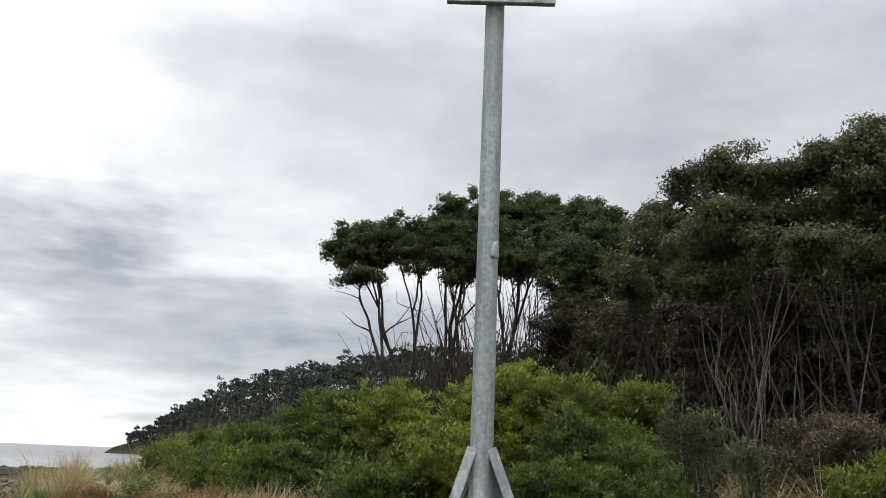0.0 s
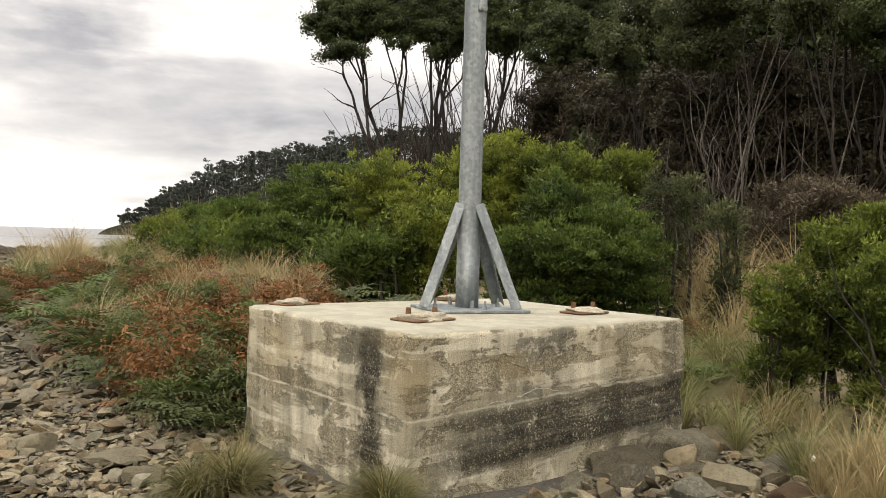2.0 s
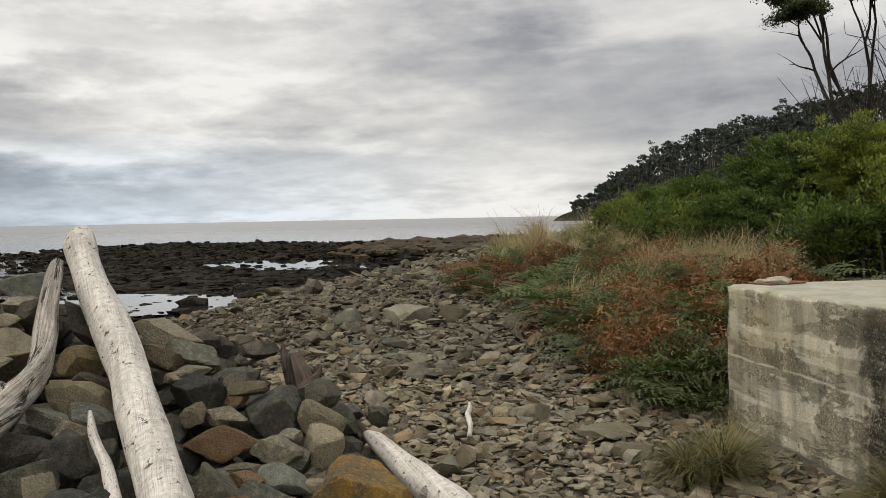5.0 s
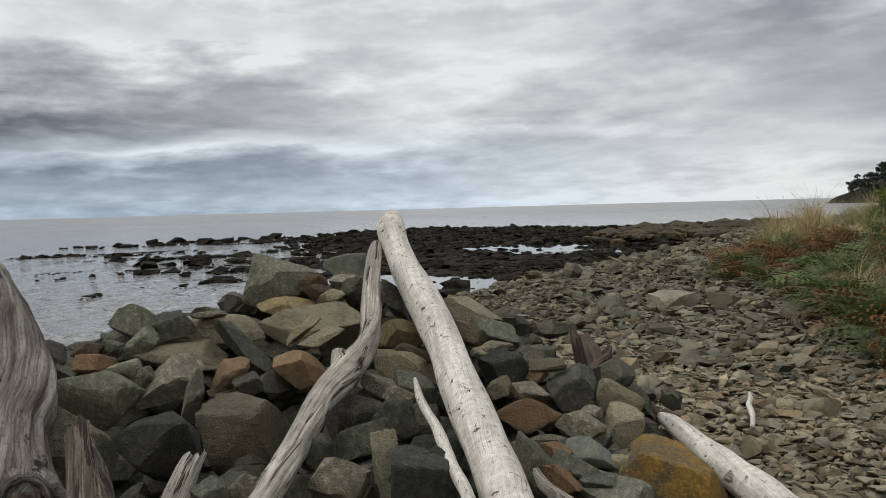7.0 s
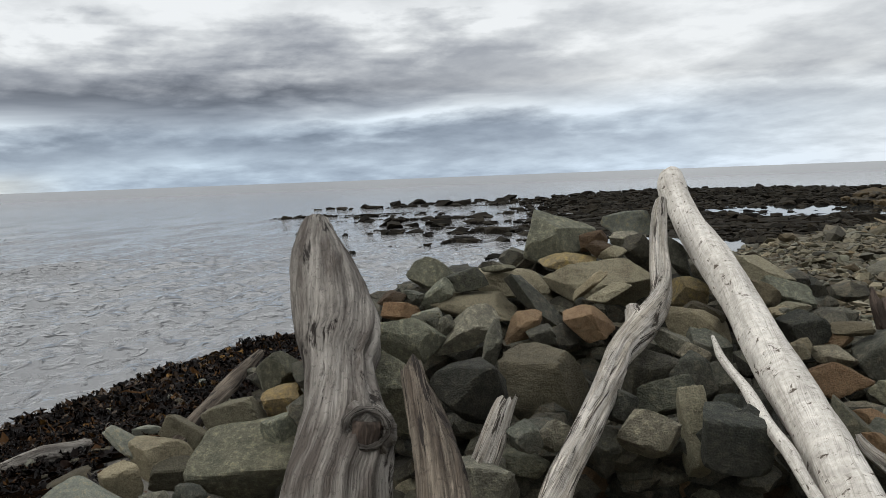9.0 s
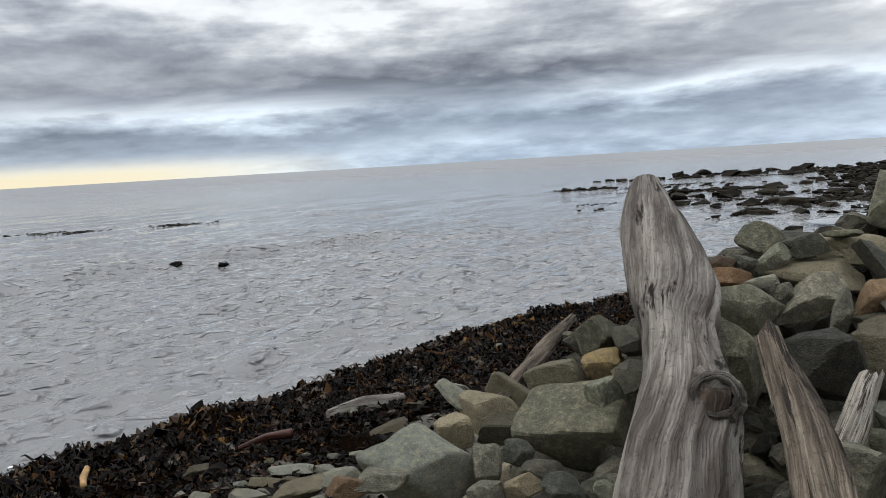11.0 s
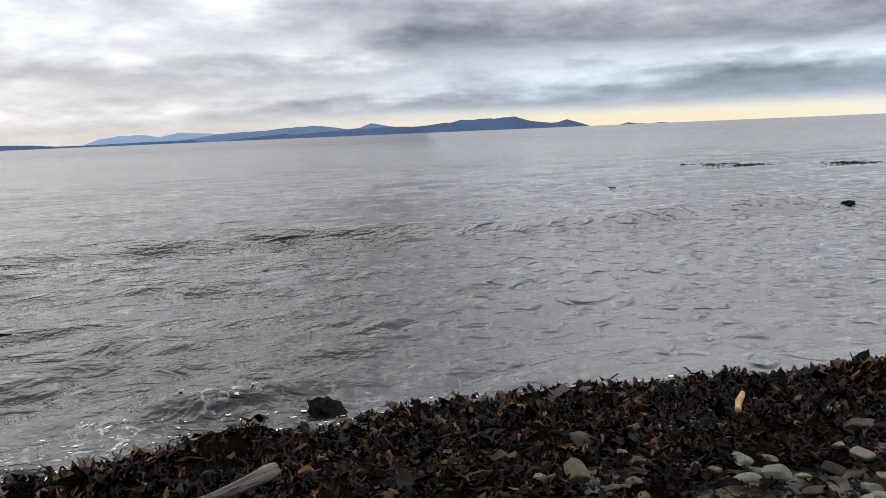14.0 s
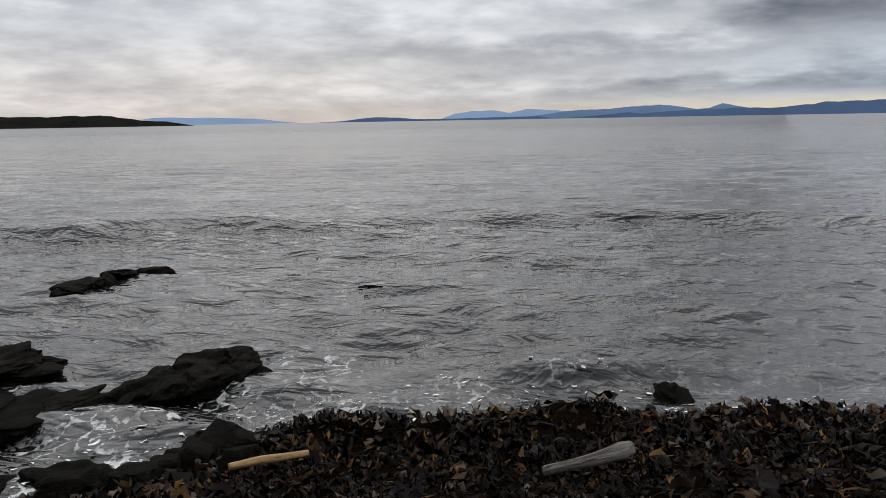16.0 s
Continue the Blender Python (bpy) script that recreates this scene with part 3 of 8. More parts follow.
    bs.inputs["IOR"].default_value = 1.333
    return m


WATER = water_material()


def pool_material():
    m, n, bs = material("still_pool_water")
    bs.inputs["Base Color"].default_value = (0.02, 0.022, 0.022, 1)
    bs.inputs["Roughness"].default_value = 0.03
    n.put(bs, "Normal", n.bump(n.noise(position(n), 5.0, 2), 0.05, 0.02))
    return m


POOL = pool_material()
FOAM, _n, _b = material("sea_foam")
_n.put(_b, "Base Color", _n.ramp(_n.noise(position(_n), 20, 3), (0.3, (0.40, 0.40, 0.39)), (0.7, (0.62, 0.62, 0.61))))
_b.inputs["Roughness"].default_value = 0.7


def ground_material():
    m, n, bs = material("shore_ground")
    p = position(n)
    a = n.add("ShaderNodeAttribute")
    a.attribute_name = "cover"
    g = n.noise(p, 6, 6, 0.7)
    f = n.noise(p, 40, 4, 0.7)
    gravel = n.mix(n.ramp(g, (0.35, 0.0), (0.65, 1.0)), (0.028, 0.024, 0.018), (0.06, 0.052, 0.04))
    gravel = n.mix(n.math("MULTIPLY", n.ramp(f, (0.5, 0.0), (0.62, 1.0)), 0.6), gravel, (0.11, 0.098, 0.075))
    soil = n.mix(n.ramp(g, (0.4, 0.0), (0.6, 1.0)), (0.09, 0.072, 0.042), (0.20, 0.165, 0.09))
    soil = n.mix(n.math("MULTIPLY", n.ramp(f, (0.5, 0.0), (0.6, 1.0)), 0.5), soil, (0.20, 0.165, 0.085))
    n.put(bs, "Base Color", n.mix(a.outputs["Fac"], gravel, soil))
    n.put(bs, "Normal", n.bump(n.math("ADD", g, n.math("MULTIPLY", f, 0.5)), 0.8, 0.03))
    bs.inputs["Roughness"].default_value = 0.95
    return m


GROUND = ground_material()


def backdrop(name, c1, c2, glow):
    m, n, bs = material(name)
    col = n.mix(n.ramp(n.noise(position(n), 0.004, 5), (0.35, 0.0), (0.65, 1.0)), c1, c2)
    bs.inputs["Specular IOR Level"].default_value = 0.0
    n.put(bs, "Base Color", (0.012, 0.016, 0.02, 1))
    # the hills glow in a blue that stands for the haze before them
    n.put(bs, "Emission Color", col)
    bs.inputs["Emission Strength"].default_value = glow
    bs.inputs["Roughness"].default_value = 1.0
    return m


# haze painted as glow, paler and bluer the further the ridge
HILL_NEAR = backdrop("near_haze_blue_hills", (0.048, 0.080, 0.160), (0.070, 0.11, 0.20), 1.0)
HILL_MID = backdrop("middle_haze_blue_hills", (0.105, 0.165, 0.27), (0.13, 0.20, 0.31), 1.0)
HILL_FAR = backdrop("far_pale_haze_blue_hills", (0.22, 0.32, 0.47), (0.27, 0.37, 0.51), 1.0)
ISLAND = stone("dark_far_island", (0.0075, 0.0072, 0.007), (0.012, 0.0115, 0.011), (0.01, 0.01, 0.01), 0.02, bump=0.0, vary=0.0, gloss=0.0, rough=1.0)
HEADROCK = stone("headland_ground", (0.020, 0.020, 0.016), (0.045, 0.042, 0.032), (0.03, 0.028, 0.022), 0.05, bump=0.2, vary=0.0, gloss=0.0, rough=1.0)


# ---------------------------------------------------------------- mesh helpers
def mesh_from(name, verts, faces, mat, smooth=False, uv=None):
    me = bpy.data.meshes.new(name)
    verts = np.asarray(verts, dtype=np.float32)
    if isinstance(faces, np.ndarray):
        k = faces.shape[1]
        me.vertices.add(len(verts))
        me.vertices.foreach_set("co", verts.ravel())
        me.loops.add(faces.size)
        me.loops.foreach_set("vertex_index", faces.astype(np.int32).ravel())
        me.polygons.add(len(faces))
        me.polygons.foreach_set("loop_start", np.arange(0, faces.size, k, dtype=np.int32))
        me.update(calc_edges=True)
    else:
        me.from_pydata(verts.tolist(), [], faces)
        me.update()
    me.materials.append(mat)
    me.polygons.foreach_set("use_smooth", np.full(len(me.polygons), bool(smooth)))
    if smooth not in (True, False):
        me.set_sharp_from_angle(angle=radians(smooth))
    if uv is not None:
        lay = me.uv_layers.new(name="UVMap")
        idx = np.empty(len(me.loops), dtype=np.int32)
        me.loops.foreach_get("vertex_index", idx)
        lay.data.foreach_set("uv", np.asarray(uv, dtype=np.float32)[idx].ravel())
    return me


def thing(name, me=None, label="", category="", group="", kind="", at=None):
    ob = new(name, me)
    if at is not None:
        ob.matrix_basis = at
    return tagged(ob, label, category, group, kind)


def part(name, me, parent, label="", at=None):
    ob = new(name, me)
    ob.parent = parent
    if at is not None:
        ob.matrix_basis = at
    if label:
        tagged(ob, label)
    return ob


def bm_mesh(name, bm, mat, smooth=False):
    me = bpy.data.meshes.new(name)
    bm.to_mesh(me)
    bm.free()
    me.materials.append(mat)
    if smooth:
        me.polygons.foreach_set("use_smooth", np.ones(len(me.polygons), dtype=bool))
    return me


def ico(level):
    bm = bmesh.new()
    bmesh.ops.create_icosphere(bm, subdivisions=level, radius=1.0)
    v = np.array([p.co[:] for p in bm.verts])
    fc = np.array([[q.index for q in p.verts] for p in bm.faces])
    bm.free()
    return v, fc


ICO = {k: ico(k) for k in (1, 2, 3, 4, 5)}


def lumps(p, scale, seed, octaves=3):
    """Smooth pseudo-noise of points, about -1 to 1."""
    r = np.random.default_rng(seed)
    out, amp = np.zeros(len(p)), 1.0
    for o in range(octaves):
        for _ in range(4):
            k = r.normal(size=3)
            k *= scale * 2.0**o / np.linalg.norm(k) * r.uniform(0.7, 1.4)
            out += amp * np.sin(p @ k + r.uniform(0, 6.28)) / 2.8
        amp *= 0.5
    return out


def rock_shape(level, seed, size, cuts=9, sharp=40, rough=0.03, boxy=0.8):
    """A broken stone: a polyhedron of random planes with worn edges, size (x, y, z) metres."""
    r = np.random.default_rng(seed)
    d, fc = ICO[level]
    turn = Euler((r.normal() * 0.35, r.normal() * 0.35, r.normal() * 0.5)).to_matrix()
    box = np.array(turn) @ np.vstack([np.eye(3), -np.eye(3)]).T
    nrm = r.normal(size=(cuts, 3))
    nrm = np.vstack([nrm / np.linalg.norm(nrm, axis=1, keepdims=True), box.T])
    off = np.concatenate([r.uniform(0.66, 1.0, cuts), r.uniform(boxy - 0.14, boxy + 0.12, 6)])
    q = np.maximum(d @ nrm.T, 0) / off
    rad = (q**sharp).sum(1) ** (-1.0 / sharp)
    rad = np.minimum(rad, 1.2)
    v = d * rad[:, None]
    v = v * (1 + rough * lumps(d, 3.0, seed + 1, 3) + rough * 0.7 * lumps(d, 8.0, seed + 2, 3))[:, None]
    v -= (v.max(0) + v.min(0)) / 2
    v /= (v.max(0) - v.min(0))
    return v * np.asarray(size), fc


def tube(points, radii, sides=14, rough=0.0, seed=0, flat=0.0, cap=True, twist=0.0, groove=0.0):
    """A limb through points, smoothed; returns verts, quads and uv (uv in metres along and round)."""
    pts, rad = np.asarray(points, float), np.asarray(radii, float)
    n = len(pts)
    seg = np.linalg.norm(np.diff(pts, axis=0), axis=1)
    s = np.concatenate([[0], np.cumsum(seg)])
    m = max(n, int(s[-1] / max(0.02, min(0.12, s[-1] / (60 if groove else 7)))) + 2)
    ss = np.linspace(0, s[-1], m)
    P = np.stack([np.interp(ss, s, pts[:, i]) for i in range(3)], 1)
    R = np.interp(ss, s, rad)
    for _ in range(2):
        P[1:-1] = 0.25 * P[:-2] + 0.5 * P[1:-1] + 0.25 * P[2:]
    T = np.gradient(P, axis=0)
    T /= np.linalg.norm(T, axis=1, keepdims=True) + 1e-9
    ref = np.array([0.3, 0.2, 0.93]) if abs(T[0][2]) < 0.9 else np.array([1.0, 0, 0])
    A = np.cross(T, ref)
    A /= np.linalg.norm(A, axis=1, keepdims=True) + 1e-9
    B = np.cross(T, A)
    th = np.linspace(0, 2 * np.pi, sides, endpoint=False)
    ang = th[None, :] + twist * ss[:, None]
    c, si = np.cos(ang) * (1 + flat), np.sin(ang) * (1 - flat)
    ring = A[:, None, :] * c[..., None] + B[:, None, :] * si[..., None]
    rr = np.repeat(R[:, None], sides, 1)
    if rough:
        q = np.stack([np.cos(th)[None] * np.ones((m, 1)), np.sin(th)[None] * np.ones((m, 1)), (ss / (rad.max() * 5 + 1e-6))[:, None] * np.ones((1, sides))], -1).reshape(-1, 3)
        rr = rr * (1 + rough * lumps(q, 2.2, seed, 3).reshape(m, sides) + rough * 0.5 * lumps(q * [4, 4, 0.6], 2.0, seed + 5, 2).reshape(m, sides))
    if groove:
        g = lumps(np.stack([np.cos(th)[None] * 3.2 + 0 * ss[:, None], np.sin(th)[None] * 3.2 + 0 * ss[:, None], ss[:, None] * 2.0 + 0 * th[None]], -1).reshape(-1, 3), 2.0, seed + 9, 3).reshape(m, sides)
        rr = rr * (1 - groove * np.abs(g))
    V = P[:, None, :] + ring * rr[..., None]
    V = V.reshape(-1, 3)
    i = np.arange(m - 1)[:, None] * sides
    j = np.arange(sides)[None, :]
    k = (j + 1) % sides
    F = np.stack([i + j, i + k, i + sides + k, i + sides + j], -1).reshape(-1, 4)
    uv = np.stack([np.repeat((th / 6.283)[None], m, 0), np.repeat(ss[:, None], sides, 1)], -1).reshape(-1, 2)
    faces = F.tolist()
    if cap:
        faces.append(list(range(sides))[::-1])
        faces.append([(m - 1) * sides + a for a in range(sides)])
    return V, faces, uv


def join(pieces):
    V, F, U, o = [], [], [], 0
    for v, fc, u in pieces:
        V.append(v), U.append(u)
        F += [[a + o for a in p] for p in fc]
        o += len(v)
    return np.vstack(V), F, np.vstack(U)


def scattered(shapes, spots, sizes, turns, tilts):
    """One triangle soup of many stones: shapes are (verts, faces); one spot, size and turn each."""
    V, F, o = [], [], 0
    for i in range(len(spots)):
        v, fc = shapes[i % len(shapes)]
        c, s = math.cos(turns[i]), math.sin(turns[i])
        ct, st = math.cos(tilts[i]), math.sin(tilts[i])
        m = np.array([[c, -s, 0], [s, c, 0], [0, 0, 1]]) @ np.array([[1, 0, 0], [0, ct, -st], [0, st, ct]])
        V.append((v * sizes[i]) @ m.T + spots[i])
        F.append(fc + o)
        o += len(v)
    return np.vstack(V), np.vstack(F)


def chip(seed, points=11, flatness=0.5):
    """A small angular stone of about 18 triangles, 1 m across."""
    r = np.random.default_rng(seed)
    bm = bmesh.new()
    p = r.uniform(-1, 1, (points, 3))
    p /= (np.abs(p) ** 2.8).sum(1, keepdims=True) ** (1 / 2.8)
    shear = r.normal() * 0.25
    for x, y, z in p:
        bm.verts.new(((x + shear * z) * 0.5, y * 0.37, z * 0.25 * flatness))
    bmesh.ops.convex_hull(bm, input=bm.verts)
    bmesh.ops.delete(bm, geom=[v for v in bm.verts if not v.link_faces], context="VERTS")
    bmesh.ops.triangulate(bm, faces=bm.faces)
    bm.verts.index_update()
    v = np.array([q.co[:] for q in bm.verts])
    fc = np.array([[q.index for q in f.verts] for f in bm.faces])
    bm.free()
    return v, fc


CHIPS = [chip(40 + i, 11 + i % 3, 0.45 + 0.14 * (i % 6)) for i in range(24)]
PEBBLES = [rock_shape(1, 80 + i, (1.0, 0.75, 0.5), 7, 30, 0.05) for i in range(8)]


# ---------------------------------------------------------------- the lie of the land
SHORE = np.array([(30, -14), (8, -8.5), (0, -6.1), (-1.7, -5.7), (-3.0, -5.7), (-4.9, -4.7), (-6.0, -3.9), (-7.0, -2.8), (-7.7, -1.6), (-9.5, 0.7), (-11.0, 2.6), (-12.0, 5.5), (-12.6, 9.5), (-14.2, 15), (-16, 23), (-18.5, 33), (-22, 46), (-27, 60), (-22, 72), (0, 92), (70, 140), (260, 200), (900, 260)], float)
HEDGE = np.array([(40, 2), (12, 4.4), (5, 4.6), (3.3, 5.6), (2.4, 7.0), (1.2, 8.3), (-0.9, 7.2), (-1.6, 7.2), (-2.4, 8.3), (-3.5, 9.9), (-5.0, 12.9), (-8.0, 15.8), (-10, 22), (-14, 36), (-17, 50), (-12, 64), (4, 82), (80, 128), (280, 190), (900, 250)], float)


def offset_from(line, x, y):
    """Signed distance from a line, positive inland."""
    best, sign = np.full(x.shape, 1e9), np.ones(x.shape)
    for (ax, ay), (bx, by) in zip(line[:-1], line[1:]):
        dx, dy = bx - ax, by - ay
        t = np.clip(((x - ax) * dx + (y - ay) * dy) / (dx * dx + dy * dy), 0, 1)
        d = np.hypot(x - ax - t * dx, y - ay - t * dy)
        side_ = np.where(dx * (y - ay) - dy * (x - ax) < 0, 1.0, -1.0)
        hit = d < best - 1e-6
        best, sign = np.where(hit, d, best), np.where(hit, side_, sign)
    return best * sign


def land(x, y):
    x, y = np.asarray(x, float), np.asarray(y, float)
    d, v = offset_from(SHORE, x, y), offset_from(HEDGE, x, y)
    z = np.interp(d, [-400, -60, -12, -4, -1, 0, 1, 2.2, 4.5, 8, 14, 40], [-14, -3.2, -2.0, -1.5, -1.08, -0.86, -0.62, -0.38, -0.2, -0.12, -0.08, 0.0])
    bank = np.clip(v / 3.0, 0, 1)
    z = z + 0.50 * bank * bank * (3 - 2 * bank) + 0.062 * np.clip(v - 3, 0, 45)
    mx, my = x + 2.6, y - 1.6
    mound = 0.80 - 0.155 * mx + 0.117 * my - 0.211 * mx * mx - 0.012 * mx * my - 0.203 * my * my
    z = np.maximum(z, np.where(np.hypot(mx, my) < 3.2, mound - 0.27, -99))
    return z + 0.02 * np.sin(x * 2.1 + 1) * np.sin(y * 1.7) + 0.012 * np.sin(x * 5.3) * np.sin(y * 4.7 + 2)


def land1(x, y):
    return float(land(np.array([x]), np.array([y]))[0])


def stretched(lo, hi, step, far, grow=1.16):
    mid = np.arange(lo, hi, step).tolist()
    a, b, s = [lo], [mid[-1]], step
    while b[-1] < far or a[-1] > -far:
        s *= grow
        a.append(a[-1] - s), b.append(b[-1] + s)
    return np.array(a[:0:-1] + mid + b[1:])


def sheet(xs, ys, height):
    X, Y = np.meshgrid(xs, ys)
    Z = height(X.ravel(), Y.ravel())
    V = np.stack([X.ravel(), Y.ravel(), Z], 1)
    nx, ny = len(xs), len(ys)
    i = (np.arange(ny - 1)[:, None] * nx + np.arange(nx - 1)[None, :]).ravel()
    return V, np.stack([i, i + 1, i + nx + 1, i + nx], 1)


gx, gy = stretched(-13, 7, 0.17, 4700), stretched(-8, 16, 0.2, 4700)
gv, gf = sheet(gx, gy, land)
gme = mesh_from("ground", gv, gf, GROUND, True)
cov = gme.attributes.new("cover", "FLOAT", "POINT")
cov.data.foreach_set("value", np.clip(offset_from(HEDGE, gv[:, 0], gv[:, 1]) / 0.8 + 0.3, 0, 1).astype(np.float32))
thing("ground", gme, "stony beach rising to soil under scrub", "ground", kind="structure")


BREAKER = np.array([(2, -22), (-4.1, -19.1), (-6.9, -17.8), (-9.5, -15.8), (-12.5, -14.0), (-15.2, -12.4), (-16.6, -9.65), (-18.6, -6.5), (-21.9, -4.1), (-24.9, -0.9), (-26.2, 1.3), (-28, 4)], float)


WAVELET = np.random.default_rng(3)
RIPPLES = [(lam * WAVELET.uniform(0.8, 1.25), slope, radians(225) + WAVELET.normal() * turn_, WAVELET.uniform(0, 6.28), WAVELET.uniform(0, 6.28, 2)) for lam, slope, turn_, n_ in ((7.0, 0.014, 0.15, 3), (2.6, 0.055, 0.25, 5), (1.25, 0.115, 0.28, 7), (0.72, 0.125, 0.40, 8), (0.45, 0.105, 0.5, 8)) for _ in range(n_)]
CURL = np.array([(-4.55, -6.05), (-5.3, -5.75), (-6.0, -5.15), (-6.7, -4.75)], float)


def ring_step(r):
    return np.maximum(0.085, 0.0105 * r)


def sea(x, y):
    """The height of the water: ripples that run at the shore, one low swell and a small wave breaking on the kelp."""
    r = np.hypot(x + 0.5, y + 0.4)
    z = np.zeros(x.shape)
    for lam, slope, a, ph, q in RIPPLES:
        k = 2 * np.pi / lam
        t = k * (x * math.cos(a) + y * math.sin(a)) + ph + 0.9 * np.sin(0.5 * x / lam**0.5 + q[0]) + 0.9 * np.sin(0.43 * y / lam**0.5 + q[1])
        shown = np.clip(2.2 - 7.0 * ring_step(r) / lam, 0, 1) * np.clip(1.4 - r / 90, 0, 1)
        group = 0.55 + 0.45 * np.sin(0.21 * k * (x * math.cos(a + 1.2) + y * math.sin(a + 1.2)) + q[1]) * np.sin(0.17 * k * (x * math.cos(a) + y * math.sin(a)) + q[0])
        z += slope / k * shown * group * (np.sin(t) + 0.28 * np.cos(2 * t))
    back = offset_from(BREAKER, x, y)
    u = back + 0.22 * np.sin(x * 0.55 + 1) + 0.10 * np.sin(x * 1.7 + y)
    swell_ = 0.28 * np.exp(-np.where(u > 0, u / 0.36, u / 1.0) ** 2) * (0.78 + 0.22 * np.sin(x * 0.7 + y * 0.4))
    swell_ *= 1 - 0.25 * np.clip((y + 5.0) / 3.0, 0, 1)
    c = offset_from(CURL, x, y)
    curl_ = 0.17 * np.exp(-np.where(c > 0, c / 0.16, c / 0.42) ** 2) * np.exp(-(((x + 5.7) / 0.95) ** 4))
    return SEA + z + np.where(r < 90, swell_, 0) + curl_


heads = np.radians(np.concatenate([np.arange(13, 177, 0.36), np.arange(177, 373.1, 4)]))
rings = np.concatenate([np.arange(4.4, 9.4, 0.085), 9.45 * 1.0105 ** np.arange(0, 598)])
HH, RR = np.meshgrid(heads, rings)
wxs, wys = (-0.5 - np.sin(HH) * RR).ravel(), (-0.4 + np.cos(HH) * RR).ravel()
wv = np.stack([wxs, wys, sea(wxs, wys)], 1)
nh = len(heads)
i_ = (np.arange(len(rings) - 1)[:, None] * nh + np.arange(nh - 1)[None, :]).ravel()
wf = np.stack([i_, i_ + nh, i_ + nh + 1, i_ + 1], 1)[:, ::-1]
sea_me = mesh_from("sea", wv, wf, WATER, True)
shore_d = offset_from(SHORE, wv[:, 0], wv[:, 1])
rocks_ = np.maximum.reduce([np.exp(-((wv[:, 0] - x) ** 2 + (wv[:, 1] - y) ** 2) / 0.55) for x, y in ((-2.2, -6.6), (-3.0, -7.0), (-1.9, -7.9), (-4.0, -7.3), (-1.6, -6.7))])
curl_d = np.exp(-((offset_from(CURL, wv[:, 0], wv[:, 1]) - 0.06) / 0.13) ** 2) * np.exp(-(((wv[:, 0] + 5.7) / 0.9) ** 4)) * 0.4
froth_ = np.maximum(curl_d, np.maximum(np.clip(1 + shore_d / 1.6, 0, 1), rocks_) * np.clip((-3.0 - wv[:, 1]) / 2.5, 0.12, 1) * (np.abs(shore_d) < 3))
sea_me.attributes.new("foam", "FLOAT", "POINT").data.foreach_set("value", froth_.astype(np.float32))
thing("sea", sea_me, "grey rippled sea under an overcast sky", "water", kind="structure")


# ---------------------------------------------------------------- concrete block and steel post
BLOCK = Matrix.Translation((0.15, 4.77, 0)) @ Matrix.Rotation(math.atan2(1.46, 2.08), 4, "Z")
BL, BD, BTOP = 2.54, 2.07, 0.885


def worn_box(name, size, base, step, mat, wear, seed):
    """A cast block with uneven faces and chipped edges; its corner lies at base."""
    bm = bmesh.new()
    lx, ly, lz = size
    nx, ny, nz = (max(2, int(round(s / step))) for s in size)
    grid = {}

    def vert(i, j, k):
        if (i, j, k) not in grid:
            grid[i, j, k] = bm.verts.new((lx * i / nx, ly * j / ny, lz * k / nz))
        return grid[i, j, k]

    for i in range(nx):
        for j in range(ny):
            bm.faces.new([vert(i, j, nz), vert(i + 1, j, nz), vert(i + 1, j + 1, nz), vert(i, j + 1, nz)])
            bm.faces.new([vert(i, j, 0), vert(i, j + 1, 0), vert(i + 1, j + 1, 0), vert(i + 1, j, 0)])
    for i in range(nx):
        for k in range(nz):
            bm.faces.new([vert(i, 0, k), vert(i + 1, 0, k), vert(i + 1, 0, k + 1), vert(i, 0, k + 1)])
            bm.faces.new([vert(i, ny, k), vert(i, ny, k + 1), vert(i + 1, ny, k + 1), vert(i + 1, ny, k)])
    for j in range(ny):
        for k in range(nz):
            bm.faces.new([vert(0, j, k), vert(0, j, k + 1), vert(0, j + 1, k + 1), vert(0, j + 1, k)])
            bm.faces.new([vert(nx, j, k), vert(nx, j + 1, k), vert(nx, j + 1, k + 1), vert(nx, j, k + 1)])
    p = np.array([v.co[:] for v in bm.verts])
    c = np.array(size) / 2
    q = (p - c) / c
    near = np.sort((1 - np.abs(q)) * c, axis=1)
    edge_ = np.clip(1 - near[:, 1] / (wear * 2.2), 0, 1) * (near[:, 0] < 1e-6)
    chipn = 0.5 + 0.5 * lumps(p, 9, seed, 3)
    d = q / (np.linalg.norm(q, axis=1, keepdims=True) + 1e-6)
    p = p - d * (edge_ * wear * (0.45 + 0.9 * np.clip(chipn, 0, 1.4)))[:, None]
    lay = lumps(p * [0.5, 0.5, 7.0], 2.4, seed + 3, 2)
    out = np.where(np.abs(q) > 0.999, np.sign(q), 0) * [1, 1, 0.4]
    p = p + out * (wear * 0.28 * lay + wear * 0.22 * lumps(p, 7, seed + 4, 3))[:, None]
    for v, co in zip(bm.verts, p):
        v.co = co + np.array(base)
    return bm_mesh(name, bm, mat, True)


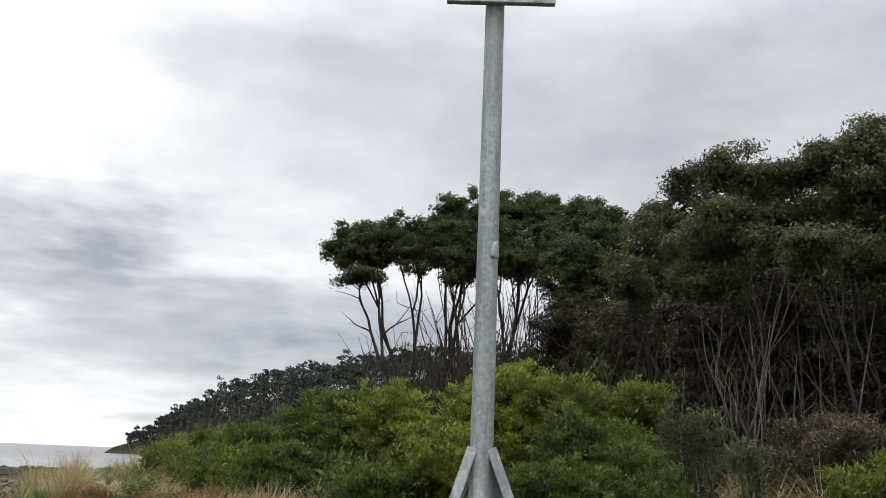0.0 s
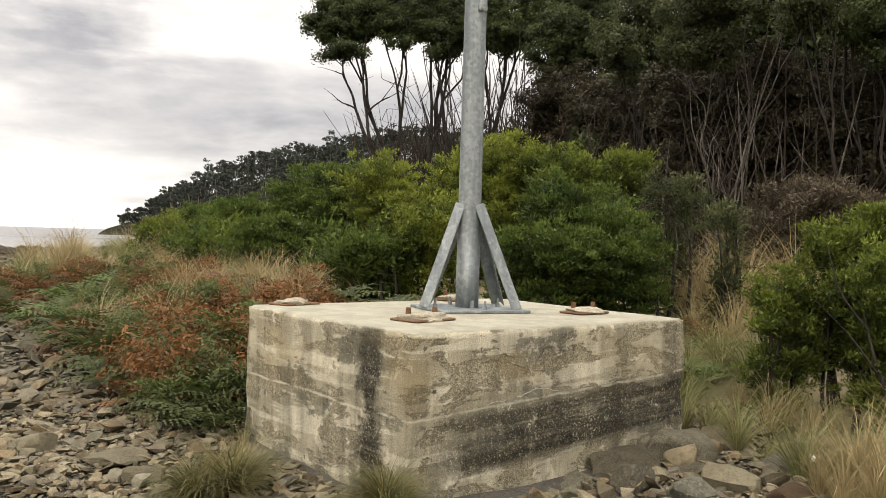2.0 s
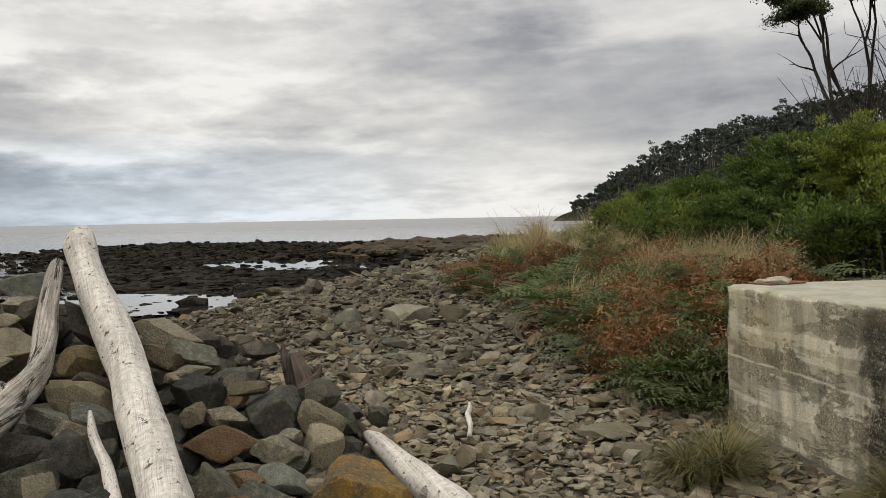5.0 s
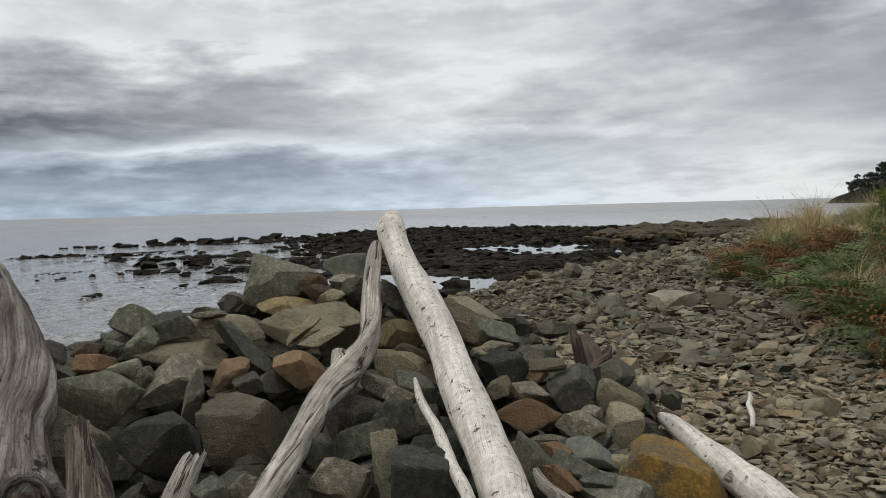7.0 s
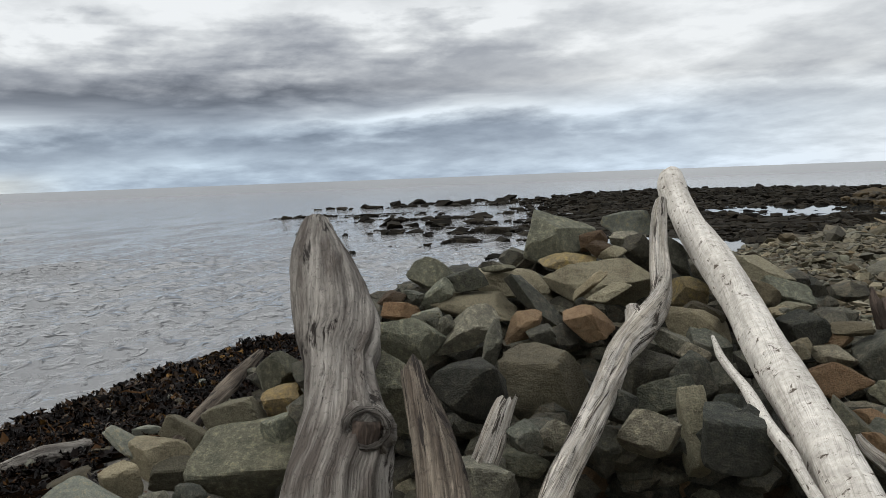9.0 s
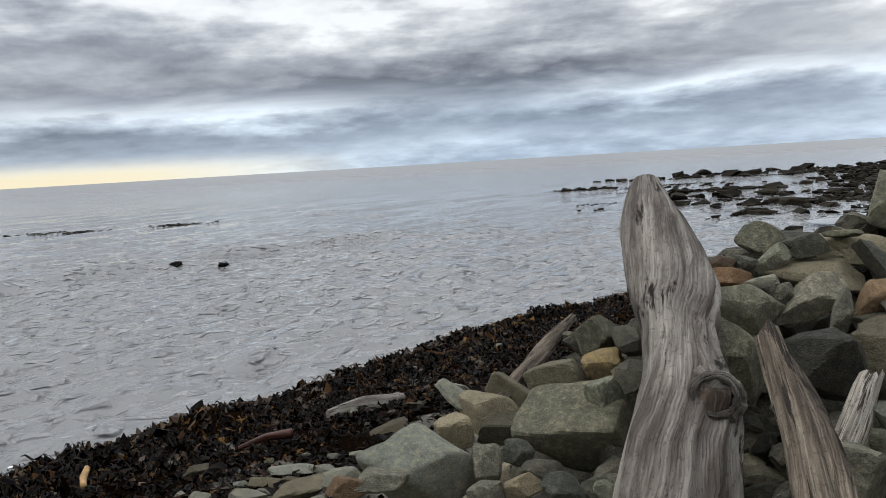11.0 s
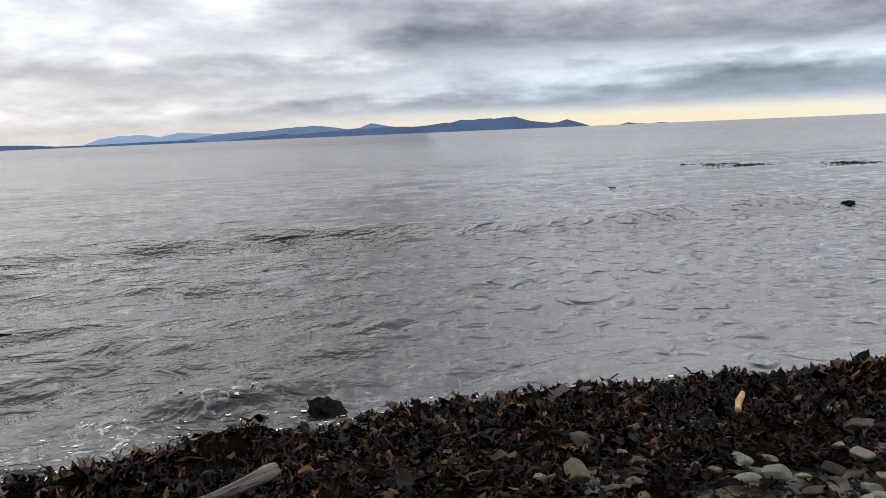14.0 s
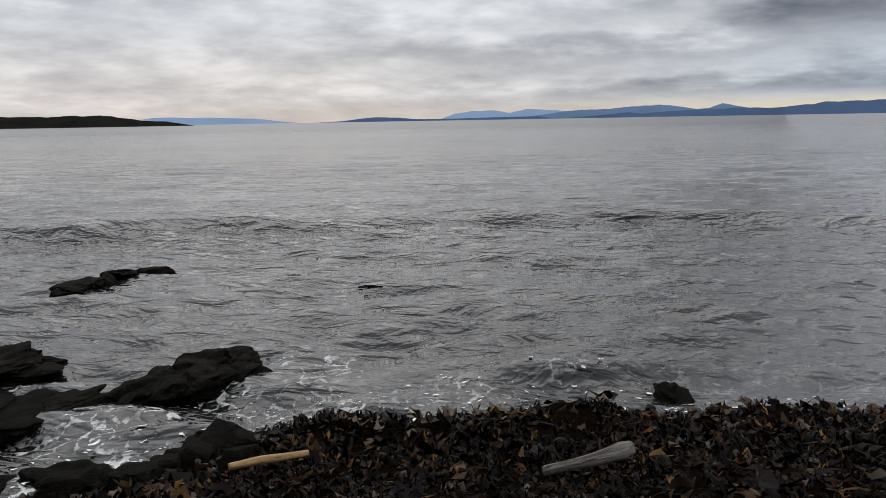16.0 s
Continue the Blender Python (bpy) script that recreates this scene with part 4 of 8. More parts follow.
block = thing("concrete_block", worn_box("concrete_block", (BL, BD, BTOP + 0.28), (0, 0, -0.28), 0.035, CONCRETE, 0.019, 21),
              "large weathered cast concrete footing block stained with black lichen", "concrete block", at=BLOCK)
part("footing_ledge", worn_box("footing_ledge", (0.16, BD - 0.2, 0.22), (-0.13, 0.2, -0.50), 0.05, CONCRETE, 0.04, 22), block, "crumbling footing ledge")
for i, (x, y, z, w, d, h) in enumerate(((2.28, -0.18, 0.0, 0.66, 0.50, 0.36), (1.76, -0.15, -0.07, 0.70, 0.46, 0.32), (1.26, -0.12, -0.14, 0.60, 0.40, 0.28), (0.80, -0.08, -0.20, 0.5, 0.30, 0.24), (2.0, -0.42, -0.10, 0.5, 0.36, 0.24))):
    fv, ff = rock_shape(4, 240 + i, (w, d, h), 8, 26, 0.07, 0.84)
    part("broken_footing", mesh_from("broken_footing", fv + np.array([x, y, z - 0.05]), ff, FOOTING, 30), block, "broken exposed-aggregate footing")


def crack_line(pts, w, seed):
    r = np.random.default_rng(seed)
    V, F = [], []
    pts = np.array(pts, float)
    s = np.linspace(0, len(pts) - 1, len(pts) * 5)
    line = np.stack([np.interp(s, range(len(pts)), pts[:, i]) for i in range(2)], 1) + r.normal(size=(len(s), 2)) * 0.005
    skin = np.array([v.co[:] for v in block.data.vertices])
    skin = skin[skin[:, 1] < 0.06]
    for i, (a, z) in enumerate(line):
        ww = w * 0.55 * (0.3 + 0.7 * math.sin(math.pi * i / (len(line) - 1))) * r.uniform(0.6, 1.3)
        near_ = np.argsort((skin[:, 0] - a) ** 2 + (skin[:, 2] - z) ** 2)[:4]
        y_ = float(skin[near_, 1].mean()) - 0.0025
        V += [(a, y_, z - ww), (a, y_, z + ww), (a, y_ + 0.02, z + ww), (a, y_ + 0.02, z - ww)]
        if i:
            o = 4 * i
            F += [(o - 4, o, o + 1, o - 3), (o - 3, o + 1, o + 2, o - 2), (o - 1, o + 3, o, o - 4)]
    return mesh_from("crack", V, F, CRACKFILL)


part("crack", crack_line([(0.56, 0.43), (0.68, 0.445), (0.77, 0.41), (0.84, 0.455), (0.97, 0.495), (1.08, 0.49), (1.20, 0.455)], 0.0026, 1), block, "white filled crack")
part("crack", crack_line([(0.755, 0.385), (0.77, 0.41), (0.785, 0.43)], 0.006, 2), block, "white filled crack")
part("crack", crack_line([(0.90, 0.70), (0.915, 0.64), (0.95, 0.56), (0.965, 0.50)], 0.002, 3), block, "white filled crack")


def local(x, y):
    p = BLOCK.inverted() @ Vector((x, y, 0))
    return p.x, p.y


def anchor(x, y, turn, size, seed):
    lx, ly = local(x, y)
    g = bpy.data.objects.new("anchor_pad", None)
    scene.collection.objects.link(g)
    g.parent = block
    g.matrix_basis = pose(lx, ly, BTOP, 0, 0, turn)
    v, fc = rock_shape(3, seed, (size * 0.95, size * 0.74, 0.075), 5, 30, 0.06)
    part("mortar_bed", mesh_from("mortar_bed", v + [0, 0, 0.018], fc, MORTAR, 30), g, "crumbled pale mortar bed")
    bm = bmesh.new()
    bmesh.ops.create_cube(bm, size=1, matrix=pose(0, 0, 0.010) @ Matrix.Diagonal((size * 0.96, size * 0.60, 0.016, 1)))
    bmesh.ops.bevel(bm, geom=bm.edges, offset=0.006, segments=1, affect="EDGES")
    part("rusty_plate", bm_mesh("rusty_plate", bm, RUST), g, "flaking rusty iron plate")
    for dx, dy in ((-0.25, 0.1), (0.22, -0.05)):
        bm = bmesh.new()
        bmesh.ops.create_cone(bm, cap_ends=True, segments=10, radius1=0.020, radius2=0.016, depth=0.05, matrix=pose(size * dx, size * dy, 0.062))
        part("bolt_stub", bm_mesh("bolt_stub", bm, RUST), g, "rusted bolt stub")


anchor(-0.70, 6.55, 15, 0.36, 301)
anchor(0.24, 5.55, 10, 0.40, 302)
anchor(1.50, 6.42, 5, 0.36, 303)
anchor(0.58, 7.45, 20, 0.34, 304)

POST = (0.605, 6.46)
post = bpy.data.objects.new("steel_post", None)
scene.collection.objects.link(post)
post.matrix_basis = pose(*POST, BTOP)
tagged(post, "tall galvanised steel post with raking struts bolted to the concrete block", "post")
PR = 0.088
bm = bmesh.new()
for k in range(14):
    z0 = k * 0.34
    bmesh.ops.create_cone(bm, cap_ends=k in (0, 13), segments=40, radius1=PR - 0.0007 * k, radius2=PR - 0.0007 * (k + 1), depth=0.34, matrix=pose(0, 0, z0 + 0.17))
bmesh.ops.remove_doubles(bm, verts=bm.verts, dist=0.0005)
part("pole", bm_mesh("pole", bm, STEEL, True), post)
bm = bmesh.new()
bmesh.ops.create_cube(bm, size=1, matrix=pose(0.02, 0, 0.012, 0, 0, 20) @ Matrix.Diagonal((0.72, 0.62, 0.022, 1)))
bmesh.ops.bevel(bm, geom=bm.edges, offset=0.004, segments=1, affect="EDGES")
part("base_plate", bm_mesh("base_plate", bm, STEEL), post, "flat galvanised base plate")


def angle_bar(a, b, size, thick, face):
    """An L-section bar from a to b; face turns the corner of the L outwards."""
    a, b = Vector(a), Vector(b)
    t = (b - a).normalized()
    o = Vector(face)
    o = (o - t * o.dot(t)).normalized()
    s = t.cross(o)
    u, w = (o + s).normalized(), (o - s).normalized()
    prof = [(0, 0), (-size, 0), (-size, -thick), (-thick, -thick), (-thick, -size), (0, -size)]
    bm = bmesh.new()
    rings = [[bm.verts.new(p + u * x + w * y + o * size * 0.5) for x, y in prof] for p in (a, b)]
    for i in range(6):
        j = (i + 1) % 6
        bm.faces.new([rings[0][i], rings[0][j], rings[1][j], rings[1][i]])
    bm.faces.new(rings[0][::-1])
    bm.faces.new(rings[1])
    bmesh.ops.recalc_face_normals(bm, faces=bm.faces)
    bmesh.ops.bevel(bm, geom=bm.edges, offset=0.004, segments=1, affect="EDGES")
    return bm_mesh("strut", bm, STEEL)


for fx, fy in ((-0.33, -0.10), (0.36, -0.16), (0.30, 0.42), (-0.30, 0.46)):
    r_ = math.hypot(fx, fy)
    part("strut", angle_bar((fx, fy, 0.02), (fx / r_ * 0.075, fy / r_ * 0.075, 0.80), 0.085, 0.008, (fx, fy, 0)), post, "galvanised angle-iron strut")
for a in (0, 90, 180, 270):
    bm = bmesh.new()
    bmesh.ops.create_cone(bm, cap_ends=True, segments=6, radius1=0.018, radius2=0.018, depth=0.03, matrix=pose(0.27 * math.cos(radians(a + 25)), 0.23 * math.sin(radians(a + 25)), 0.036))
    bmesh.ops.create_cone(bm, cap_ends=True, segments=10, radius1=0.009, radius2=0.009, depth=0.07, matrix=pose(0.27 * math.cos(radians(a + 25)), 0.23 * math.sin(radians(a + 25)), 0.05))
    part("anchor_bolt", bm_mesh("anchor_bolt", bm, STEEL), post, "hexagon anchor bolt")
bm = bmesh.new()
bmesh.ops.create_cone(bm, cap_ends=True, segments=12, radius1=0.012, radius2=0.012, depth=0.05, matrix=pose(0.03, -PR - 0.01, 0.06, 90, 0, 0))
bmesh.ops.create_cube(bm, size=1, matrix=pose(0.03, -PR - 0.012, 0.035) @ Matrix.Diagonal((0.025, 0.012, 0.09, 1)))
part("earth_lug", bm_mesh("earth_lug", bm, STEEL), post, "small welded lug")
v, fc = rock_shape(3, 310, (0.075, 0.016, 0.14), 5, 8, 0.2)
part("weld_patch", mesh_from("weld_patch", v + [0.045, -PR + 0.002, 2.30], fc, STEEL, True), post, "rough weld patch")
bm = bmesh.new()
bmesh.ops.create_cube(bm, size=1, matrix=pose(0.04, -0.10, 4.43, 0, 0, -4) @ Matrix.Diagonal((0.90, 0.06, 0.06, 1)))
bmesh.ops.bevel(bm, geom=bm.edges, offset=0.006, segments=1, affect="EDGES")
part("crossbar", bm_mesh("crossbar", bm, STEEL), post, "galvanised crossbar")


# ---------------------------------------------------------------- the heap of boulders
COUNT = [0]
FACING = []
WORDS = {"grey": "grey rough", "green": "greenish-grey", "tan": "tan layered", "red": "reddish-brown", "dark": "dark grey", "pale": "pale grey", "ochre": "ochre-stained", "lichen": "orange-lichened"}


def boulder(x, y, z, w, h, kind, lean, deep=None):
    COUNT[0] += 1
    s = 500 + COUNT[0] * 7
    r = np.random.default_rng(s)
    yaw = math.degrees(math.atan2(-(x + 0.35), y + 0.25))
    d = deep or float(np.clip(0.46 * (w + h) * r.uniform(0.8, 1.1), 0.08, 1.6 * h + 0.06))
    hh = max(0.75 * h, h - 0.12 * d)
    FACING.append((x, y, z, w, h, yaw))
    worn = kind == "pale" or r.random() < 0.3
    v, fc = rock_shape(5 if max(w, h) > 0.29 else 4 if max(w, h) > 0.15 else 3, s, (w * 1.16, d, hh * 1.16), int(r.integers(3, 8)), 16 if worn else 70, 0.034 if worn else 0.018, 0.80)
    at = pose(x, y, z, 0, 0, yaw) @ pose(0, 0.12 * d - (0.05 if max(w, h) < 0.19 else 0.0), 0.01 if max(w, h) < 0.19 else 0.0, r.uniform(0, 16), lean, r.uniform(-15, 15))
    me = mesh_from("boulder", v, fc, ROCK[kind], 24)
    thing("boulder", me, f"{WORDS[kind]} angular boulder in a heap of rocks", "rock", "heaped boulders", at=at)


boulder(-3.299, 1.442, 0.990, 0.187, 0.147, "green", 15)
boulder(-3.135, 1.488, 0.986, 0.142, 0.084, "green", -10)
boulder(-3.105, 1.679, 0.965, 0.279, 0.120, "tan", 5)
boulder(-3.141, 1.363, 0.943, 0.127, 0.076, "green", -35)
boulder(-3.028, 1.453, 0.901, 0.295, 0.107, "tan", 8)
boulder(-2.855, 1.644, 0.880, 0.325, 0.094, "dark", 47)
boulder(-3.195, 1.195, 0.936, 0.099, 0.062, "red", 0)
boulder(-3.104, 1.180, 0.904, 0.133, 0.073, "red", 5)
boulder(-3.178, 1.280, 0.931, 0.082, 0.075, "dark", 0)
boulder(-3.025, 1.245, 0.892, 0.096, 0.048, "pale", -12)
boulder(-3.001, 1.255, 0.865, 0.048, 0.054, "dark", 0)
boulder(-2.961, 1.282, 0.857, 0.072, 0.084, "grey", 0)
boulder(-2.868, 1.305, 0.844, 0.228, 0.111, "grey", -36)
boulder(-2.749, 1.335, 0.803, 0.172, 0.069, "grey", 100)
boulder(-2.812, 1.509, 0.844, 0.150, 0.096, "red", -45)
boulder(-2.724, 1.529, 0.819, 0.089, 0.077, "grey", -10)
boulder(-2.942, 1.110, 0.815, 0.253, 0.195, "green", 10)
boulder(-2.658, 0.897, 0.734, 0.182, 0.253, "green", 0)
boulder(-2.456, 1.047, 0.755, 0.217, 0.212, "dark", 15)
boulder(-2.444, 1.308, 0.730, 0.251, 0.241, "tan", 4)
boulder(-2.185, 1.034, 0.693, 0.081, 0.081, "dark", 0)
boulder(-2.212, 1.153, 0.666, 0.117, 0.094, "grey", -22)
boulder(-2.283, 1.082, 0.584, 0.156, 0.076, "green", 5)
boulder(-2.305, 0.957, 0.589, 0.157, 0.060, "grey", 0)
boulder(-3.593, 0.891, 0.637, 0.156, 0.182, "green", -15)
boulder(-3.448, 0.841, 0.567, 0.137, 0.099, "ochre", -10)
boulder(-3.198, 0.735, 0.509, 0.126, 0.149, "green", 0)
boulder(-3.106, 1.625, 1.020, 0.119, 0.040, "green", 0)
boulder(-3.274, 2.079, 1.085, 0.255, 0.205, "green", 18)
boulder(-3.188, 2.391, 1.148, 0.190, 0.137, "pale", -5)
boulder(-3.086, 2.304, 1.086, 0.143, 0.068, "grey", 3)
boulder(-3.167, 2.176, 1.087, 0.113, 0.083, "red", -8)
boulder(-3.103, 2.150, 1.058, 0.097, 0.068, "red", 0)
boulder(-3.136, 2.003, 1.020, 0.218, 0.073, "ochre", 3)
boulder(-3.053, 2.178, 1.039, 0.117, 0.062, "tan", -12)
boulder(-2.998, 2.272, 1.051, 0.103, 0.125, "grey", -35)
boulder(-2.848, 2.353, 1.016, 0.188, 0.080, "grey", 62)
boulder(-2.917, 1.974, 0.941, 0.393, 0.179, "tan", -2)
boulder(-2.855, 1.871, 0.955, 0.147, 0.051, "tan", -38)
boulder(-2.772, 1.892, 0.931, 0.155, 0.055, "tan", -20)
boulder(-2.640, 2.167, 0.908, 0.141, 0.134, "ochre", 0)
boulder(-2.427, 1.986, 0.833, 0.221, 0.135, "tan", 22)
boulder(-2.396, 1.840, 0.800, 0.148, 0.071, "grey", 30)
boulder(-2.315, 1.839, 0.779, 0.093, 0.064, "grey", 20)
boulder(-2.731, 1.756, 0.839, 0.178, 0.114, "red", 20)
boulder(-2.356, 1.677, 0.740, 0.193, 0.176, "grey", -15)
boulder(-2.259, 1.800, 0.722, 0.164, 0.119, "dark", 30)
boulder(-2.172, 1.558, 0.714, 0.152, 0.121, "green", -25)
boulder(-2.147, 1.354, 0.723, 0.074, 0.099, "dark", 10)
boulder(-1.999, 1.308, 0.690, 0.145, 0.140, "grey", 0)
boulder(-1.956, 1.437, 0.672, 0.238, 0.084, "tan", 86)
boulder(-1.846, 1.468, 0.681, 0.171, 0.171, "dark", 15)
boulder(-2.033, 1.719, 0.675, 0.146, 0.068, "dark", 15)
boulder(-2.175, 1.315, 0.594, 0.104, 0.129, "dark", 20)
boulder(-2.147, 1.401, 0.533, 0.096, 0.055, "grey", -5)
boulder(-2.102, 1.483, 0.510, 0.127, 0.056, "grey", 5)
boulder(-2.570, 2.507, 0.971, 0.238, 0.112, "tan", 25)
boulder(-2.443, 2.496, 0.892, 0.204, 0.122, "green", 15)
boulder(-2.357, 2.332, 0.844, 0.078, 0.058, "grey", 0)
boulder(-2.345, 2.409, 0.865, 0.105, 0.042, "tan", 0)
boulder(-2.219, 2.262, 0.750, 0.064, 0.074, "tan", 0)
boulder(-2.474, 2.383, 0.906, 0.131, 0.095, "tan", 20)
boulder(-2.360, 2.329, 0.843, 0.083, 0.060, "tan", 0)
boulder(-2.254, 2.330, 0.806, 0.162, 0.118, "dark", 10)
boulder(-2.210, 2.240, 0.745, 0.068, 0.068, "tan", 0)
boulder(-2.193, 2.435, 0.763, 0.099, 0.059, "red", 0)
boulder(-2.147, 2.341, 0.730, 0.148, 0.071, "grey", 12)
boulder(-2.030, 2.174, 0.693, 0.205, 0.118, "red", 5)
boulder(-2.062, 2.485, 0.718, 0.165, 0.182, "dark", 12)
boulder(-2.157, 2.469, 0.799, 0.129, 0.058, "tan", -5)
boulder(-1.857, 2.238, 0.666, 0.144, 0.091, "green", 20)
boulder(-1.908, 2.555, 0.689, 0.150, 0.107, "tan", 32)
boulder(-1.812, 2.424, 0.620, 0.131, 0.172, "tan", 5)
boulder(-1.749, 2.133, 0.614, 0.155, 0.089, "pale", 28)
boulder(-1.731, 2.017, 0.604, 0.141, 0.073, "dark", 25)
boulder(-1.822, 2.041, 0.643, 0.092, 0.049, "red", 15)
boulder(-1.772, 1.877, 0.644, 0.183, 0.089, "green", 52)
boulder(-1.688, 2.205, 0.569, 0.094, 0.092, "tan", -15)
boulder(-1.702, 1.896, 0.605, 0.127, 0.061, "red", 38)
boulder(-1.587, 1.991, 0.552, 0.216, 0.100, "grey", 10)
boulder(-1.665, 2.021, 0.577, 0.103, 0.049, "dark", 0)
boulder(-1.711, 2.402, 0.572, 0.139, 0.089, "grey", -28)
boulder(-1.897, 2.366, 0.679, 0.074, 0.054, "grey", 0)
boulder(-2.051, 1.721, 0.677, 0.093, 0.051, "dark", 15)
boulder(-2.212, 1.847, 0.704, 0.100, 0.126, "dark", 0)
boulder(-1.827, 1.490, 0.696, 0.094, 0.135, "dark", 10)
boulder(-2.048, 1.825, 0.667, 0.081, 0.072, "dark", 0)
boulder(-2.330, 1.934, 0.776, 0.148, 0.121, "dark", 20)
boulder(-2.481, 2.068, 0.859, 0.146, 0.101, "tan", 15)
boulder(-1.955, 1.482, 0.639, 0.128, 0.111, "dark", 0)
# the foot of the heap towards the water and the beach
boulder(-3.15, 0.05, 0.37, 0.35, 0.24, "pale", 0)
boulder(-3.35, 0.36, 0.45, 0.23, 0.17, "tan", 30)
boulder(-3.44, 0.47, 0.50, 0.19, 0.09, "tan", 35)
boulder(-3.43, 0.30, 0.48, 0.24, 0.05, "pale", 40)
boulder(-3.13, 0.27, 0.37, 0.09, 0.13, "grey", 0)
boulder(-3.16, 0.39, 0.38, 0.10, 0.09, "dark", 0)
boulder(-3.46, 0.66, 0.53, 0.21, 0.15, "tan", 0)
boulder(-3.19, 0.63, 0.41, 0.41, 0.33, "green", 0)
boulder(-3.28, 0.40, 0.42, 0.19, 0.11, "tan", 0)
boulder(-3.03, 0.43, 0.34, 0.13, 0.09, "grey", 0)
boulder(-3.09, -0.20, 0.37, 0.12, 0.08, "red", 0)
boulder(-3.10, -0.09, 0.37, 0.17, 0.09, "grey", 0)
boulder(-3.00, 0.23, 0.33, 0.11, 0.08, "grey", 0)
boulder(-2.99, 0.34, 0.33, 0.13, 0.08, "tan", 0)
boulder(-2.17, 0.88, 0.58, 0.18, 0.17, "grey", 0)
boulder(-2.94, 0.47, 0.32, 0.13, 0.11, "dark", 0)
boulder(-3.30, 0.21, 0.43, 0.12, 0.12, "tan", 0)
boulder(-1.50, 2.22, 0.555, 0.30, 0.19, "lichen", 20, 0.28)
# the smaller stones that fill the heap: those facing the path one by one, the rest joined
fr = np.random.default_rng(77)
BURIED = []
for x, y, z, w, h, turn_ in FACING:
    if x < -2.85 and y < 0.75:
        continue
    # stones behind and under each boulder, on which it rests
    vx, vy = -math.sin(radians(turn_)), math.cos(radians(turn_))
    for _ in range(8):
        back, aside = fr.uniform(0.07, 0.34) + 0.15 * w, fr.normal() * (0.07 + 0.45 * w)
        BURIED.append((x + vx * back + vy * aside, y + vy * back - vx * aside, z - 0.32 * h - fr.uniform(0.0, 0.18), fr.uniform(0.10, 0.22)))
singles = 0
for _ in range(900):
    x, y = fr.uniform(-4.3, -1.1), fr.uniform(-0.2, 3.5)
    zz = land1(x, y)
    q, flatness, lean = fr.uniform(0.09, 0.22), fr.uniform(0.45, 0.8), fr.uniform(-40, 40)
    kind = ("grey", "dark", "dark", "red", "green", "tan")[int(fr.integers(0, 6))]
    if zz < 0.0 or zz > 0.95 or (x < -2.95 and y < 0.55):
        continue
    if singles < 185 and math.hypot(x + 0.35, y + 0.3) < 2.75:
        singles += 1
        boulder(x, y, zz + 0.03, q, q * flatness, kind, lean)
    else:
        BURIED.append((x, y, zz + 0.03, q))
BURIED = np.array(BURIED)
slab_forms = [rock_shape(2, 1300 + k, (1.1, 0.8, 0.6), 5, 40, 0.02, 0.8) for k in range(10)]
fv, ff = scattered(slab_forms, BURIED[:, :3], BURIED[:, 3], fr.uniform(0, 6.28, len(BURIED)), fr.normal(size=len(BURIED)) * 0.35)
thing("heap_stones", mesh_from("heap_stones", fv, ff, HEAP_FILL, 24), "smaller grey and brown stones wedged in the heap", "rocks", kind="stuff")


# ---------------------------------------------------------------- driftwood
def driftwood(name, label, mat, strands, sides=20, rough=0.10, groove=0.10, group="", jag=0.0):
    """A piece of driftwood: each strand is a list of (x, y, z, radius); strands after the first are broken limbs."""
    ob = None
    for i, st in enumerate(strands):
        a = np.array(st, float)
        v, fc, uv = tube(a[:, :3], a[:, 3] * (1 + 0.5 * groove), sides * 2, rough, 17 * len(name) + i, 0.0, True, 1.2, groove)
        if jag and i == 0:
            # a splintered head: the rim stands in uneven teeth along the grain
            k_, axis = sides * 2, (a[0, :3] - a[2, :3]) / np.linalg.norm(a[0, :3] - a[2, :3])
            tooth = np.random.default_rng(31 * len(label)).random(k_ // 4 + 1).repeat(4)[:k_] + 0.45 * np.random.default_rng(7).random(k_)
            for row, share in ((0, 1.0), (1, 0.7), (2, 0.3)):
                v[row * k_:(row + 1) * k_] += axis * ((tooth - 0.35) * jag * share)[:, None]
        if ob is None:
            ob = thing(name, mesh_from(name, v, fc, mat, True, uv), label, "seaweed" if "kelp" in name else "driftwood", group)
        else:
            part("broken_limb", mesh_from("broken_limb", v, fc, mat, True, uv), ob)
    return ob


driftwood("driftwood_log", "long bleached driftwood log leaning over a heap of rocks", DRIFT_PALE,
          [[(-3.098, 2.596, 1.376, 0.034), (-3.088, 2.567, 1.350, 0.056), (-3.044, 2.524, 1.300, 0.068), (-2.957, 2.479, 1.241, 0.060), (-2.776, 2.360, 1.150, 0.060), (-2.517, 2.191, 1.037, 0.065), (-2.297, 2.043, 0.944, 0.062), (-2.099, 1.887, 0.871, 0.066), (-1.932, 1.762, 0.807, 0.066), (-1.770, 1.630, 0.758, 0.065), (-1.629, 1.518, 0.719, 0.063), (-1.493, 1.397, 0.680, 0.062), (-1.20, 1.14, 0.60, 0.060)]], 24, 0.075, 0.05)
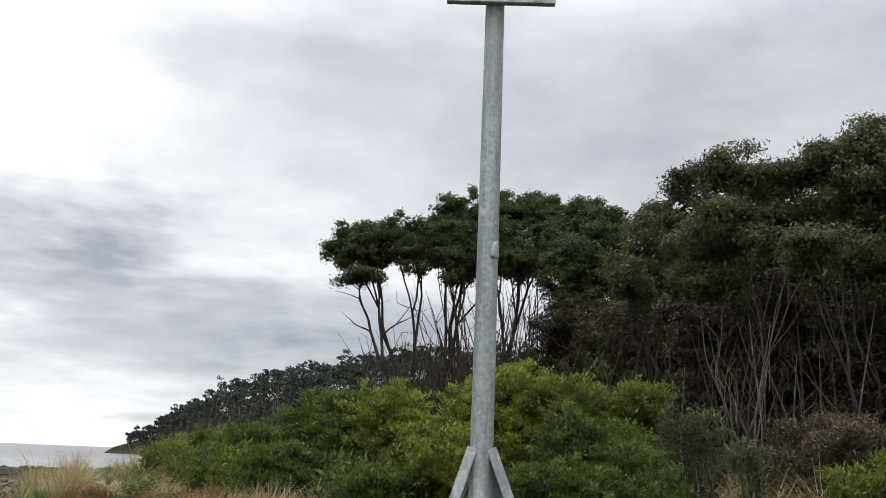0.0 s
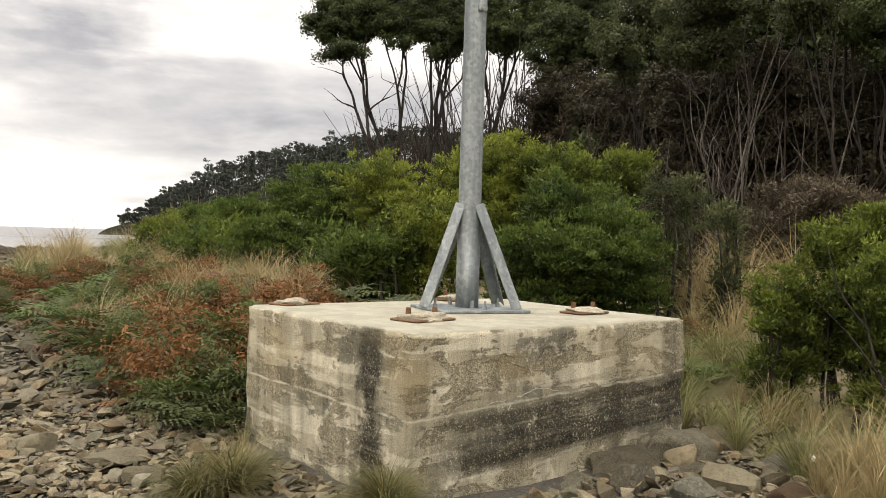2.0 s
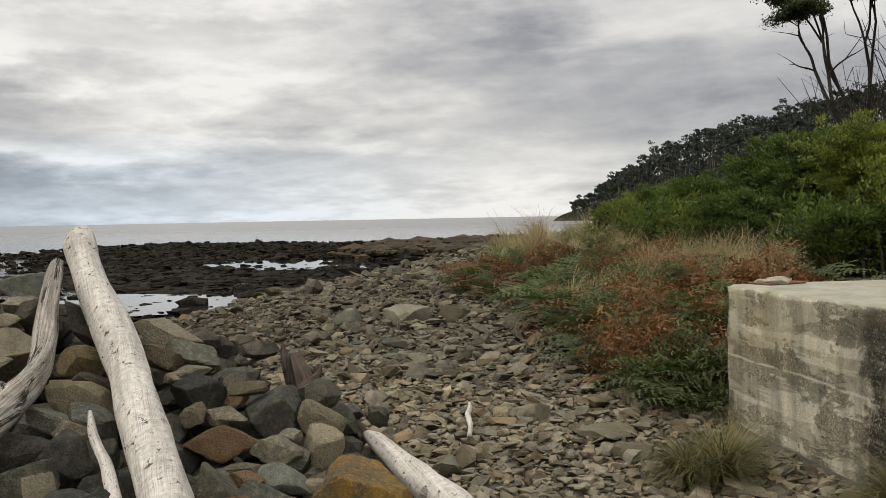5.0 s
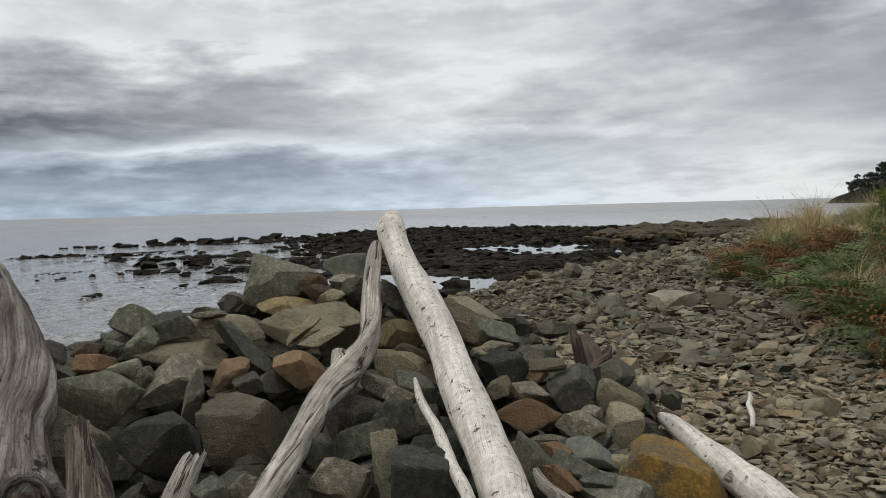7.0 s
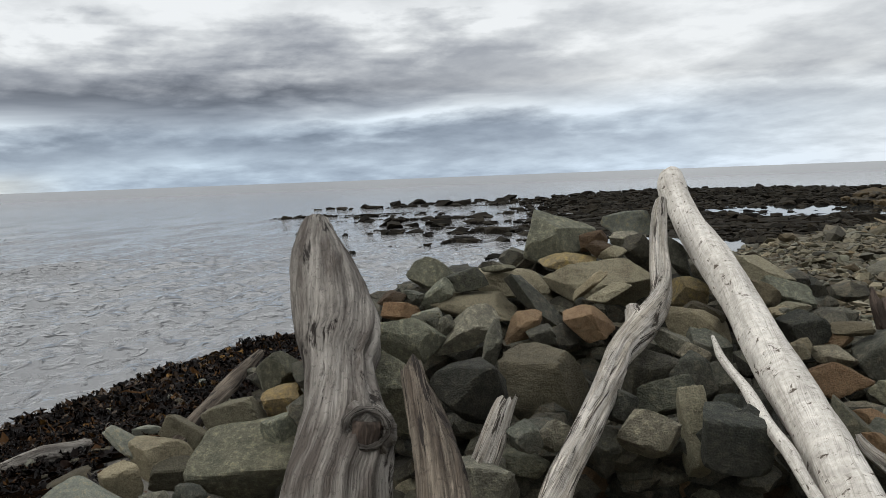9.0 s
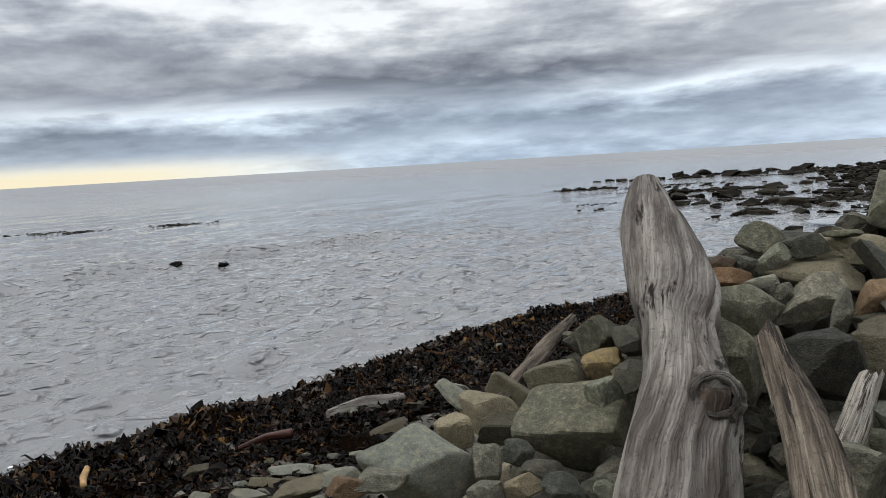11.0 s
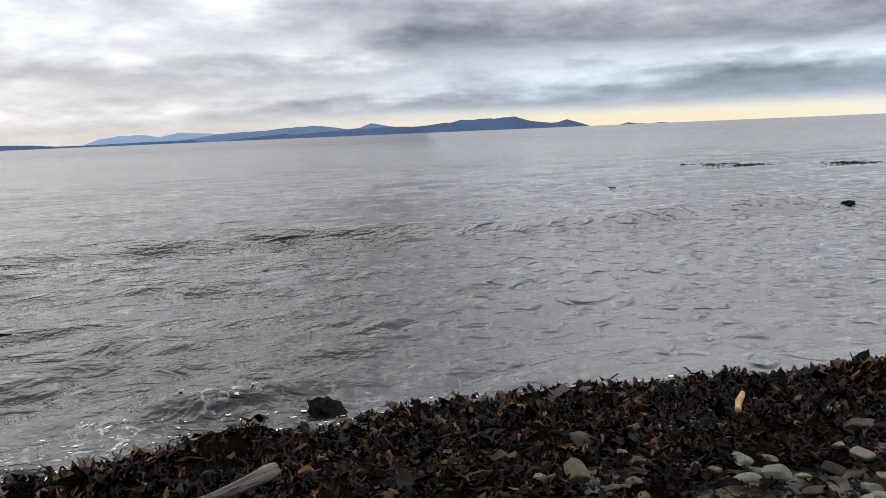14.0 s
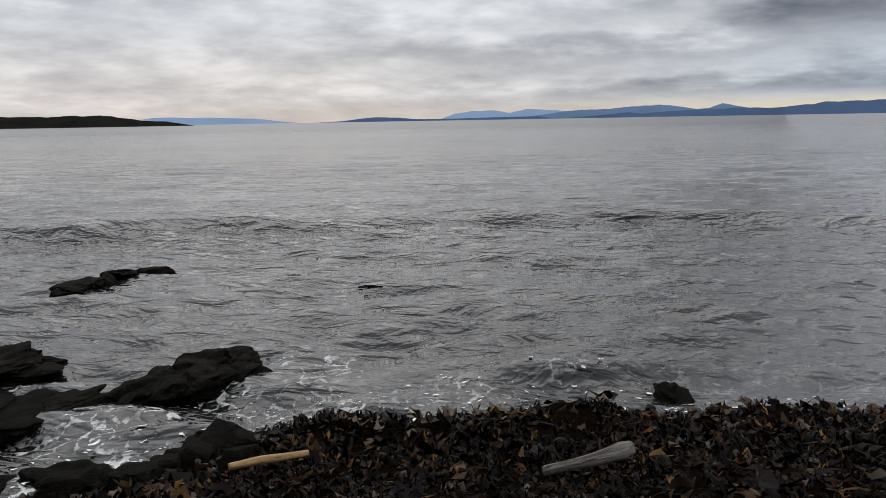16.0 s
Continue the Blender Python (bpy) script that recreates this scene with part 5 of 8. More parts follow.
driftwood("driftwood_branch", "crooked grey-white driftwood branch leaning against a log", DRIFT_TAN,
          [[(-2.819, 2.228, 1.269, 0.020), (-2.794, 2.192, 1.229, 0.029), (-2.729, 2.120, 1.167, 0.032), (-2.660, 2.049, 1.106, 0.034), (-2.590, 1.984, 1.051, 0.037), (-2.520, 1.916, 0.999, 0.035), (-2.457, 1.838, 0.952, 0.037), (-2.410, 1.754, 0.914, 0.045), (-2.374, 1.676, 0.887, 0.050), (-2.335, 1.583, 0.862, 0.050), (-2.289, 1.485, 0.838, 0.043), (-2.210, 1.382, 0.804, 0.039), (-2.113, 1.243, 0.765, 0.036), (-1.963, 1.028, 0.706, 0.036), (-1.905, 0.945, 0.684, 0.037), (-1.78, 0.78, 0.64, 0.036)],
           [(-2.345, 1.63, 0.865, 0.046), (-2.400, 1.665, 0.905, 0.038), (-2.440, 1.690, 0.928, 0.030), (-2.452, 1.700, 0.936, 0.018)]], 22, 0.13)
driftwood("driftwood_stick", "thin bleached driftwood stick among boulders", DRIFT_PALE,
          [[(-2.219, 1.820, 0.853, 0.006), (-2.133, 1.748, 0.820, 0.012), (-1.939, 1.621, 0.777, 0.016), (-1.757, 1.478, 0.744, 0.016), (-1.596, 1.356, 0.720, 0.017), (-1.521, 1.298, 0.698, 0.015), (-1.38, 1.19, 0.66, 0.014)]], 12, 0.15)
stump = driftwood("driftwood_stump", "thick upright grey driftwood stump with deep grain and a knot", DRIFT_GREY,
          [[(-3.028, 0.841, 1.270, 0.024), (-3.020, 0.833, 1.257, 0.045), (-2.994, 0.815, 1.224, 0.061), (-2.919, 0.787, 1.144, 0.095), (-2.805, 0.760, 1.041, 0.113), (-2.695, 0.733, 0.947, 0.119), (-2.643, 0.713, 0.902, 0.113), (-2.590, 0.682, 0.854, 0.094), (-2.496, 0.648, 0.784, 0.100), (-2.428, 0.619, 0.732, 0.117), (-2.374, 0.577, 0.653, 0.130), (-2.342, 0.546, 0.597, 0.138), (-2.312, 0.515, 0.510, 0.146), (-2.280, 0.480, 0.380, 0.150)],
           [(-2.425, 0.670, 0.718, 0.090), (-2.352, 0.642, 0.743, 0.082), (-2.318, 0.631, 0.752, 0.076), (-2.285, 0.620, 0.762, 0.062)]], 40, 0.055, 0.13)
knot_at = look((-2.318, 0.631, 0.752), (-3.170, 1.071, 0.471)) @ Matrix.Translation((0, 0, 0.045))
a_ = np.linspace(0, 6.283, 28, endpoint=False)
ring = np.stack([0.055 * np.cos(a_), 0.049 * np.sin(a_) + 0.006, 0.008 * np.sin(3 * a_) - 0.006], 1)
kv, kf, ku = tube(np.vstack([ring, ring[:2]]), 0.011 + 0.003 * np.sin(np.arange(30) * 1.7), 10, 0.12, 5, 0, False)
part("knot_collar", mesh_from("knot_collar", kv, kf, DRIFT_GREY, True, ku), stump, "raised rim round a knot", knot_at)
kv, kf = rock_shape(3, 77, (0.092, 0.076, 0.050), 6, 20, 0.12)
part("knot", mesh_from("knot", kv, kf, DRIFT_DARK, 30, kv[:, :2] * 4), stump, "dark cracked knot", knot_at @ Matrix.Translation((0, -0.010, -0.010)))
driftwood("driftwood_spike", "splintered brown driftwood spike standing among rocks", DRIFT_BROWN,
          [[(-2.195, 0.708, 0.898, 0.030), (-2.180, 0.704, 0.888, 0.032), (-2.117, 0.677, 0.854, 0.037), (-2.031, 0.643, 0.816, 0.040), (-1.922, 0.600, 0.766, 0.043), (-1.80, 0.545, 0.70, 0.046), (-1.63, 0.470, 0.60, 0.050), (-1.50, 0.41, 0.50, 0.052)]], 22, 0.20, 0.24, jag=0.075)
driftwood("driftwood_spike", "short broken bleached driftwood stub among rocks", DRIFT_TAN,
          [[(-2.266, 1.030, 0.763, 0.028), (-2.251, 1.003, 0.746, 0.030), (-2.212, 0.952, 0.709, 0.031), (-2.183, 0.905, 0.664, 0.031), (-2.158, 0.856, 0.612, 0.030)]], 16, 0.16, jag=0.04)
driftwood("driftwood_log", "pale driftwood log lying beside boulders on the beach", DRIFT_PALE,
          [[(-1.884, 2.828, 0.576, 0.020), (-1.804, 2.766, 0.570, 0.034), (-1.525, 2.546, 0.540, 0.047), (-1.293, 2.348, 0.520, 0.056), (-1.03, 2.12, 0.49, 0.058)]], 20, 0.12)
driftwood("driftwood_branch", "pale split driftwood branch beside a log", DRIFT_TAN,
          [[(-1.418, 2.394, 0.545, 0.020), (-1.201, 2.324, 0.515, 0.037), (-1.06, 2.27, 0.47, 0.036)]], 14, 0.16)
driftwood("driftwood_branch", "short pale split driftwood branch wedged in boulders", DRIFT_TAN,
          [[(-1.640, 1.690, 0.690, 0.010), (-1.601, 1.657, 0.678, 0.016), (-1.50, 1.60, 0.668, 0.020), (-1.416, 1.566, 0.658, 0.019), (-1.30, 1.51, 0.62, 0.018)]], 14, 0.2, 0.2, jag=0.02)
driftwood("driftwood_stump", "dark rotten driftwood stump standing in the stones", DRIFT_DARK,
          [[(-2.387, 3.053, 0.820, 0.030), (-2.326, 3.024, 0.742, 0.056), (-2.258, 2.989, 0.631, 0.057), (-2.17, 2.93, 0.45, 0.052)], [(-2.36, 3.05, 0.70, 0.04), (-2.44, 3.08, 0.80, 0.022), (-2.47, 3.10, 0.86, 0.008)], [(-2.30, 3.0, 0.66, 0.04), (-2.26, 3.04, 0.74, 0.026), (-2.25, 3.06, 0.79, 0.008)]], 20, 0.36, 0.35)
driftwood("driftwood_branch", "dark rotten driftwood branch on stones", DRIFT_DARK,
          [[(-2.159, 2.957, 0.685, 0.022), (-2.049, 2.903, 0.625, 0.043), (-1.90, 2.84, 0.55, 0.028)]], 18, 0.36, 0.35)
driftwood("driftwood_log", "weathered brown log lying under the rock heap at the kelp", DRIFT_BROWN,
          [[(-4.144, 1.007, 0.616, 0.019), (-3.842, 0.753, 0.557, 0.034), (-3.526, 0.520, 0.514, 0.035), (-3.35, 0.37, 0.47, 0.028)]], 16, 0.14)


# ---------------------------------------------------------------- the stony beach
def on_land(x, y, lift=0.0):
    return x, y, land1(x, y) + lift


r_ = np.random.default_rng(11)


def beach_spots(n, x0, x1, y0, y1, d0, d1, seed, v_max=0.5):
    r = np.random.default_rng(seed)
    x, y = r.uniform(x0, x1, n), r.uniform(y0, y1, n)
    d, v = offset_from(SHORE, x, y), offset_from(HEDGE, x, y)
    inside = local_block(x, y)
    keep = (d > d0) & (d < d1) & (v < v_max + r.uniform(-0.5, 0.3, n)) & ~inside & (np.hypot((x + 2.6) / 1.25, (y - 1.55) / 1.25) > 1.05) & (np.hypot(x + 0.3, y + 0.3) > 0.3)
    return x[keep], y[keep]


def local_block(x, y):
    c, s = math.cos(-math.atan2(1.46, 2.08)), math.sin(-math.atan2(1.46, 2.08))
    a, b = c * (x - 0.15) - s * (y - 4.77), s * (x - 0.15) + c * (y - 4.77)
    return (a > -0.1) & (a < BL + 0.05) & (b > -0.25) & (b < BD + 0.05)


# the nearest stones, one by one
CHIP_MESH = [mesh_from("beach_stone", v, fc, COBBLE_ONE) for v, fc in CHIPS]
bx, by = beach_spots(3200, -4.2, 2.6, 3.0, 6.6, 3.0, 30, 5)
for i in range(min(300, len(bx))):
    s = float(np.clip(r_.lognormal(-2.5, 0.42), 0.05, 0.22))
    at = pose(bx[i], by[i], land1(bx[i], by[i]) + s * 0.24, r_.normal() * 9, r_.normal() * 9, r_.uniform(0, 360)) @ Matrix.Scale(s, 4)
    thing("beach_stone", CHIP_MESH[i % len(CHIP_MESH)], "flat angular grey-brown beach stone", "stone", "stones on the beach", at=at)


def stone_field(name, label, mat, n, box, dist, size, spread, seed, shapes, vmax=0.6, sink=0.12, top=9.0, zfix=None):
    x, y = beach_spots(n, *box, *dist, seed, vmax)
    r = np.random.default_rng(seed + 1)
    m = len(x)
    s = np.clip(r.lognormal(math.log(size), spread, m), size * 0.4, size * top)
    z = (land(x, y) if zfix is None else np.maximum(land(x, y), zfix)) + s * sink
    v, fc = scattered(shapes, np.stack([x, y, z], 1), s, r.uniform(0, 6.28, m), r.normal(size=m) * 0.5)
    thing(name, mesh_from(name, v, fc, mat), label, "stones", kind="stuff")


stone_field("beach_cobbles", "dense field of small flat grey-brown beach stones", COBBLE, 32000, (-5.5, 3.4, 2.6, 8.4), (2.6, 40), 0.054, 0.45, 31, CHIPS, sink=0.26, top=4.5)
stone_field("middle_cobbles", "field of grey and tan beach stones further along the shore", COBBLE_GREY, 26000, (-13, -2.5, 7.0, 19), (0.6, 30), 0.078, 0.5, 33, CHIPS, top=4, sink=0.24)
stone_field("far_cobbles", "far strip of grey beach stones", COBBLE_GREY, 8000, (-26, -6, 16, 60), (0.3, 30), 0.22, 0.5, 35, CHIPS, vmax=1.5, top=3, sink=0.22)
stone_field("near_shingle", "small stones round the foot of the rock heap", COBBLE, 5500, (-5.0, 0.5, -1.0, 3.2), (3.7, 40), 0.085, 0.45, 37, CHIPS)

stone_field("back_shingle", "grey-brown stones along the upper beach", COBBLE, 8000, (-4.0, 9.0, -5.0, 4.8), (3.4, 40), 0.11, 0.4, 39, CHIPS)

for x, y, w, h, kind in ((-2.35, 6.0, 0.30, 0.20, "tan"), (-1.75, 5.75, 0.55, 0.10, "tan"), (-1.45, 5.3, 0.26, 0.15, "tan"), (-2.6, 5.95, 0.18, 0.12, "tan"), (-6.2, 11.2, 0.8, 0.35, "grey"), (-6.9, 10.7, 0.55, 0.3, "grey"), (-5.6, 11.6, 0.5, 0.3, "tan"),
                         (2.55, 6.3, 0.42, 0.16, "tan"), (2.75, 5.7, 0.40, 0.18, "grey"), (2.2, 5.25, 0.36, 0.2, "tan"), (1.55, 5.2, 0.28, 0.24, "grey"), (1.85, 5.05, 0.34, 0.2, "grey"), (2.45, 5.0, 0.3, 0.14, "red"), (2.05, 5.75, 0.3, 0.2, "tan"), (3.0, 5.2, 0.34, 0.16, "grey")):
    COUNT[0] += 1
    v, fc = rock_shape(3, 900 + COUNT[0], (w, w * 0.75, h), 7, 40, 0.02)
    thing("beach_rock", mesh_from("beach_rock", v, fc, ROCK[kind], 24), f"{WORDS[kind]} flat-topped rock lying on the beach", "rock", at=pose(*on_land(x, y, h * 0.25), r_.normal() * 5, r_.normal() * 5, r_.uniform(0, 360)))
v, fc = rock_shape(3, 951, (0.12, 0.1, 0.09), 8, 12, 0.03)
thing("white_stone", mesh_from("white_stone", v, fc, CRACKFILL, True), "small white stone lying on short grass", "rock", at=pose(*on_land(3.02, 5.85, 0.03), 0, 0, 30))
driftwood("driftwood_stick", "thin white stick lying on beach stones", DRIFT_PALE, [[(-2.83, 5.90, -0.005, 0.012), (-2.72, 5.66, 0.0, 0.018), (-2.69, 5.55, 0.0, 0.019), (-2.555, 5.30, -0.01, 0.019), (-2.46, 5.06, -0.02, 0.013)]], 10, 0.15)

# ---------------------------------------------------------------- reef, pools and rocks in the water
def reef_field(name, label, mat, n, centre, spread, size, seed, hi=0.25):
    r = np.random.default_rng(seed)
    x, y = centre[0] + r.uniform(-1, 1, n) * spread[0], centre[1] + r.uniform(-1, 1, n) * spread[1]
    d = offset_from(SHORE, x, y)
    edge_n = 6 * np.sin(x * 0.21) + 4 * np.sin(y * 0.33 + 1) + 3 * np.sin(x * 0.6 + y * 0.5)
    far_edge = 34 + 0.25 * (y - 12) + edge_n
    left_edge = 0.72 * (-x - 13) + 0.6 + 1.4 * np.sin(x * 0.5)
    pools = np.minimum(np.hypot((x + 23.5) / 7.5, (y - 35.5) / 4.0), np.hypot((x + 17.2) / 4.2, (y - 17.2) / 2.6))
    keep = (d < 0.6) & (-d < far_edge) & (y - 9 > left_edge) & ((pools > 1) | (r.random(n) < 0.10))
    near_sea = np.clip((y - 9 - left_edge) / 7, 0, 1) * np.clip((far_edge + d) / 12, 0, 1)
    keep &= r.random(n) < 0.10 + 0.90 * near_sea
    x, y, d = x[keep], y[keep], d[keep]
    m = len(x)
    s = np.clip(r.lognormal(math.log(size), 0.42, m), size * 0.4, size * 3)
    z = SEA + np.where(d > -3, 0.05, -0.02) + s * 0.06 + hi * np.clip((y - 25) / 50, 0, 1)
    v, fc = scattered(CHIPS, np.stack([x, y, z], 1), s * 1.2, r.uniform(0, 6.28, m), r.normal(size=m) * 0.12)
    thing(name, mesh_from(name, v, fc, mat), label, "rocks", kind="stuff")


reef_field("reef_rocks", "dark weed-covered rocks exposed at low tide", REEF, 15000, (-36, 34), (27, 32), 0.36, 61)
reef_field("reef_stones", "small dark wet stones filling the tidal flat", REEF, 12000, (-22, 22), (12, 16), 0.24, 63)
# the rocky floor of the tidal flat
rfv, rff = sheet(np.linspace(-46, -11, 120), np.linspace(9, 75, 160), lambda x, y: SEA + 0.06 + 0.05 * np.sin(x * 1.3) * np.sin(y * 1.1) - 0.6 * np.clip(1 - (y - 9 - (0.72 * (-x - 13) + 1.6) - 1.4 * np.sin(x * 0.5)) / 3, 0, 1) - 0.5 * np.clip((offset_from(SHORE, x, y) * -1 - 30 - 6 * np.sin(x * 0.21) - 4 * np.sin(y * 0.33 + 1)) / 6, 0, 1) - 0.3 * (np.minimum(np.hypot((x + 23.5) / 8.0, (y - 35.5) / 4.3), np.hypot((x + 17.2) / 4.6, (y - 17.2) / 2.9)) < 1))
thing("tidal_flat", mesh_from("tidal_flat", rfv, rff, REEF, True), "dark wet rock shelf of the tidal flat", "ground", kind="structure")
# ochre point beyond the flat
xo, yo = r_.uniform(-34, -15, 3500), r_.uniform(40, 78, 3500)
ko = np.abs(offset_from(SHORE, xo, yo) + 1.0) < 5.0
xo, yo = xo[ko], yo[ko]
vo, fo = scattered(PEBBLES, np.stack([xo, yo, np.full(len(xo), SEA + 0.25) + r_.uniform(-0.2, 0.3, len(xo))], 1), r_.lognormal(-0.35, 0.4, len(xo)), r_.uniform(0, 6.28, len(xo)), r_.normal(size=len(xo)) * 0.1)
thing("point_rocks", mesh_from("point_rocks", vo, fo, OCHREREEF), "ochre-lichened rocks on a low point", "rocks", kind="stuff")

def crag(w, d, h, seed):
    """A low cracked outcrop: tilted slabs, the largest first."""
    r = np.random.default_rng(seed)
    slabs = []
    fine = 5 if 0.9 < w < 2.0 else 4
    for k in range(4 if w > 0.7 else 1):
        q = 1.0 if k == 0 else r.uniform(0.45, 0.75)
        v, fc = rock_shape(fine if k == 0 else 4, seed * 10 + k, (w * q, d * q, h * (0.75 if k == 0 else r.uniform(0.5, 0.9))), 10, 20, 0.14, 0.8)
        v = v * (1 + 0.10 * lumps(v * [1, 1, 3.5], 7.0, seed + k, 3) - 0.16 * np.abs(lumps(v * [1, 1, 2], 13.0, seed + k + 5, 3)))[:, None]
        tilt = np.array(Euler((r.normal() * 0.3 * h / w, r.normal() * 0.35 * h / w, r.normal() * 0.4)).to_matrix())
        off = [0, 0, 0] if k == 0 else [r.uniform(-0.38, 0.38) * w, r.uniform(-0.3, 0.3) * d, r.uniform(-0.15, 0.12) * h]
        slabs.append((v @ tilt.T + off, fc))
    return slabs


for x, y, w, d_, h, turn, seed in ((-1.85, -8.75, 1.9, 1.0, 0.55, 20, 1), (-1.9, -7.55, 1.5, 0.7, 0.22, 15, 2), (-2.95, -7.45, 1.0, 0.62, 0.42, 30, 3), (-3.55, -7.65, 1.15, 0.75, 0.50, 35, 4),
                                    (-3.75, -12.6, 1.0, 0.6, 0.30, 25, 6), (-4.55, -13.3, 1.2, 0.6, 0.22, 15, 7), (-6.2, -11.35, 0.42, 0.3, 0.15, 10, 8), (-6.8, -10.1, 0.45, 0.2, 0.05, 10, 26), (-2.80, -6.05, 0.42, 0.36, 0.30, 0, 9), (-2.50, -5.88, 0.34, 0.28, 0.22, 30, 10), (-2.82, -5.72, 0.32, 0.26, 0.18, 60, 11), (-1.85, -6.1, 0.55, 0.4, 0.22, 15, 12), (-1.45, -6.2, 0.5, 0.4, 0.18, 45, 13), (-2.15, -5.75, 0.4, 0.3, 0.18, 75, 27),
                                    (-5.90, -4.62, 0.42, 0.34, 0.30, 30, 14), (-23.2, -2.05, 0.42, 0.36, 0.33, 0, 16), (-22.3, -0.9, 0.60, 0.36, 0.26, 20, 17), (-8.25, -2.89, 0.12, 0.10, 0.075, 20, 18)):
    slabs = crag(w, d_, h, 700 + seed)
    rock = thing("sea_rock", mesh_from("sea_rock", *slabs[0], WETROCK, 22), "dark wet rock standing in shallow sea water", "rock", at=pose(x, y, SEA + h * 0.08, 0, 0, turn))
    for v, fc in slabs[1:]:
        part("slab", mesh_from("slab", v, fc, WETROCK, 22), rock)


for i, (x, y, z, w, d_, h) in enumerate(((-2.66, -5.68, -0.74, 0.46, 0.36, 0.30), (-2.44, -5.54, -0.72, 0.32, 0.26, 0.22), (-2.70, -5.42, -0.67, 0.29, 0.24, 0.18), (-2.23, -5.46, -0.70, 0.26, 0.22, 0.16), (-2.06, -5.42, -0.70, 0.30, 0.24, 0.17), (-1.88, -5.60, -0.72, 0.26, 0.22, 0.16), (-1.72, -5.66, -0.72, 0.34, 0.22, 0.15), (-2.56, -5.14, -0.62, 0.24, 0.20, 0.14))):
    thing("shore_boulder", mesh_from("shore_boulder", *rock_shape(3, 860 + i, (w, d_, h), 5, 20, 0.02, 0.55), WETROCK, 32), "smooth dark wet boulder at the edge of the sea", "rock", "wet boulders at the water", at=pose(x, y, z, 0, 0, 40 + 23 * i))


def weed_bed(x, y, length, turn, n, seed):
    """Weed-topped stones just breaking the surface."""
    r = np.random.default_rng(seed)
    n *= 3
    a = r.normal(size=n) * length * 0.45
    o = r.normal(size=n) * 0.5
    c, s = math.cos(radians(turn)), math.sin(radians(turn))
    sz = np.minimum(r.lognormal(math.log(0.14), 0.5, n), 0.32)
    flat_chips = [(v * [1, 1, 0.55], fc) for v, fc in CHIPS]
    v, fc = scattered(flat_chips, np.stack([x + a * c - o * s, y + a * s + o * c, SEA + 0.022 - 0.03 * r.random(n)], 1), sz, r.uniform(0, 6.28, n), r.normal(size=n) * 0.1)
    thing("weed_bed", mesh_from("weed_bed", v, fc, REEF), "strip of dark weedy stones breaking the sea surface", "rocks", kind="stuff")


def rock_bank(x, y, length, turn, n, size, seed):
    """Low dark rocks standing out of the shallows in a ragged row."""
    r = np.random.default_rng(seed)
    a, o = r.normal(size=n) * length * 0.45, r.normal(size=n) * length * 0.16
    c, s = math.cos(radians(turn)), math.sin(radians(turn))
    sz = np.clip(r.lognormal(math.log(size), 0.55, n), 0.12, size * 3.0)
    v, fc = scattered(CHIPS, np.stack([x + a * c - o * s, y + a * s + o * c, SEA + 0.04 * sz], 1), sz * 1.12, radians(turn) + r.normal(size=n) * 0.5, r.normal(size=n) * 0.18)
    thing("rock_bank", mesh_from("rock_bank", v, fc, REEF), "ragged row of low dark rocks in shallow water", "rocks", kind="stuff")


for i, q in enumerate(((-51.0, 21.2, 2.5, 80, 24, 0.5), (-59.4, 33.3, 8.0, 60, 50, 0.6), (-61.9, 42.5, 8.0, 60, 44, 0.6), (-40.2, 23.7, 5.0, 60, 34, 0.5), (-34.4, 21.8, 4.5, 60, 36, 0.42), (-31.6, 16.7, 2.0, 60, 8, 0.38), (-28.3, 19.0, 3.5, 60, 32, 0.34), (-19.6, 13.1, 0.5, 50, 4, 0.36), (-24.0, 11.5, 0.6, 60, 4, 0.24), (-32.3, 14.0, 1.4, 60, 6, 0.28), (-24.5, 16.0, 3.0, 60, 20, 0.30), (-46.5, 25.5, 4.0, 65, 24, 0.45))):
    rock_bank(*q, 1200 + i)
for i, q in enumerate(((-51.5, 21.5, 4.0, 75, 40), (-49.8, 27.0, 4.0, 70, 50), (-54.5, 36.5, 6.0, 60, 60), (-42.0, 23.5, 6.0, 60, 60), (-33.5, 18.5, 5.0, 60, 60), (-44.0, -8.8, 2.4, 80, 60), (-43.8, -3.2, 1.6, 80, 40), (-29.3, -9.4, 0.6, 70, 3), (-47.0, 4.1, 1.2, 80, 7))):
    weed_bed(*q, 950 + i)


def pool(x, y, rx, ry, seed):
    a = np.linspace(0, 6.283, 48, endpoint=False)
    rad = 1 + 0.18 * np.sin(3 * a + seed) + 0.12 * np.sin(7 * a + 2 * seed)
    v = np.stack([x + rx * rad * np.cos(a), y + ry * rad * np.sin(a), np.full(48, SEA + 0.10)], 1)
    thing("tide_pool", mesh_from("tide_pool", v, [list(range(48))], POOL), "shallow tide pool reflecting the bright sky", "water", kind="structure")


pool(-23.5, 35.5, 8.0, 4.2, 1)
pool(-17.2, 17.2, 4.4, 2.7, 2)

# ---------------------------------------------------------------- kelp thrown up along the water
def kelp_heap(x, y):
    """How high the kelp is thrown up: a lumpy ridge along the water, with a few mounds."""
    p = np.stack([x, y, 0 * x], 1)
    d = offset_from(SHORE, x, y) + 0.25 * lumps(p, 2.5, 89, 3)
    ridge = np.clip(0.075 - np.abs(d - 0.55) * 0.12, 0, 1) * np.clip(1 + 1.8 * lumps(p, 3.5, 88, 2), 0.2, 2.2)
    for mx, my, wide, high in ((-3.30, -5.48, 0.38, 0.14), (-4.2, -5.2, 0.28, 0.05)):
        ridge = ridge + high * np.exp(-((x - mx) ** 2 + (y - my) ** 2) / wide**2)
    return d, ridge


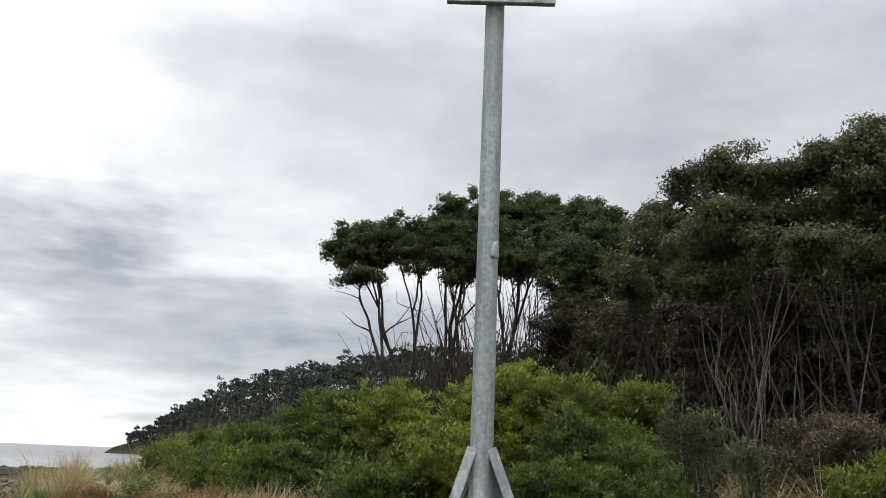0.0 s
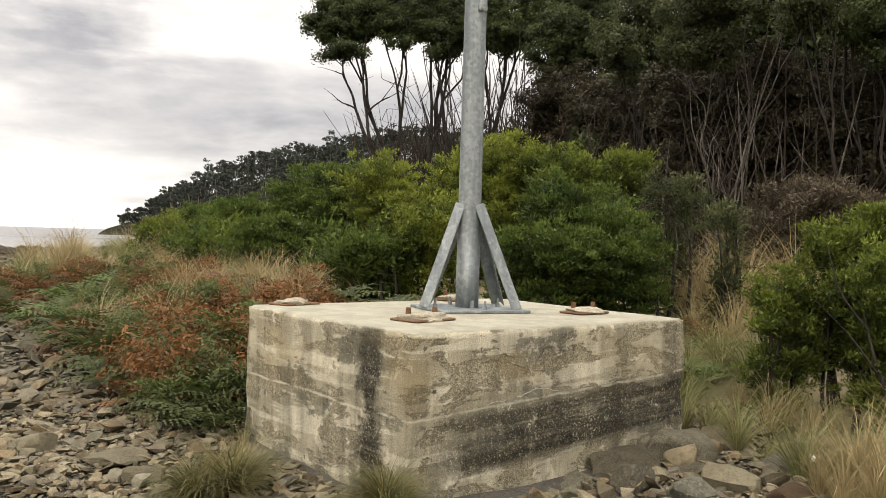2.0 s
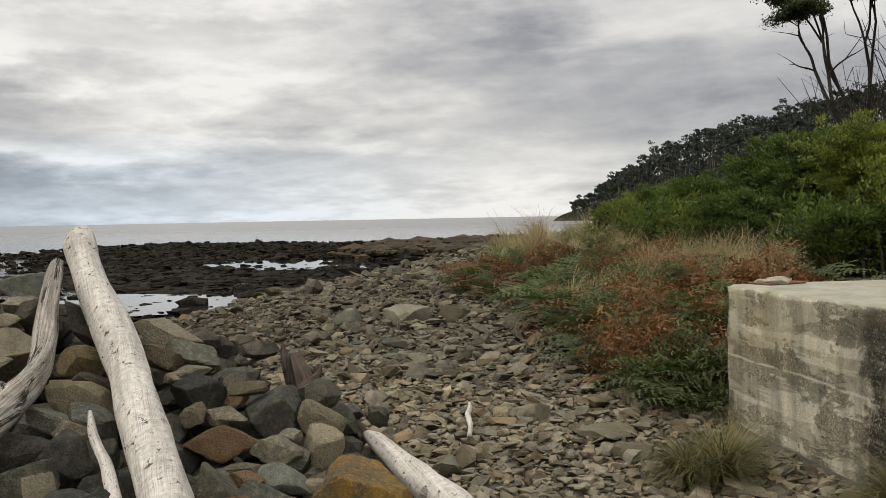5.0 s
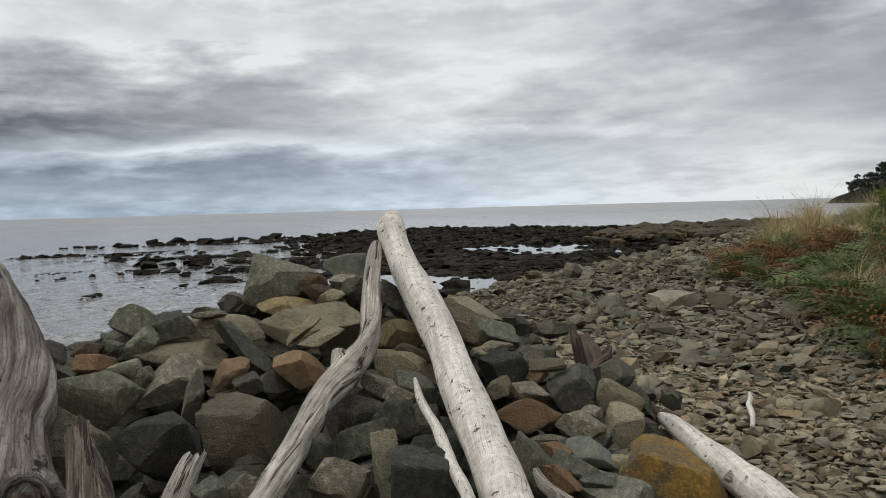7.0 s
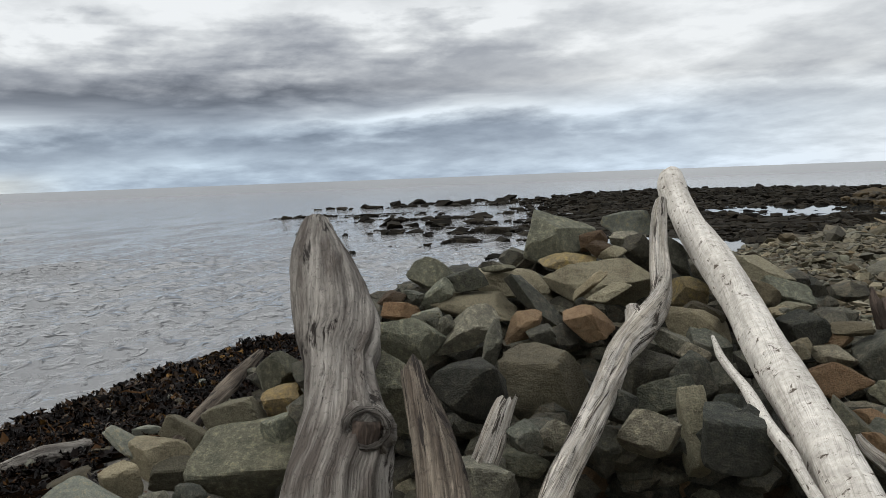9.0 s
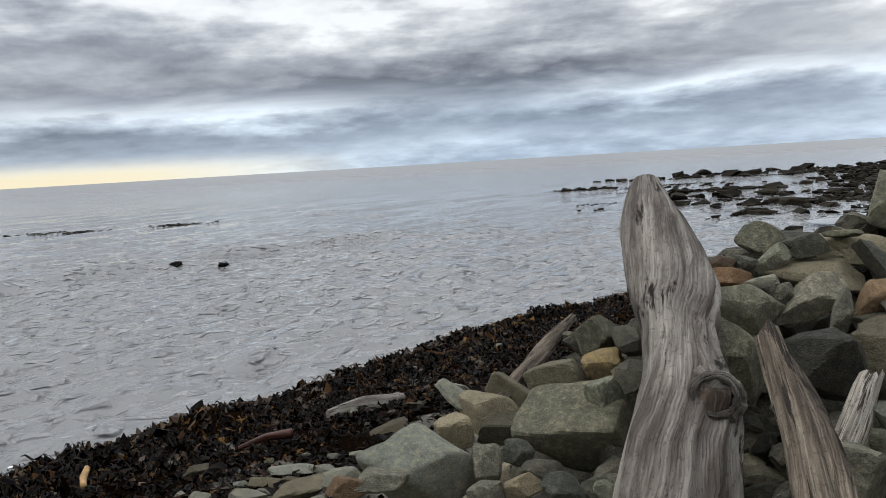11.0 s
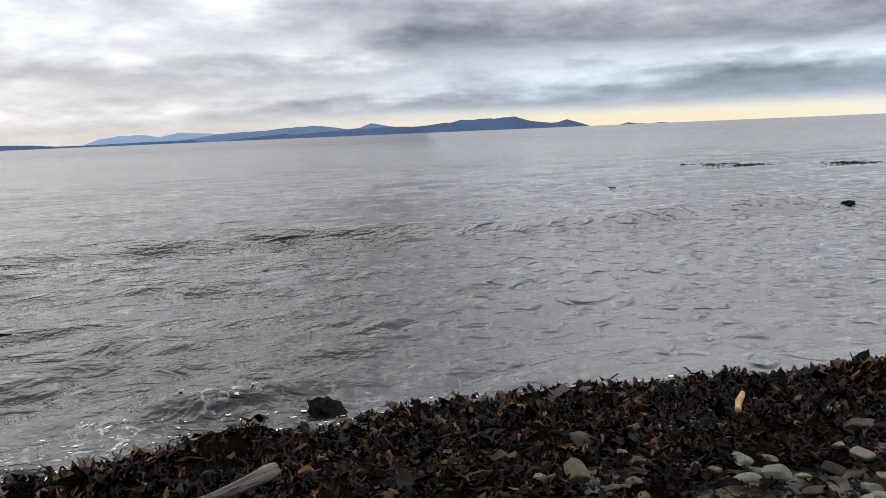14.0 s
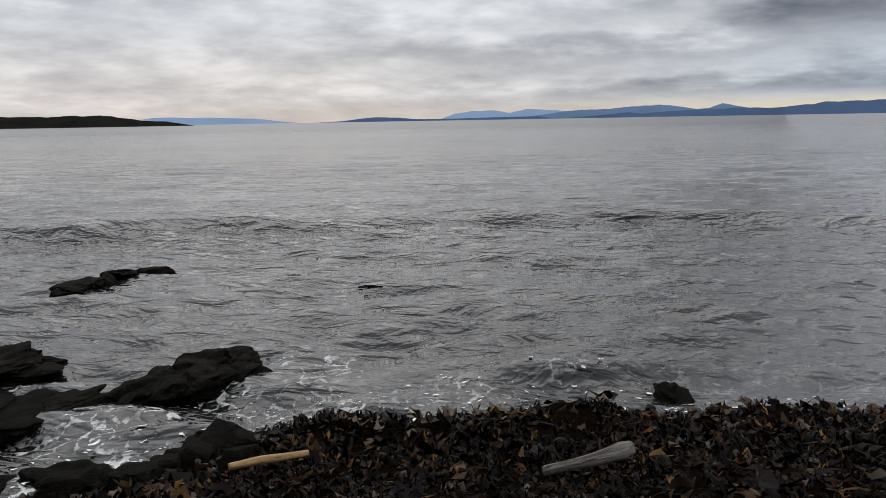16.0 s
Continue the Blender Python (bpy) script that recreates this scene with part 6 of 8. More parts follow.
def kelp_field(name, label, n, seed, length, width, d0, d1, curl=1.0, lift=0.03, mat=None):
    r = np.random.default_rng(seed)
    t = r.random(n) * 0.999
    line = SHORE[1:13]
    seg = np.linalg.norm(np.diff(line, axis=0), axis=1)
    cum = np.concatenate([[0], np.cumsum(seg)])
    s = t * cum[-1]
    x, y = np.interp(s, cum, line[:, 0]), np.interp(s, cum, line[:, 1])
    nrm = np.array([0.66, 0.75])
    d = d0 + (d1 - d0) * r.random(n) ** 0.9 + 0.25 * np.sin(s * 1.3) + 0.15 * np.sin(s * 3.1)
    x, y = x + nrm[0] * d + r.normal(size=n) * 0.2, y + nrm[1] * d + r.normal(size=n) * 0.2
    L, W = length * r.lognormal(0, 0.45, n), width * r.lognormal(0, 0.4, n)
    turn, K = r.uniform(0, 6.28, n), 6
    u = np.linspace(0, 1, K)
    bend = r.normal(size=n) * 2.2 * curl
    ang = turn[:, None] + bend[:, None] * u[None]
    sx = np.cumsum(np.cos(ang), 1) / K * L[:, None]
    sy = np.cumsum(np.sin(ang), 1) / K * L[:, None]
    base = land(x, y) + lift + 0.85 * kelp_heap(x, y)[1]
    hump = (0.050 * r.random(n) * np.clip(1.3 - d / 3.5, 0.3, 1))[:, None] * np.sin(u * np.pi * r.uniform(0.7, 2.4, n)[:, None] + r.uniform(0, 2, n)[:, None]) * 1.6
    cx, cy, cz = x[:, None] + sx, y[:, None] + sy, base[:, None] + np.abs(hump) + 0.012
    ww = W[:, None] * (np.sin(np.pi * (0.08 + 0.84 * u))[None]) * (1 + 0.3 * np.sin(9 * u[None] + turn[:, None]))
    roll = r.normal(size=n)[:, None] * 0.45 + np.sin(u * 9 + turn[:, None]) * 0.7
    ox, oy = -np.sin(ang) * np.cos(roll) * ww, np.cos(ang) * np.cos(roll) * ww
    oz = np.sin(roll) * ww
    a = np.stack([cx - ox, cy - oy, cz - oz], -1)
    b = np.stack([cx + ox, cy + oy, cz + oz], -1)
    V = np.stack([a, b], 2).reshape(-1, 3)
    o = np.arange(n)[:, None] * (2 * K) + 2 * np.arange(K - 1)[None]
    F = np.stack([o, o + 1, o + 3, o + 2], -1).reshape(-1, 4)
    thing(name, mesh_from(name, V, F, mat or KELP, True), label, "seaweed", kind="stuff")


kx, ky = np.arange(-14, 7.5, 0.10), np.arange(-9, 8, 0.10)
mv, mf = sheet(kx, ky, lambda x, y: land(x, y) + 0.022 + 0.028 * lumps(np.stack([x, y, x * 0], 1), 5.0, 90, 4))
md, mound = kelp_heap(mv[:, 0], mv[:, 1])
mv[:, 2] += mound
mf = mf[((md[mf] > -0.05) & (md[mf] < 3.1)).all(1)]
thing("kelp_mat", mesh_from("kelp_mat", mv, mf, KELP_MAT, True), "dark rotting kelp lying thick on the shore", "seaweed", kind="stuff")
kelp_field("kelp_bank", "thick bank of dark wet kelp along the water", 30000, 91, 0.125, 0.013, 0.18, 3.4, 1.8, 0.015)
kelp_field("kelp_blades", "broad brown kelp blades heaped at the edge of the water", 3000, 93, 0.15, 0.032, 0.12, 1.3, 1.5, 0.012)
kelp_field("golden_kelp", "golden-brown kelp blades at the very edge of the water", 1700, 96, 0.13, 0.029, 0.05, 0.85, 1.4, 0.018, KELP_GOLD)
kelp_field("brown_kelp", "scattered red-brown kelp blades among black kelp", 1100, 94, 0.10, 0.020, 0.5, 2.6, 1.6, 0.018, KELP_GOLD)
kelp_field("kelp_scraps", "small scraps of dark seaweed", 5000, 95, 0.10, 0.009, 0.4, 3.9)
px2, py2 = beach_spots(1500, -8.5, -2.5, -2.6, 2.0, 1.2, 3.9, 97)
r2 = np.random.default_rng(98)
sz2 = np.clip(r2.lognormal(math.log(0.075), 0.5, len(px2)), 0.04, 0.28)
kk = r2.random(len(px2)) < np.clip((offset_from(SHORE, px2, py2) - 1.2) / 2.0, 0.05, 1) * 0.5
pebble_meshes = [mesh_from("shore_stone", *rock_shape(3, 830 + j, (1, 0.72, 0.5), 6, 24, 0.03), ROCK["pale" if j % 3 else "tan"], 26) for j in range(8)]
# stones that lie bare in the kelp: place, width and height of each
for i, (x, y, w, h) in enumerate((
        (-5.55, -0.81, 0.16, 0.09), (-6.03, -0.97, 0.07, 0.06), (-5.05, -0.87, 0.06, 0.05), (-4.72, -1.13, 0.09, 0.04), (-4.51, -1.16, 0.06, 0.04),
        (-4.38, -1.18, 0.12, 0.05), (-4.65, -0.86, 0.10, 0.07), (-4.54, -0.97, 0.07, 0.03), (-4.30, -0.91, 0.10, 0.06), (-4.47, -0.69, 0.10, 0.05),
        (-4.26, -0.73, 0.12, 0.04), (-4.63, -0.65, 0.09, 0.05), (-4.33, -0.63, 0.14, 0.06), (-5.03, -0.55, 0.09, 0.06), (-5.00, -0.43, 0.17, 0.07),
        (-4.84, -0.44, 0.07, 0.05), (-5.00, -0.29, 0.12, 0.05), (-5.21, -0.27, 0.26, 0.06), (-5.15, -0.12, 0.16, 0.05), (-4.97, -0.13, 0.16, 0.05),
        (-5.31, -0.03, 0.07, 0.05), (-5.26, 0.11, 0.11, 0.05), (-5.46, -0.39, 0.06, 0.05), (-5.46, -0.17, 0.06, 0.03), (-4.63, -0.28, 0.28, 0.14),
        (-4.43, -0.23, 0.15, 0.08), (-4.42, -0.49, 0.12, 0.07), (-4.32, -0.36, 0.12, 0.06), (-4.29, -0.25, 0.14, 0.05), (-4.55, -0.05, 0.23, 0.21),
        (-5.63, 0.35, 0.27, 0.07), (-6.39, 0.98, 0.22, 0.11), (-6.19, 0.64, 0.17, 0.04), (-5.24, 0.33, 0.14, 0.06))):
    side_on = math.degrees(math.atan2(-(x + 0.6), y + 0.5))
    thing("shore_stone", pebble_meshes[i % 8], "pale worn stone lying in dark kelp", "stone", "stones in the kelp", at=pose(x, y, land1(x, y) + 0.35 * h + 0.03, r2.normal() * 6, r2.normal() * 10, side_on + r2.normal() * 12) @ Matrix.Diagonal((w * 1.05, w * 1.0, 1.6 * h, 1)))
for i in np.nonzero(kk)[0][:34]:
    thing("shore_stone", pebble_meshes[i % 8], "pale rounded stone lying in kelp", "stone", "stones in the kelp", at=pose(px2[i], py2[i], land1(px2[i], py2[i]) + sz2[i] * 0.3 + 0.03, r2.normal() * 12, r2.normal() * 12, r2.uniform(0, 360)) @ Matrix.Scale(float(sz2[i]) * 1.3, 4))


# foam along the water's edge
def foam(n, seed):
    r = np.random.default_rng(seed)
    line = SHORE[2:12]
    seg = np.linalg.norm(np.diff(line, axis=0), axis=1)
    cum = np.concatenate([[0], np.cumsum(seg)])
    s = cum[-1] * r.random(n) ** 1.5
    x, y = np.interp(s, cum, line[:, 0]), np.interp(s, cum, line[:, 1])
    d = -np.abs(r.normal(size=n)) * 0.40 * np.where(s < 6, 1.5, 0.4)
    x, y = x + 0.66 * d + r.normal(size=n) * 0.08, y + 0.75 * d + r.normal(size=n) * 0.08
    size = r.lognormal(math.log(0.0055), 0.6, n)
    a = np.linspace(0, 6.283, 7, endpoint=False)
    rad = size[:, None] * r.uniform(0.4, 1.3, (n, 7))
    turn = r.normal(size=n) * 0.5 + 2.4
    ex, ey = np.cos(a)[None] * rad * 2.4, np.sin(a)[None] * rad
    vx = x[:, None] + ex * np.cos(turn)[:, None] - ey * np.sin(turn)[:, None]
    vy = y[:, None] + ex * np.sin(turn)[:, None] + ey * np.cos(turn)[:, None]
    vz = np.maximum(sea(vx.ravel(), vy.ravel()).reshape(vx.shape), SEA) + 0.012
    thing("sea_foam", mesh_from("sea_foam", np.stack([vx, vy, vz], -1).reshape(-1, 3), np.arange(n * 7).reshape(-1, 7), FOAM), "white flecks of foam where waves meet the kelp", "foam", kind="stuff")


foam(1500, 99)

driftwood("driftwood_log", "short weathered driftwood log lying on dark kelp", DRIFT_GREY, [[(-3.20, -3.32, -0.29, 0.024), (-3.36, -3.27, -0.28, 0.027), (-3.50, -3.235, -0.27, 0.030), (-3.60, -3.21, -0.265, 0.037), (-3.66, -3.195, -0.26, 0.030)]], 16, 0.16)
driftwood("driftwood_stick", "tan stick lying across dark kelp", DRIFT_HONEY, [[(-5.94, -1.47, -0.36, 0.016), (-5.72, -1.45, -0.34, 0.020), (-5.52, -1.42, -0.33, 0.017)]], 10, 0.1)
driftwood("driftwood_stick", "smooth brown stick lying on wet kelp", DRIFT_HONEY, [[(-2.18, -4.44, -0.345, 0.018), (-2.34, -4.40, -0.34, 0.022), (-2.56, -4.34, -0.345, 0.018)]], 10, 0.1)
driftwood("kelp_stalk", "thick red-brown kelp stalk lying on the kelp bank", KELP_STALK, [[(-5.86, -0.58, -0.34, 0.012), (-5.87, -0.40, -0.29, 0.024), (-5.84, -0.23, -0.28, 0.030)]], 12, 0.12)
driftwood("driftwood_log", "grey split driftwood chunk half sunk in kelp", DRIFT_GREY, [[(-6.30, 0.05, -0.34, 0.05), (-6.40, 0.30, -0.32, 0.075), (-6.50, 0.60, -0.34, 0.06)]], 14, 0.16)

# ---------------------------------------------------------------- plants
def leaf_cloud(lobes, per, size, seed, clump=0.22, inner=0.35, shape=0.45, drop=-0.35, bumpy=0.16, radial=0.0):
    """Leaves of a crown. lobes: (x, y, z, rx, rz); per: leaves to a square metre of lobe."""
    r = np.random.default_rng(seed)
    C, A, Y = [], [], []
    split = []
    for x, y, z, rx, rz in lobes:
        for _ in range(5):
            o = np.clip(r.normal(size=3), -1.2, 1.2) * [0.42 * rx, 0.42 * rx, 0.40 * rz]
            q = r.uniform(0.50, 0.68)
            split.append((x + o[0], y + o[1], z + o[2], rx * q, rz * q * 1.1))
    lobes = split
    for i, (x, y, z, rx, rz) in enumerate(lobes):
        ry = rx * 0.9
        area = 12.6 * ((rx * ry) ** 1.6 / 3 + (rx * rz) ** 1.6 / 3 + (ry * rz) ** 1.6 / 3) ** (1 / 1.6)
        n = max(5, int(area / (clump * clump * 2.3)))
        d = r.normal(size=(n, 3))
        d /= np.linalg.norm(d, axis=1, keepdims=True)
        d = d[d[:, 2] > drop - 0.5 * r.random(len(d))]
        deep = r.random(len(d)) < inner
        rad = (1 + bumpy * lumps(d * 1.0, 3.0, seed + i, 3)) * np.where(deep, r.uniform(0.35, 0.82, len(d)), r.uniform(0.84, 1.10, len(d)))
        c = d * rad[:, None] * [rx, ry, rz] + [x, y, z]
        k = max(4, int(per * clump * clump * 3))
        off = np.clip(r.normal(size=(len(c), k, 3)), -2.2, 2.2)
        off *= clump * r.uniform(0.22, 0.62, (len(c), 1, 3))
        off[..., 2] *= 0.62
        lead = off + d[:, None, :] * clump * 0.35 + [0, 0, clump * 0.3]
        C.append((c[:, None, :] + off).reshape(-1, 3))
        A.append(lead.reshape(-1, 3))
        # light put into the colour: upper leaves of a clump lighter, inner ones darker
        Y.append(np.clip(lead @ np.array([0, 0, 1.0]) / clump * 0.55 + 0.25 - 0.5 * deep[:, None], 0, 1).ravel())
    c, a = np.vstack(C), np.vstack(A)
    n = len(c)
    out = a / (np.linalg.norm(a, axis=1, keepdims=True) + 1e-6) + r.normal(size=(n, 3)) * 0.45
    a = np.cross(out, r.normal(size=(n, 3)))
    a /= np.linalg.norm(a, axis=1, keepdims=True) + 1e-6
    if radial:
        a = a * (1 - radial) + out / (np.linalg.norm(out, axis=1, keepdims=True) + 1e-6) * radial + [0, 0, 0.25]
        a /= np.linalg.norm(a, axis=1, keepdims=True) + 1e-6
    b = np.cross(r.normal(size=(n, 3)) + out, a)
    b /= np.linalg.norm(b, axis=1, keepdims=True) + 1e-6
    s = size * r.lognormal(0, 0.25, n)[:, None]
    V = np.stack([c - a * s + b * s * shape, c + a * s, c - a * s - b * s * shape], 1).reshape(-1, 3)
    return V, np.arange(n * 3).reshape(-1, 3), np.repeat(np.concatenate(Y), 3)


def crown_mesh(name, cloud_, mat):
    V, F, top_light = cloud_
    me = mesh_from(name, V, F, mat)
    at = me.attributes.new("top_light", "FLOAT", "POINT")
    at.data.foreach_set("value", top_light.astype(np.float32))
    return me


def limbs(base, lobes, stems, seed, r0, mat_sides=6, spread=0.35, twigs=5):
    """Stems from base that fork towards the lobes."""
    r = np.random.default_rng(seed)
    out = []
    lob_ = [np.array(l) for l in lobes]
    for k in range(stems):
        tgt = lob_[k % len(lob_)]
        b = np.array(base, float) + np.append(r.normal(size=2) * spread, 0)
        t = tgt[:3] + r.normal(size=3) * tgt[[3, 3, 4]] * 0.35
        h = np.linspace(0, 1, 7)
        sway = r.normal(size=2) * 0.07 * np.linalg.norm(t - b)
        bow = np.sin(h * math.pi)[:, None] * np.append(sway, 0) + r.normal(size=(7, 3)) * 0.02 * np.linalg.norm(t - b)
        p = b + (t - b) * np.stack([h**1.35, h**1.35, h], 1) + bow
        p[0] = b
        out.append(tube(p, r0 * (1 - 0.78 * h) * r.uniform(0.6, 1.1), mat_sides, 0.05, seed + k, 0, False))
        for _ in range(twigs):
            i = r.integers(2, 6)
            q = lob_[r.integers(0, len(lob_))]
            e = q[:3] + r.normal(size=3) * q[[3, 3, 4]] * 0.55
            if np.linalg.norm(e - p[i]) > np.linalg.norm(t - b) * 0.75:
                e = p[i] + (e - p[i]) * 0.5
            mid_ = (p[i] + e) / 2 + r.normal(size=3) * 0.08 * np.linalg.norm(e - p[i])
            out.append(tube([p[i], mid_, e], [r0 * 0.38, r0 * 0.24, r0 * 0.08], 5, 0, 0, 0, False))
    return join(out)


def forked(base, lobes, seed, r0, per_lobe=7, trunks=2, spread=0.5, bare=(), stem=0.0):
    """Trunks that fork again and again until their twigs reach all through the crown."""
    r = np.random.default_rng(seed)
    pts = [np.array(l[:3]) + np.clip(r.normal(size=3), -1.4, 1.4) * np.array([l[3], l[3], l[4]]) * 0.55 for l in lobes for _ in range(per_lobe)]
    pts = np.array(pts + [np.array(q, float) for q in bare])
    out = []

    def split(q, k):
        c = q[r.choice(len(q), k, replace=False)]
        for _ in range(5):
            w = np.argmin(((q[:, None] - c[None]) ** 2).sum(2), 1)
            c = np.array([q[w == i].mean(0) if (w == i).any() else c[i] for i in range(k)])
        return [q[w == i] for i in range(k) if (w == i).any()]

    def grow(p, way_, q, rad, depth):
        if len(q) == 1 or depth > 7:
            e = q[0]
            m_ = (p + e) / 2 + way_ * 0.06 * np.linalg.norm(e - p) + r.normal(size=3) * 0.04 * np.linalg.norm(e - p)
            out.append(tube([p, m_, e], [rad, rad * 0.65, rad * 0.3], 5, 0, 0, 0, False))
            return
        c = q.mean(0)
        L = np.linalg.norm(c - p)
        e = p + (c - p) * (r.uniform(0.36, 0.52) if depth else r.uniform(0.28, 0.40)) + r.normal(size=3) * 0.03 * L
        m_ = (p + e) / 2 + way_ * 0.03 * L + r.normal(size=3) * 0.02 * L
        out.append(tube([p, m_, e], [rad, rad * 0.92, rad * 0.82], 7, 0, 0, 0, False))
        w_ = (e - m_) / (np.linalg.norm(e - m_) + 1e-6)
        for s_ in split(q, 2):
            grow(e, w_, s_, max(0.012, rad * 0.84 * (len(s_) / len(q)) ** 0.33), depth + 1)

    for g in split(pts, trunks):
        b = np.array(base, float) + np.append(r.normal(size=2) * spread, 0)
        rad = r0 * r.uniform(0.8, 1.15)
        if stem:
            e = b + np.array([r.normal() * 0.15, r.normal() * 0.15, stem * r.uniform(0.85, 1.15)])
            out.append(tube([b, (b + e) / 2 + r.normal(size=3) * [0.06, 0.06, 0], e], [rad * 1.25, rad * 1.1, rad], 8, 0, 0, 0, False))
            b = e
        grow(b, np.array([0, 0, 1.0]), g, rad, 0)
    return join(out)


def tree(label, base, lobes, mat, seed, stems=4, r0=0.10, wood=None, per=170, size=0.11, clump=0.32, twigs=5, spread=0.5, inner=0.35, drop=-0.35, fork=0, bare=(), stem=0.0, raise_=0.0):
    g = bpy.data.objects.new("tree", None)
    scene.collection.objects.link(g)
    tagged(g, label, "tree", "trees behind the beach")
    clump = clump * 2.1 if clump < 0.25 else clump
    lobes = [(x, y, z + raise_ - 0.2 * clump, rx - 0.25 * clump, max(0.2, rz - 0.2 * clump)) for x, y, z, rx, rz in lobes]
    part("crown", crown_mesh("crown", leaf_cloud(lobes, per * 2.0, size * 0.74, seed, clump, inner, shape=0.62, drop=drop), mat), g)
    foot = (*base, land1(*base) - 0.1)
    v, fc, uv = forked(foot, lobes, seed + 1, r0, 12, fork, spread, bare, stem) if fork else limbs(foot, lobes, stems, seed + 1, r0, 6, spread, twigs)
    part("trunk", mesh_from("trunk", v, fc, wood or TRUNK_DARK, True, uv), g)
    return g


def shrub(label, lobe, mat, seed, per=900, size=0.045, clump=0.13, name="shrub", wood=None, to_ground=True, inner=0.35, shape=0.42):
    x, y, z, rx, rz = lobe
    z0 = land1(x, y)
    if to_ground:
        top = z + rz
        lobes = [(x, y, z, rx, rz), (x, y + 0.1, (z0 + top) * 0.42 + 0.1, rx * 0.95, max(0.3, (top - z0) * 0.42))]
    else:
        lobes = [lobe]
    g = bpy.data.objects.new(name, None)
    scene.collection.objects.link(g)
    tagged(g, label, "bush", "bushes behind the beach")
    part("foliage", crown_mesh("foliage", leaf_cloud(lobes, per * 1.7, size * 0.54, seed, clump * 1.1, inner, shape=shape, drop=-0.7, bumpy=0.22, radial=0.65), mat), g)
    v, fc, uv = limbs((x, y, z0 - 0.05), [lobe], 3, seed + 1, 0.03, 5, 0.12, 2)
    part("stem", mesh_from("stem", v, fc, wood or TRUNK_DARK, True, uv), g)


# trees on the rise behind the shrubs
tree("flat-topped dark green coastal tree with bare forked limbs", (0.2, 37), [(-3.01, 36.85, 10.6, 1.38, 1.05), (-1.04, 36.95, 11.1, 1.52, 1.0), (-2.11, 35.91, 9.14, 1.09, 0.40), (0.48, 37.97, 11.3, 1.3, 1.3), (-2.2, 36.6, 11.0, 1.3, 0.8), (-0.2, 36.6, 10.7, 1.2, 0.8), (0.6, 36.3, 10.2, 1.0, 0.8), (-1.5, 36.4, 10.3, 1.0, 0.6)], LEAF_TREE, 201, 6, 0.115, per=250, size=0.066, clump=0.19, spread=0.35, drop=-0.5, fork=3, stem=2.3, bare=((-3.0, 36.8, 7.7), (-2.6, 36.8, 7.2), (-1.9, 36.6, 6.9), (-1.5, 36.8, 7.9), (-2.4, 36.5, 8.4), (-0.9, 36.4, 8.2), (-0.4, 36.9, 7.4), (-3.3, 36.9, 8.6), (0.3, 36.3, 8.6), (-1.2, 37.2, 9.0), (0.9, 36.6, 8.0)))
tree("dark green coastal tree with tangled bare limbs", (1.6, 37), [(2.28, 37.9, 12.0, 1.56, 1.3), (1.75, 35.93, 9.54, 0.97, 0.95), (3.28, 36.83, 10.33, 1.26, 1.4), (1.9, 36.6, 10.9, 1.3, 1.2), (2.4, 35.9, 9.6, 1.1, 0.9)], LEAF_TREE, 203, 5, 0.10, per=270, size=0.066, clump=0.19, spread=0.5, drop=-0.5, fork=3, stem=1.8, raise_=0.35)
tree("broad dark green coastal tree with forked limbs", (5.0, 37), [(4.24, 36.73, 11.92, 1.52, 1.2), (5.88, 37.52, 12.71, 1.57, 1.1), (7.45, 36.22, 11.9, 1.27, 1.14), (5.12, 35.61, 10.1, 1.71, 1.2), (4.3, 36.5, 10.4, 1.4, 1.2), (6.7, 36.5, 11.0, 1.4, 1.3), (4.8, 35.6, 9.6, 1.2, 0.9), (6.6, 35.4, 10.2, 1.3, 1.0), (3.4, 35.8, 9.9, 1.0, 1.0), (7.6, 34.5, 11.2, 1.2, 1.1), (7.9, 33.6, 9.8, 1.1, 1.1)], LEAF_TREE, 205, 6, 0.10, per=270, size=0.066, clump=0.19, spread=0.9, drop=-0.5, fork=4, stem=1.6, raise_=0.45)
tree("half-browned coastal tree leaning over scrub", (6.4, 32.5), [(6.22, 32.38, 9.23, 1.34, 1.2), (7.72, 33.09, 10.16, 0.93, 1.3), (6.9, 32.6, 8.6, 1.3, 1.3), (6.5, 33.2, 8.0, 1.0, 0.7), (7.2, 32.2, 8.9, 1.0, 1.0)], LEAF_TREE, 207, 5, 0.11, per=250, size=0.066, clump=0.19, spread=0.8, fork=3)
tree("olive-green coastal tree with dense crown", (6.2, 21.2), [(5.84, 21.19, 7.28, 0.9, 0.9), (5.43, 20.26, 6.02, 0.71, 0.78), (6.65, 20.95, 7.11, 0.9, 0.9), (6.54, 20.98, 8.02, 0.68, 0.54)], LEAF_OLIVE, 209, 5, 0.035, per=480, size=0.042, clump=0.16, spread=0.5, fork=3)
tree("large olive-green coastal tree with pale bare stems", (6.3, 16.9), [(6.34, 16.82, 7.55, 0.94, 0.75), (7.37, 16.95, 7.71, 0.84, 0.59), (6.44, 16.25, 6.35, 1.08, 0.78), (5.97, 16.96, 5.61, 0.97, 0.67), (7.62, 16.29, 6.6, 0.93, 0.74)], LEAF_OLIVE, 211, 5, 0.024, TRUNK_PALE, 500, 0.040, 0.15, 4, 0.45, fork=4)
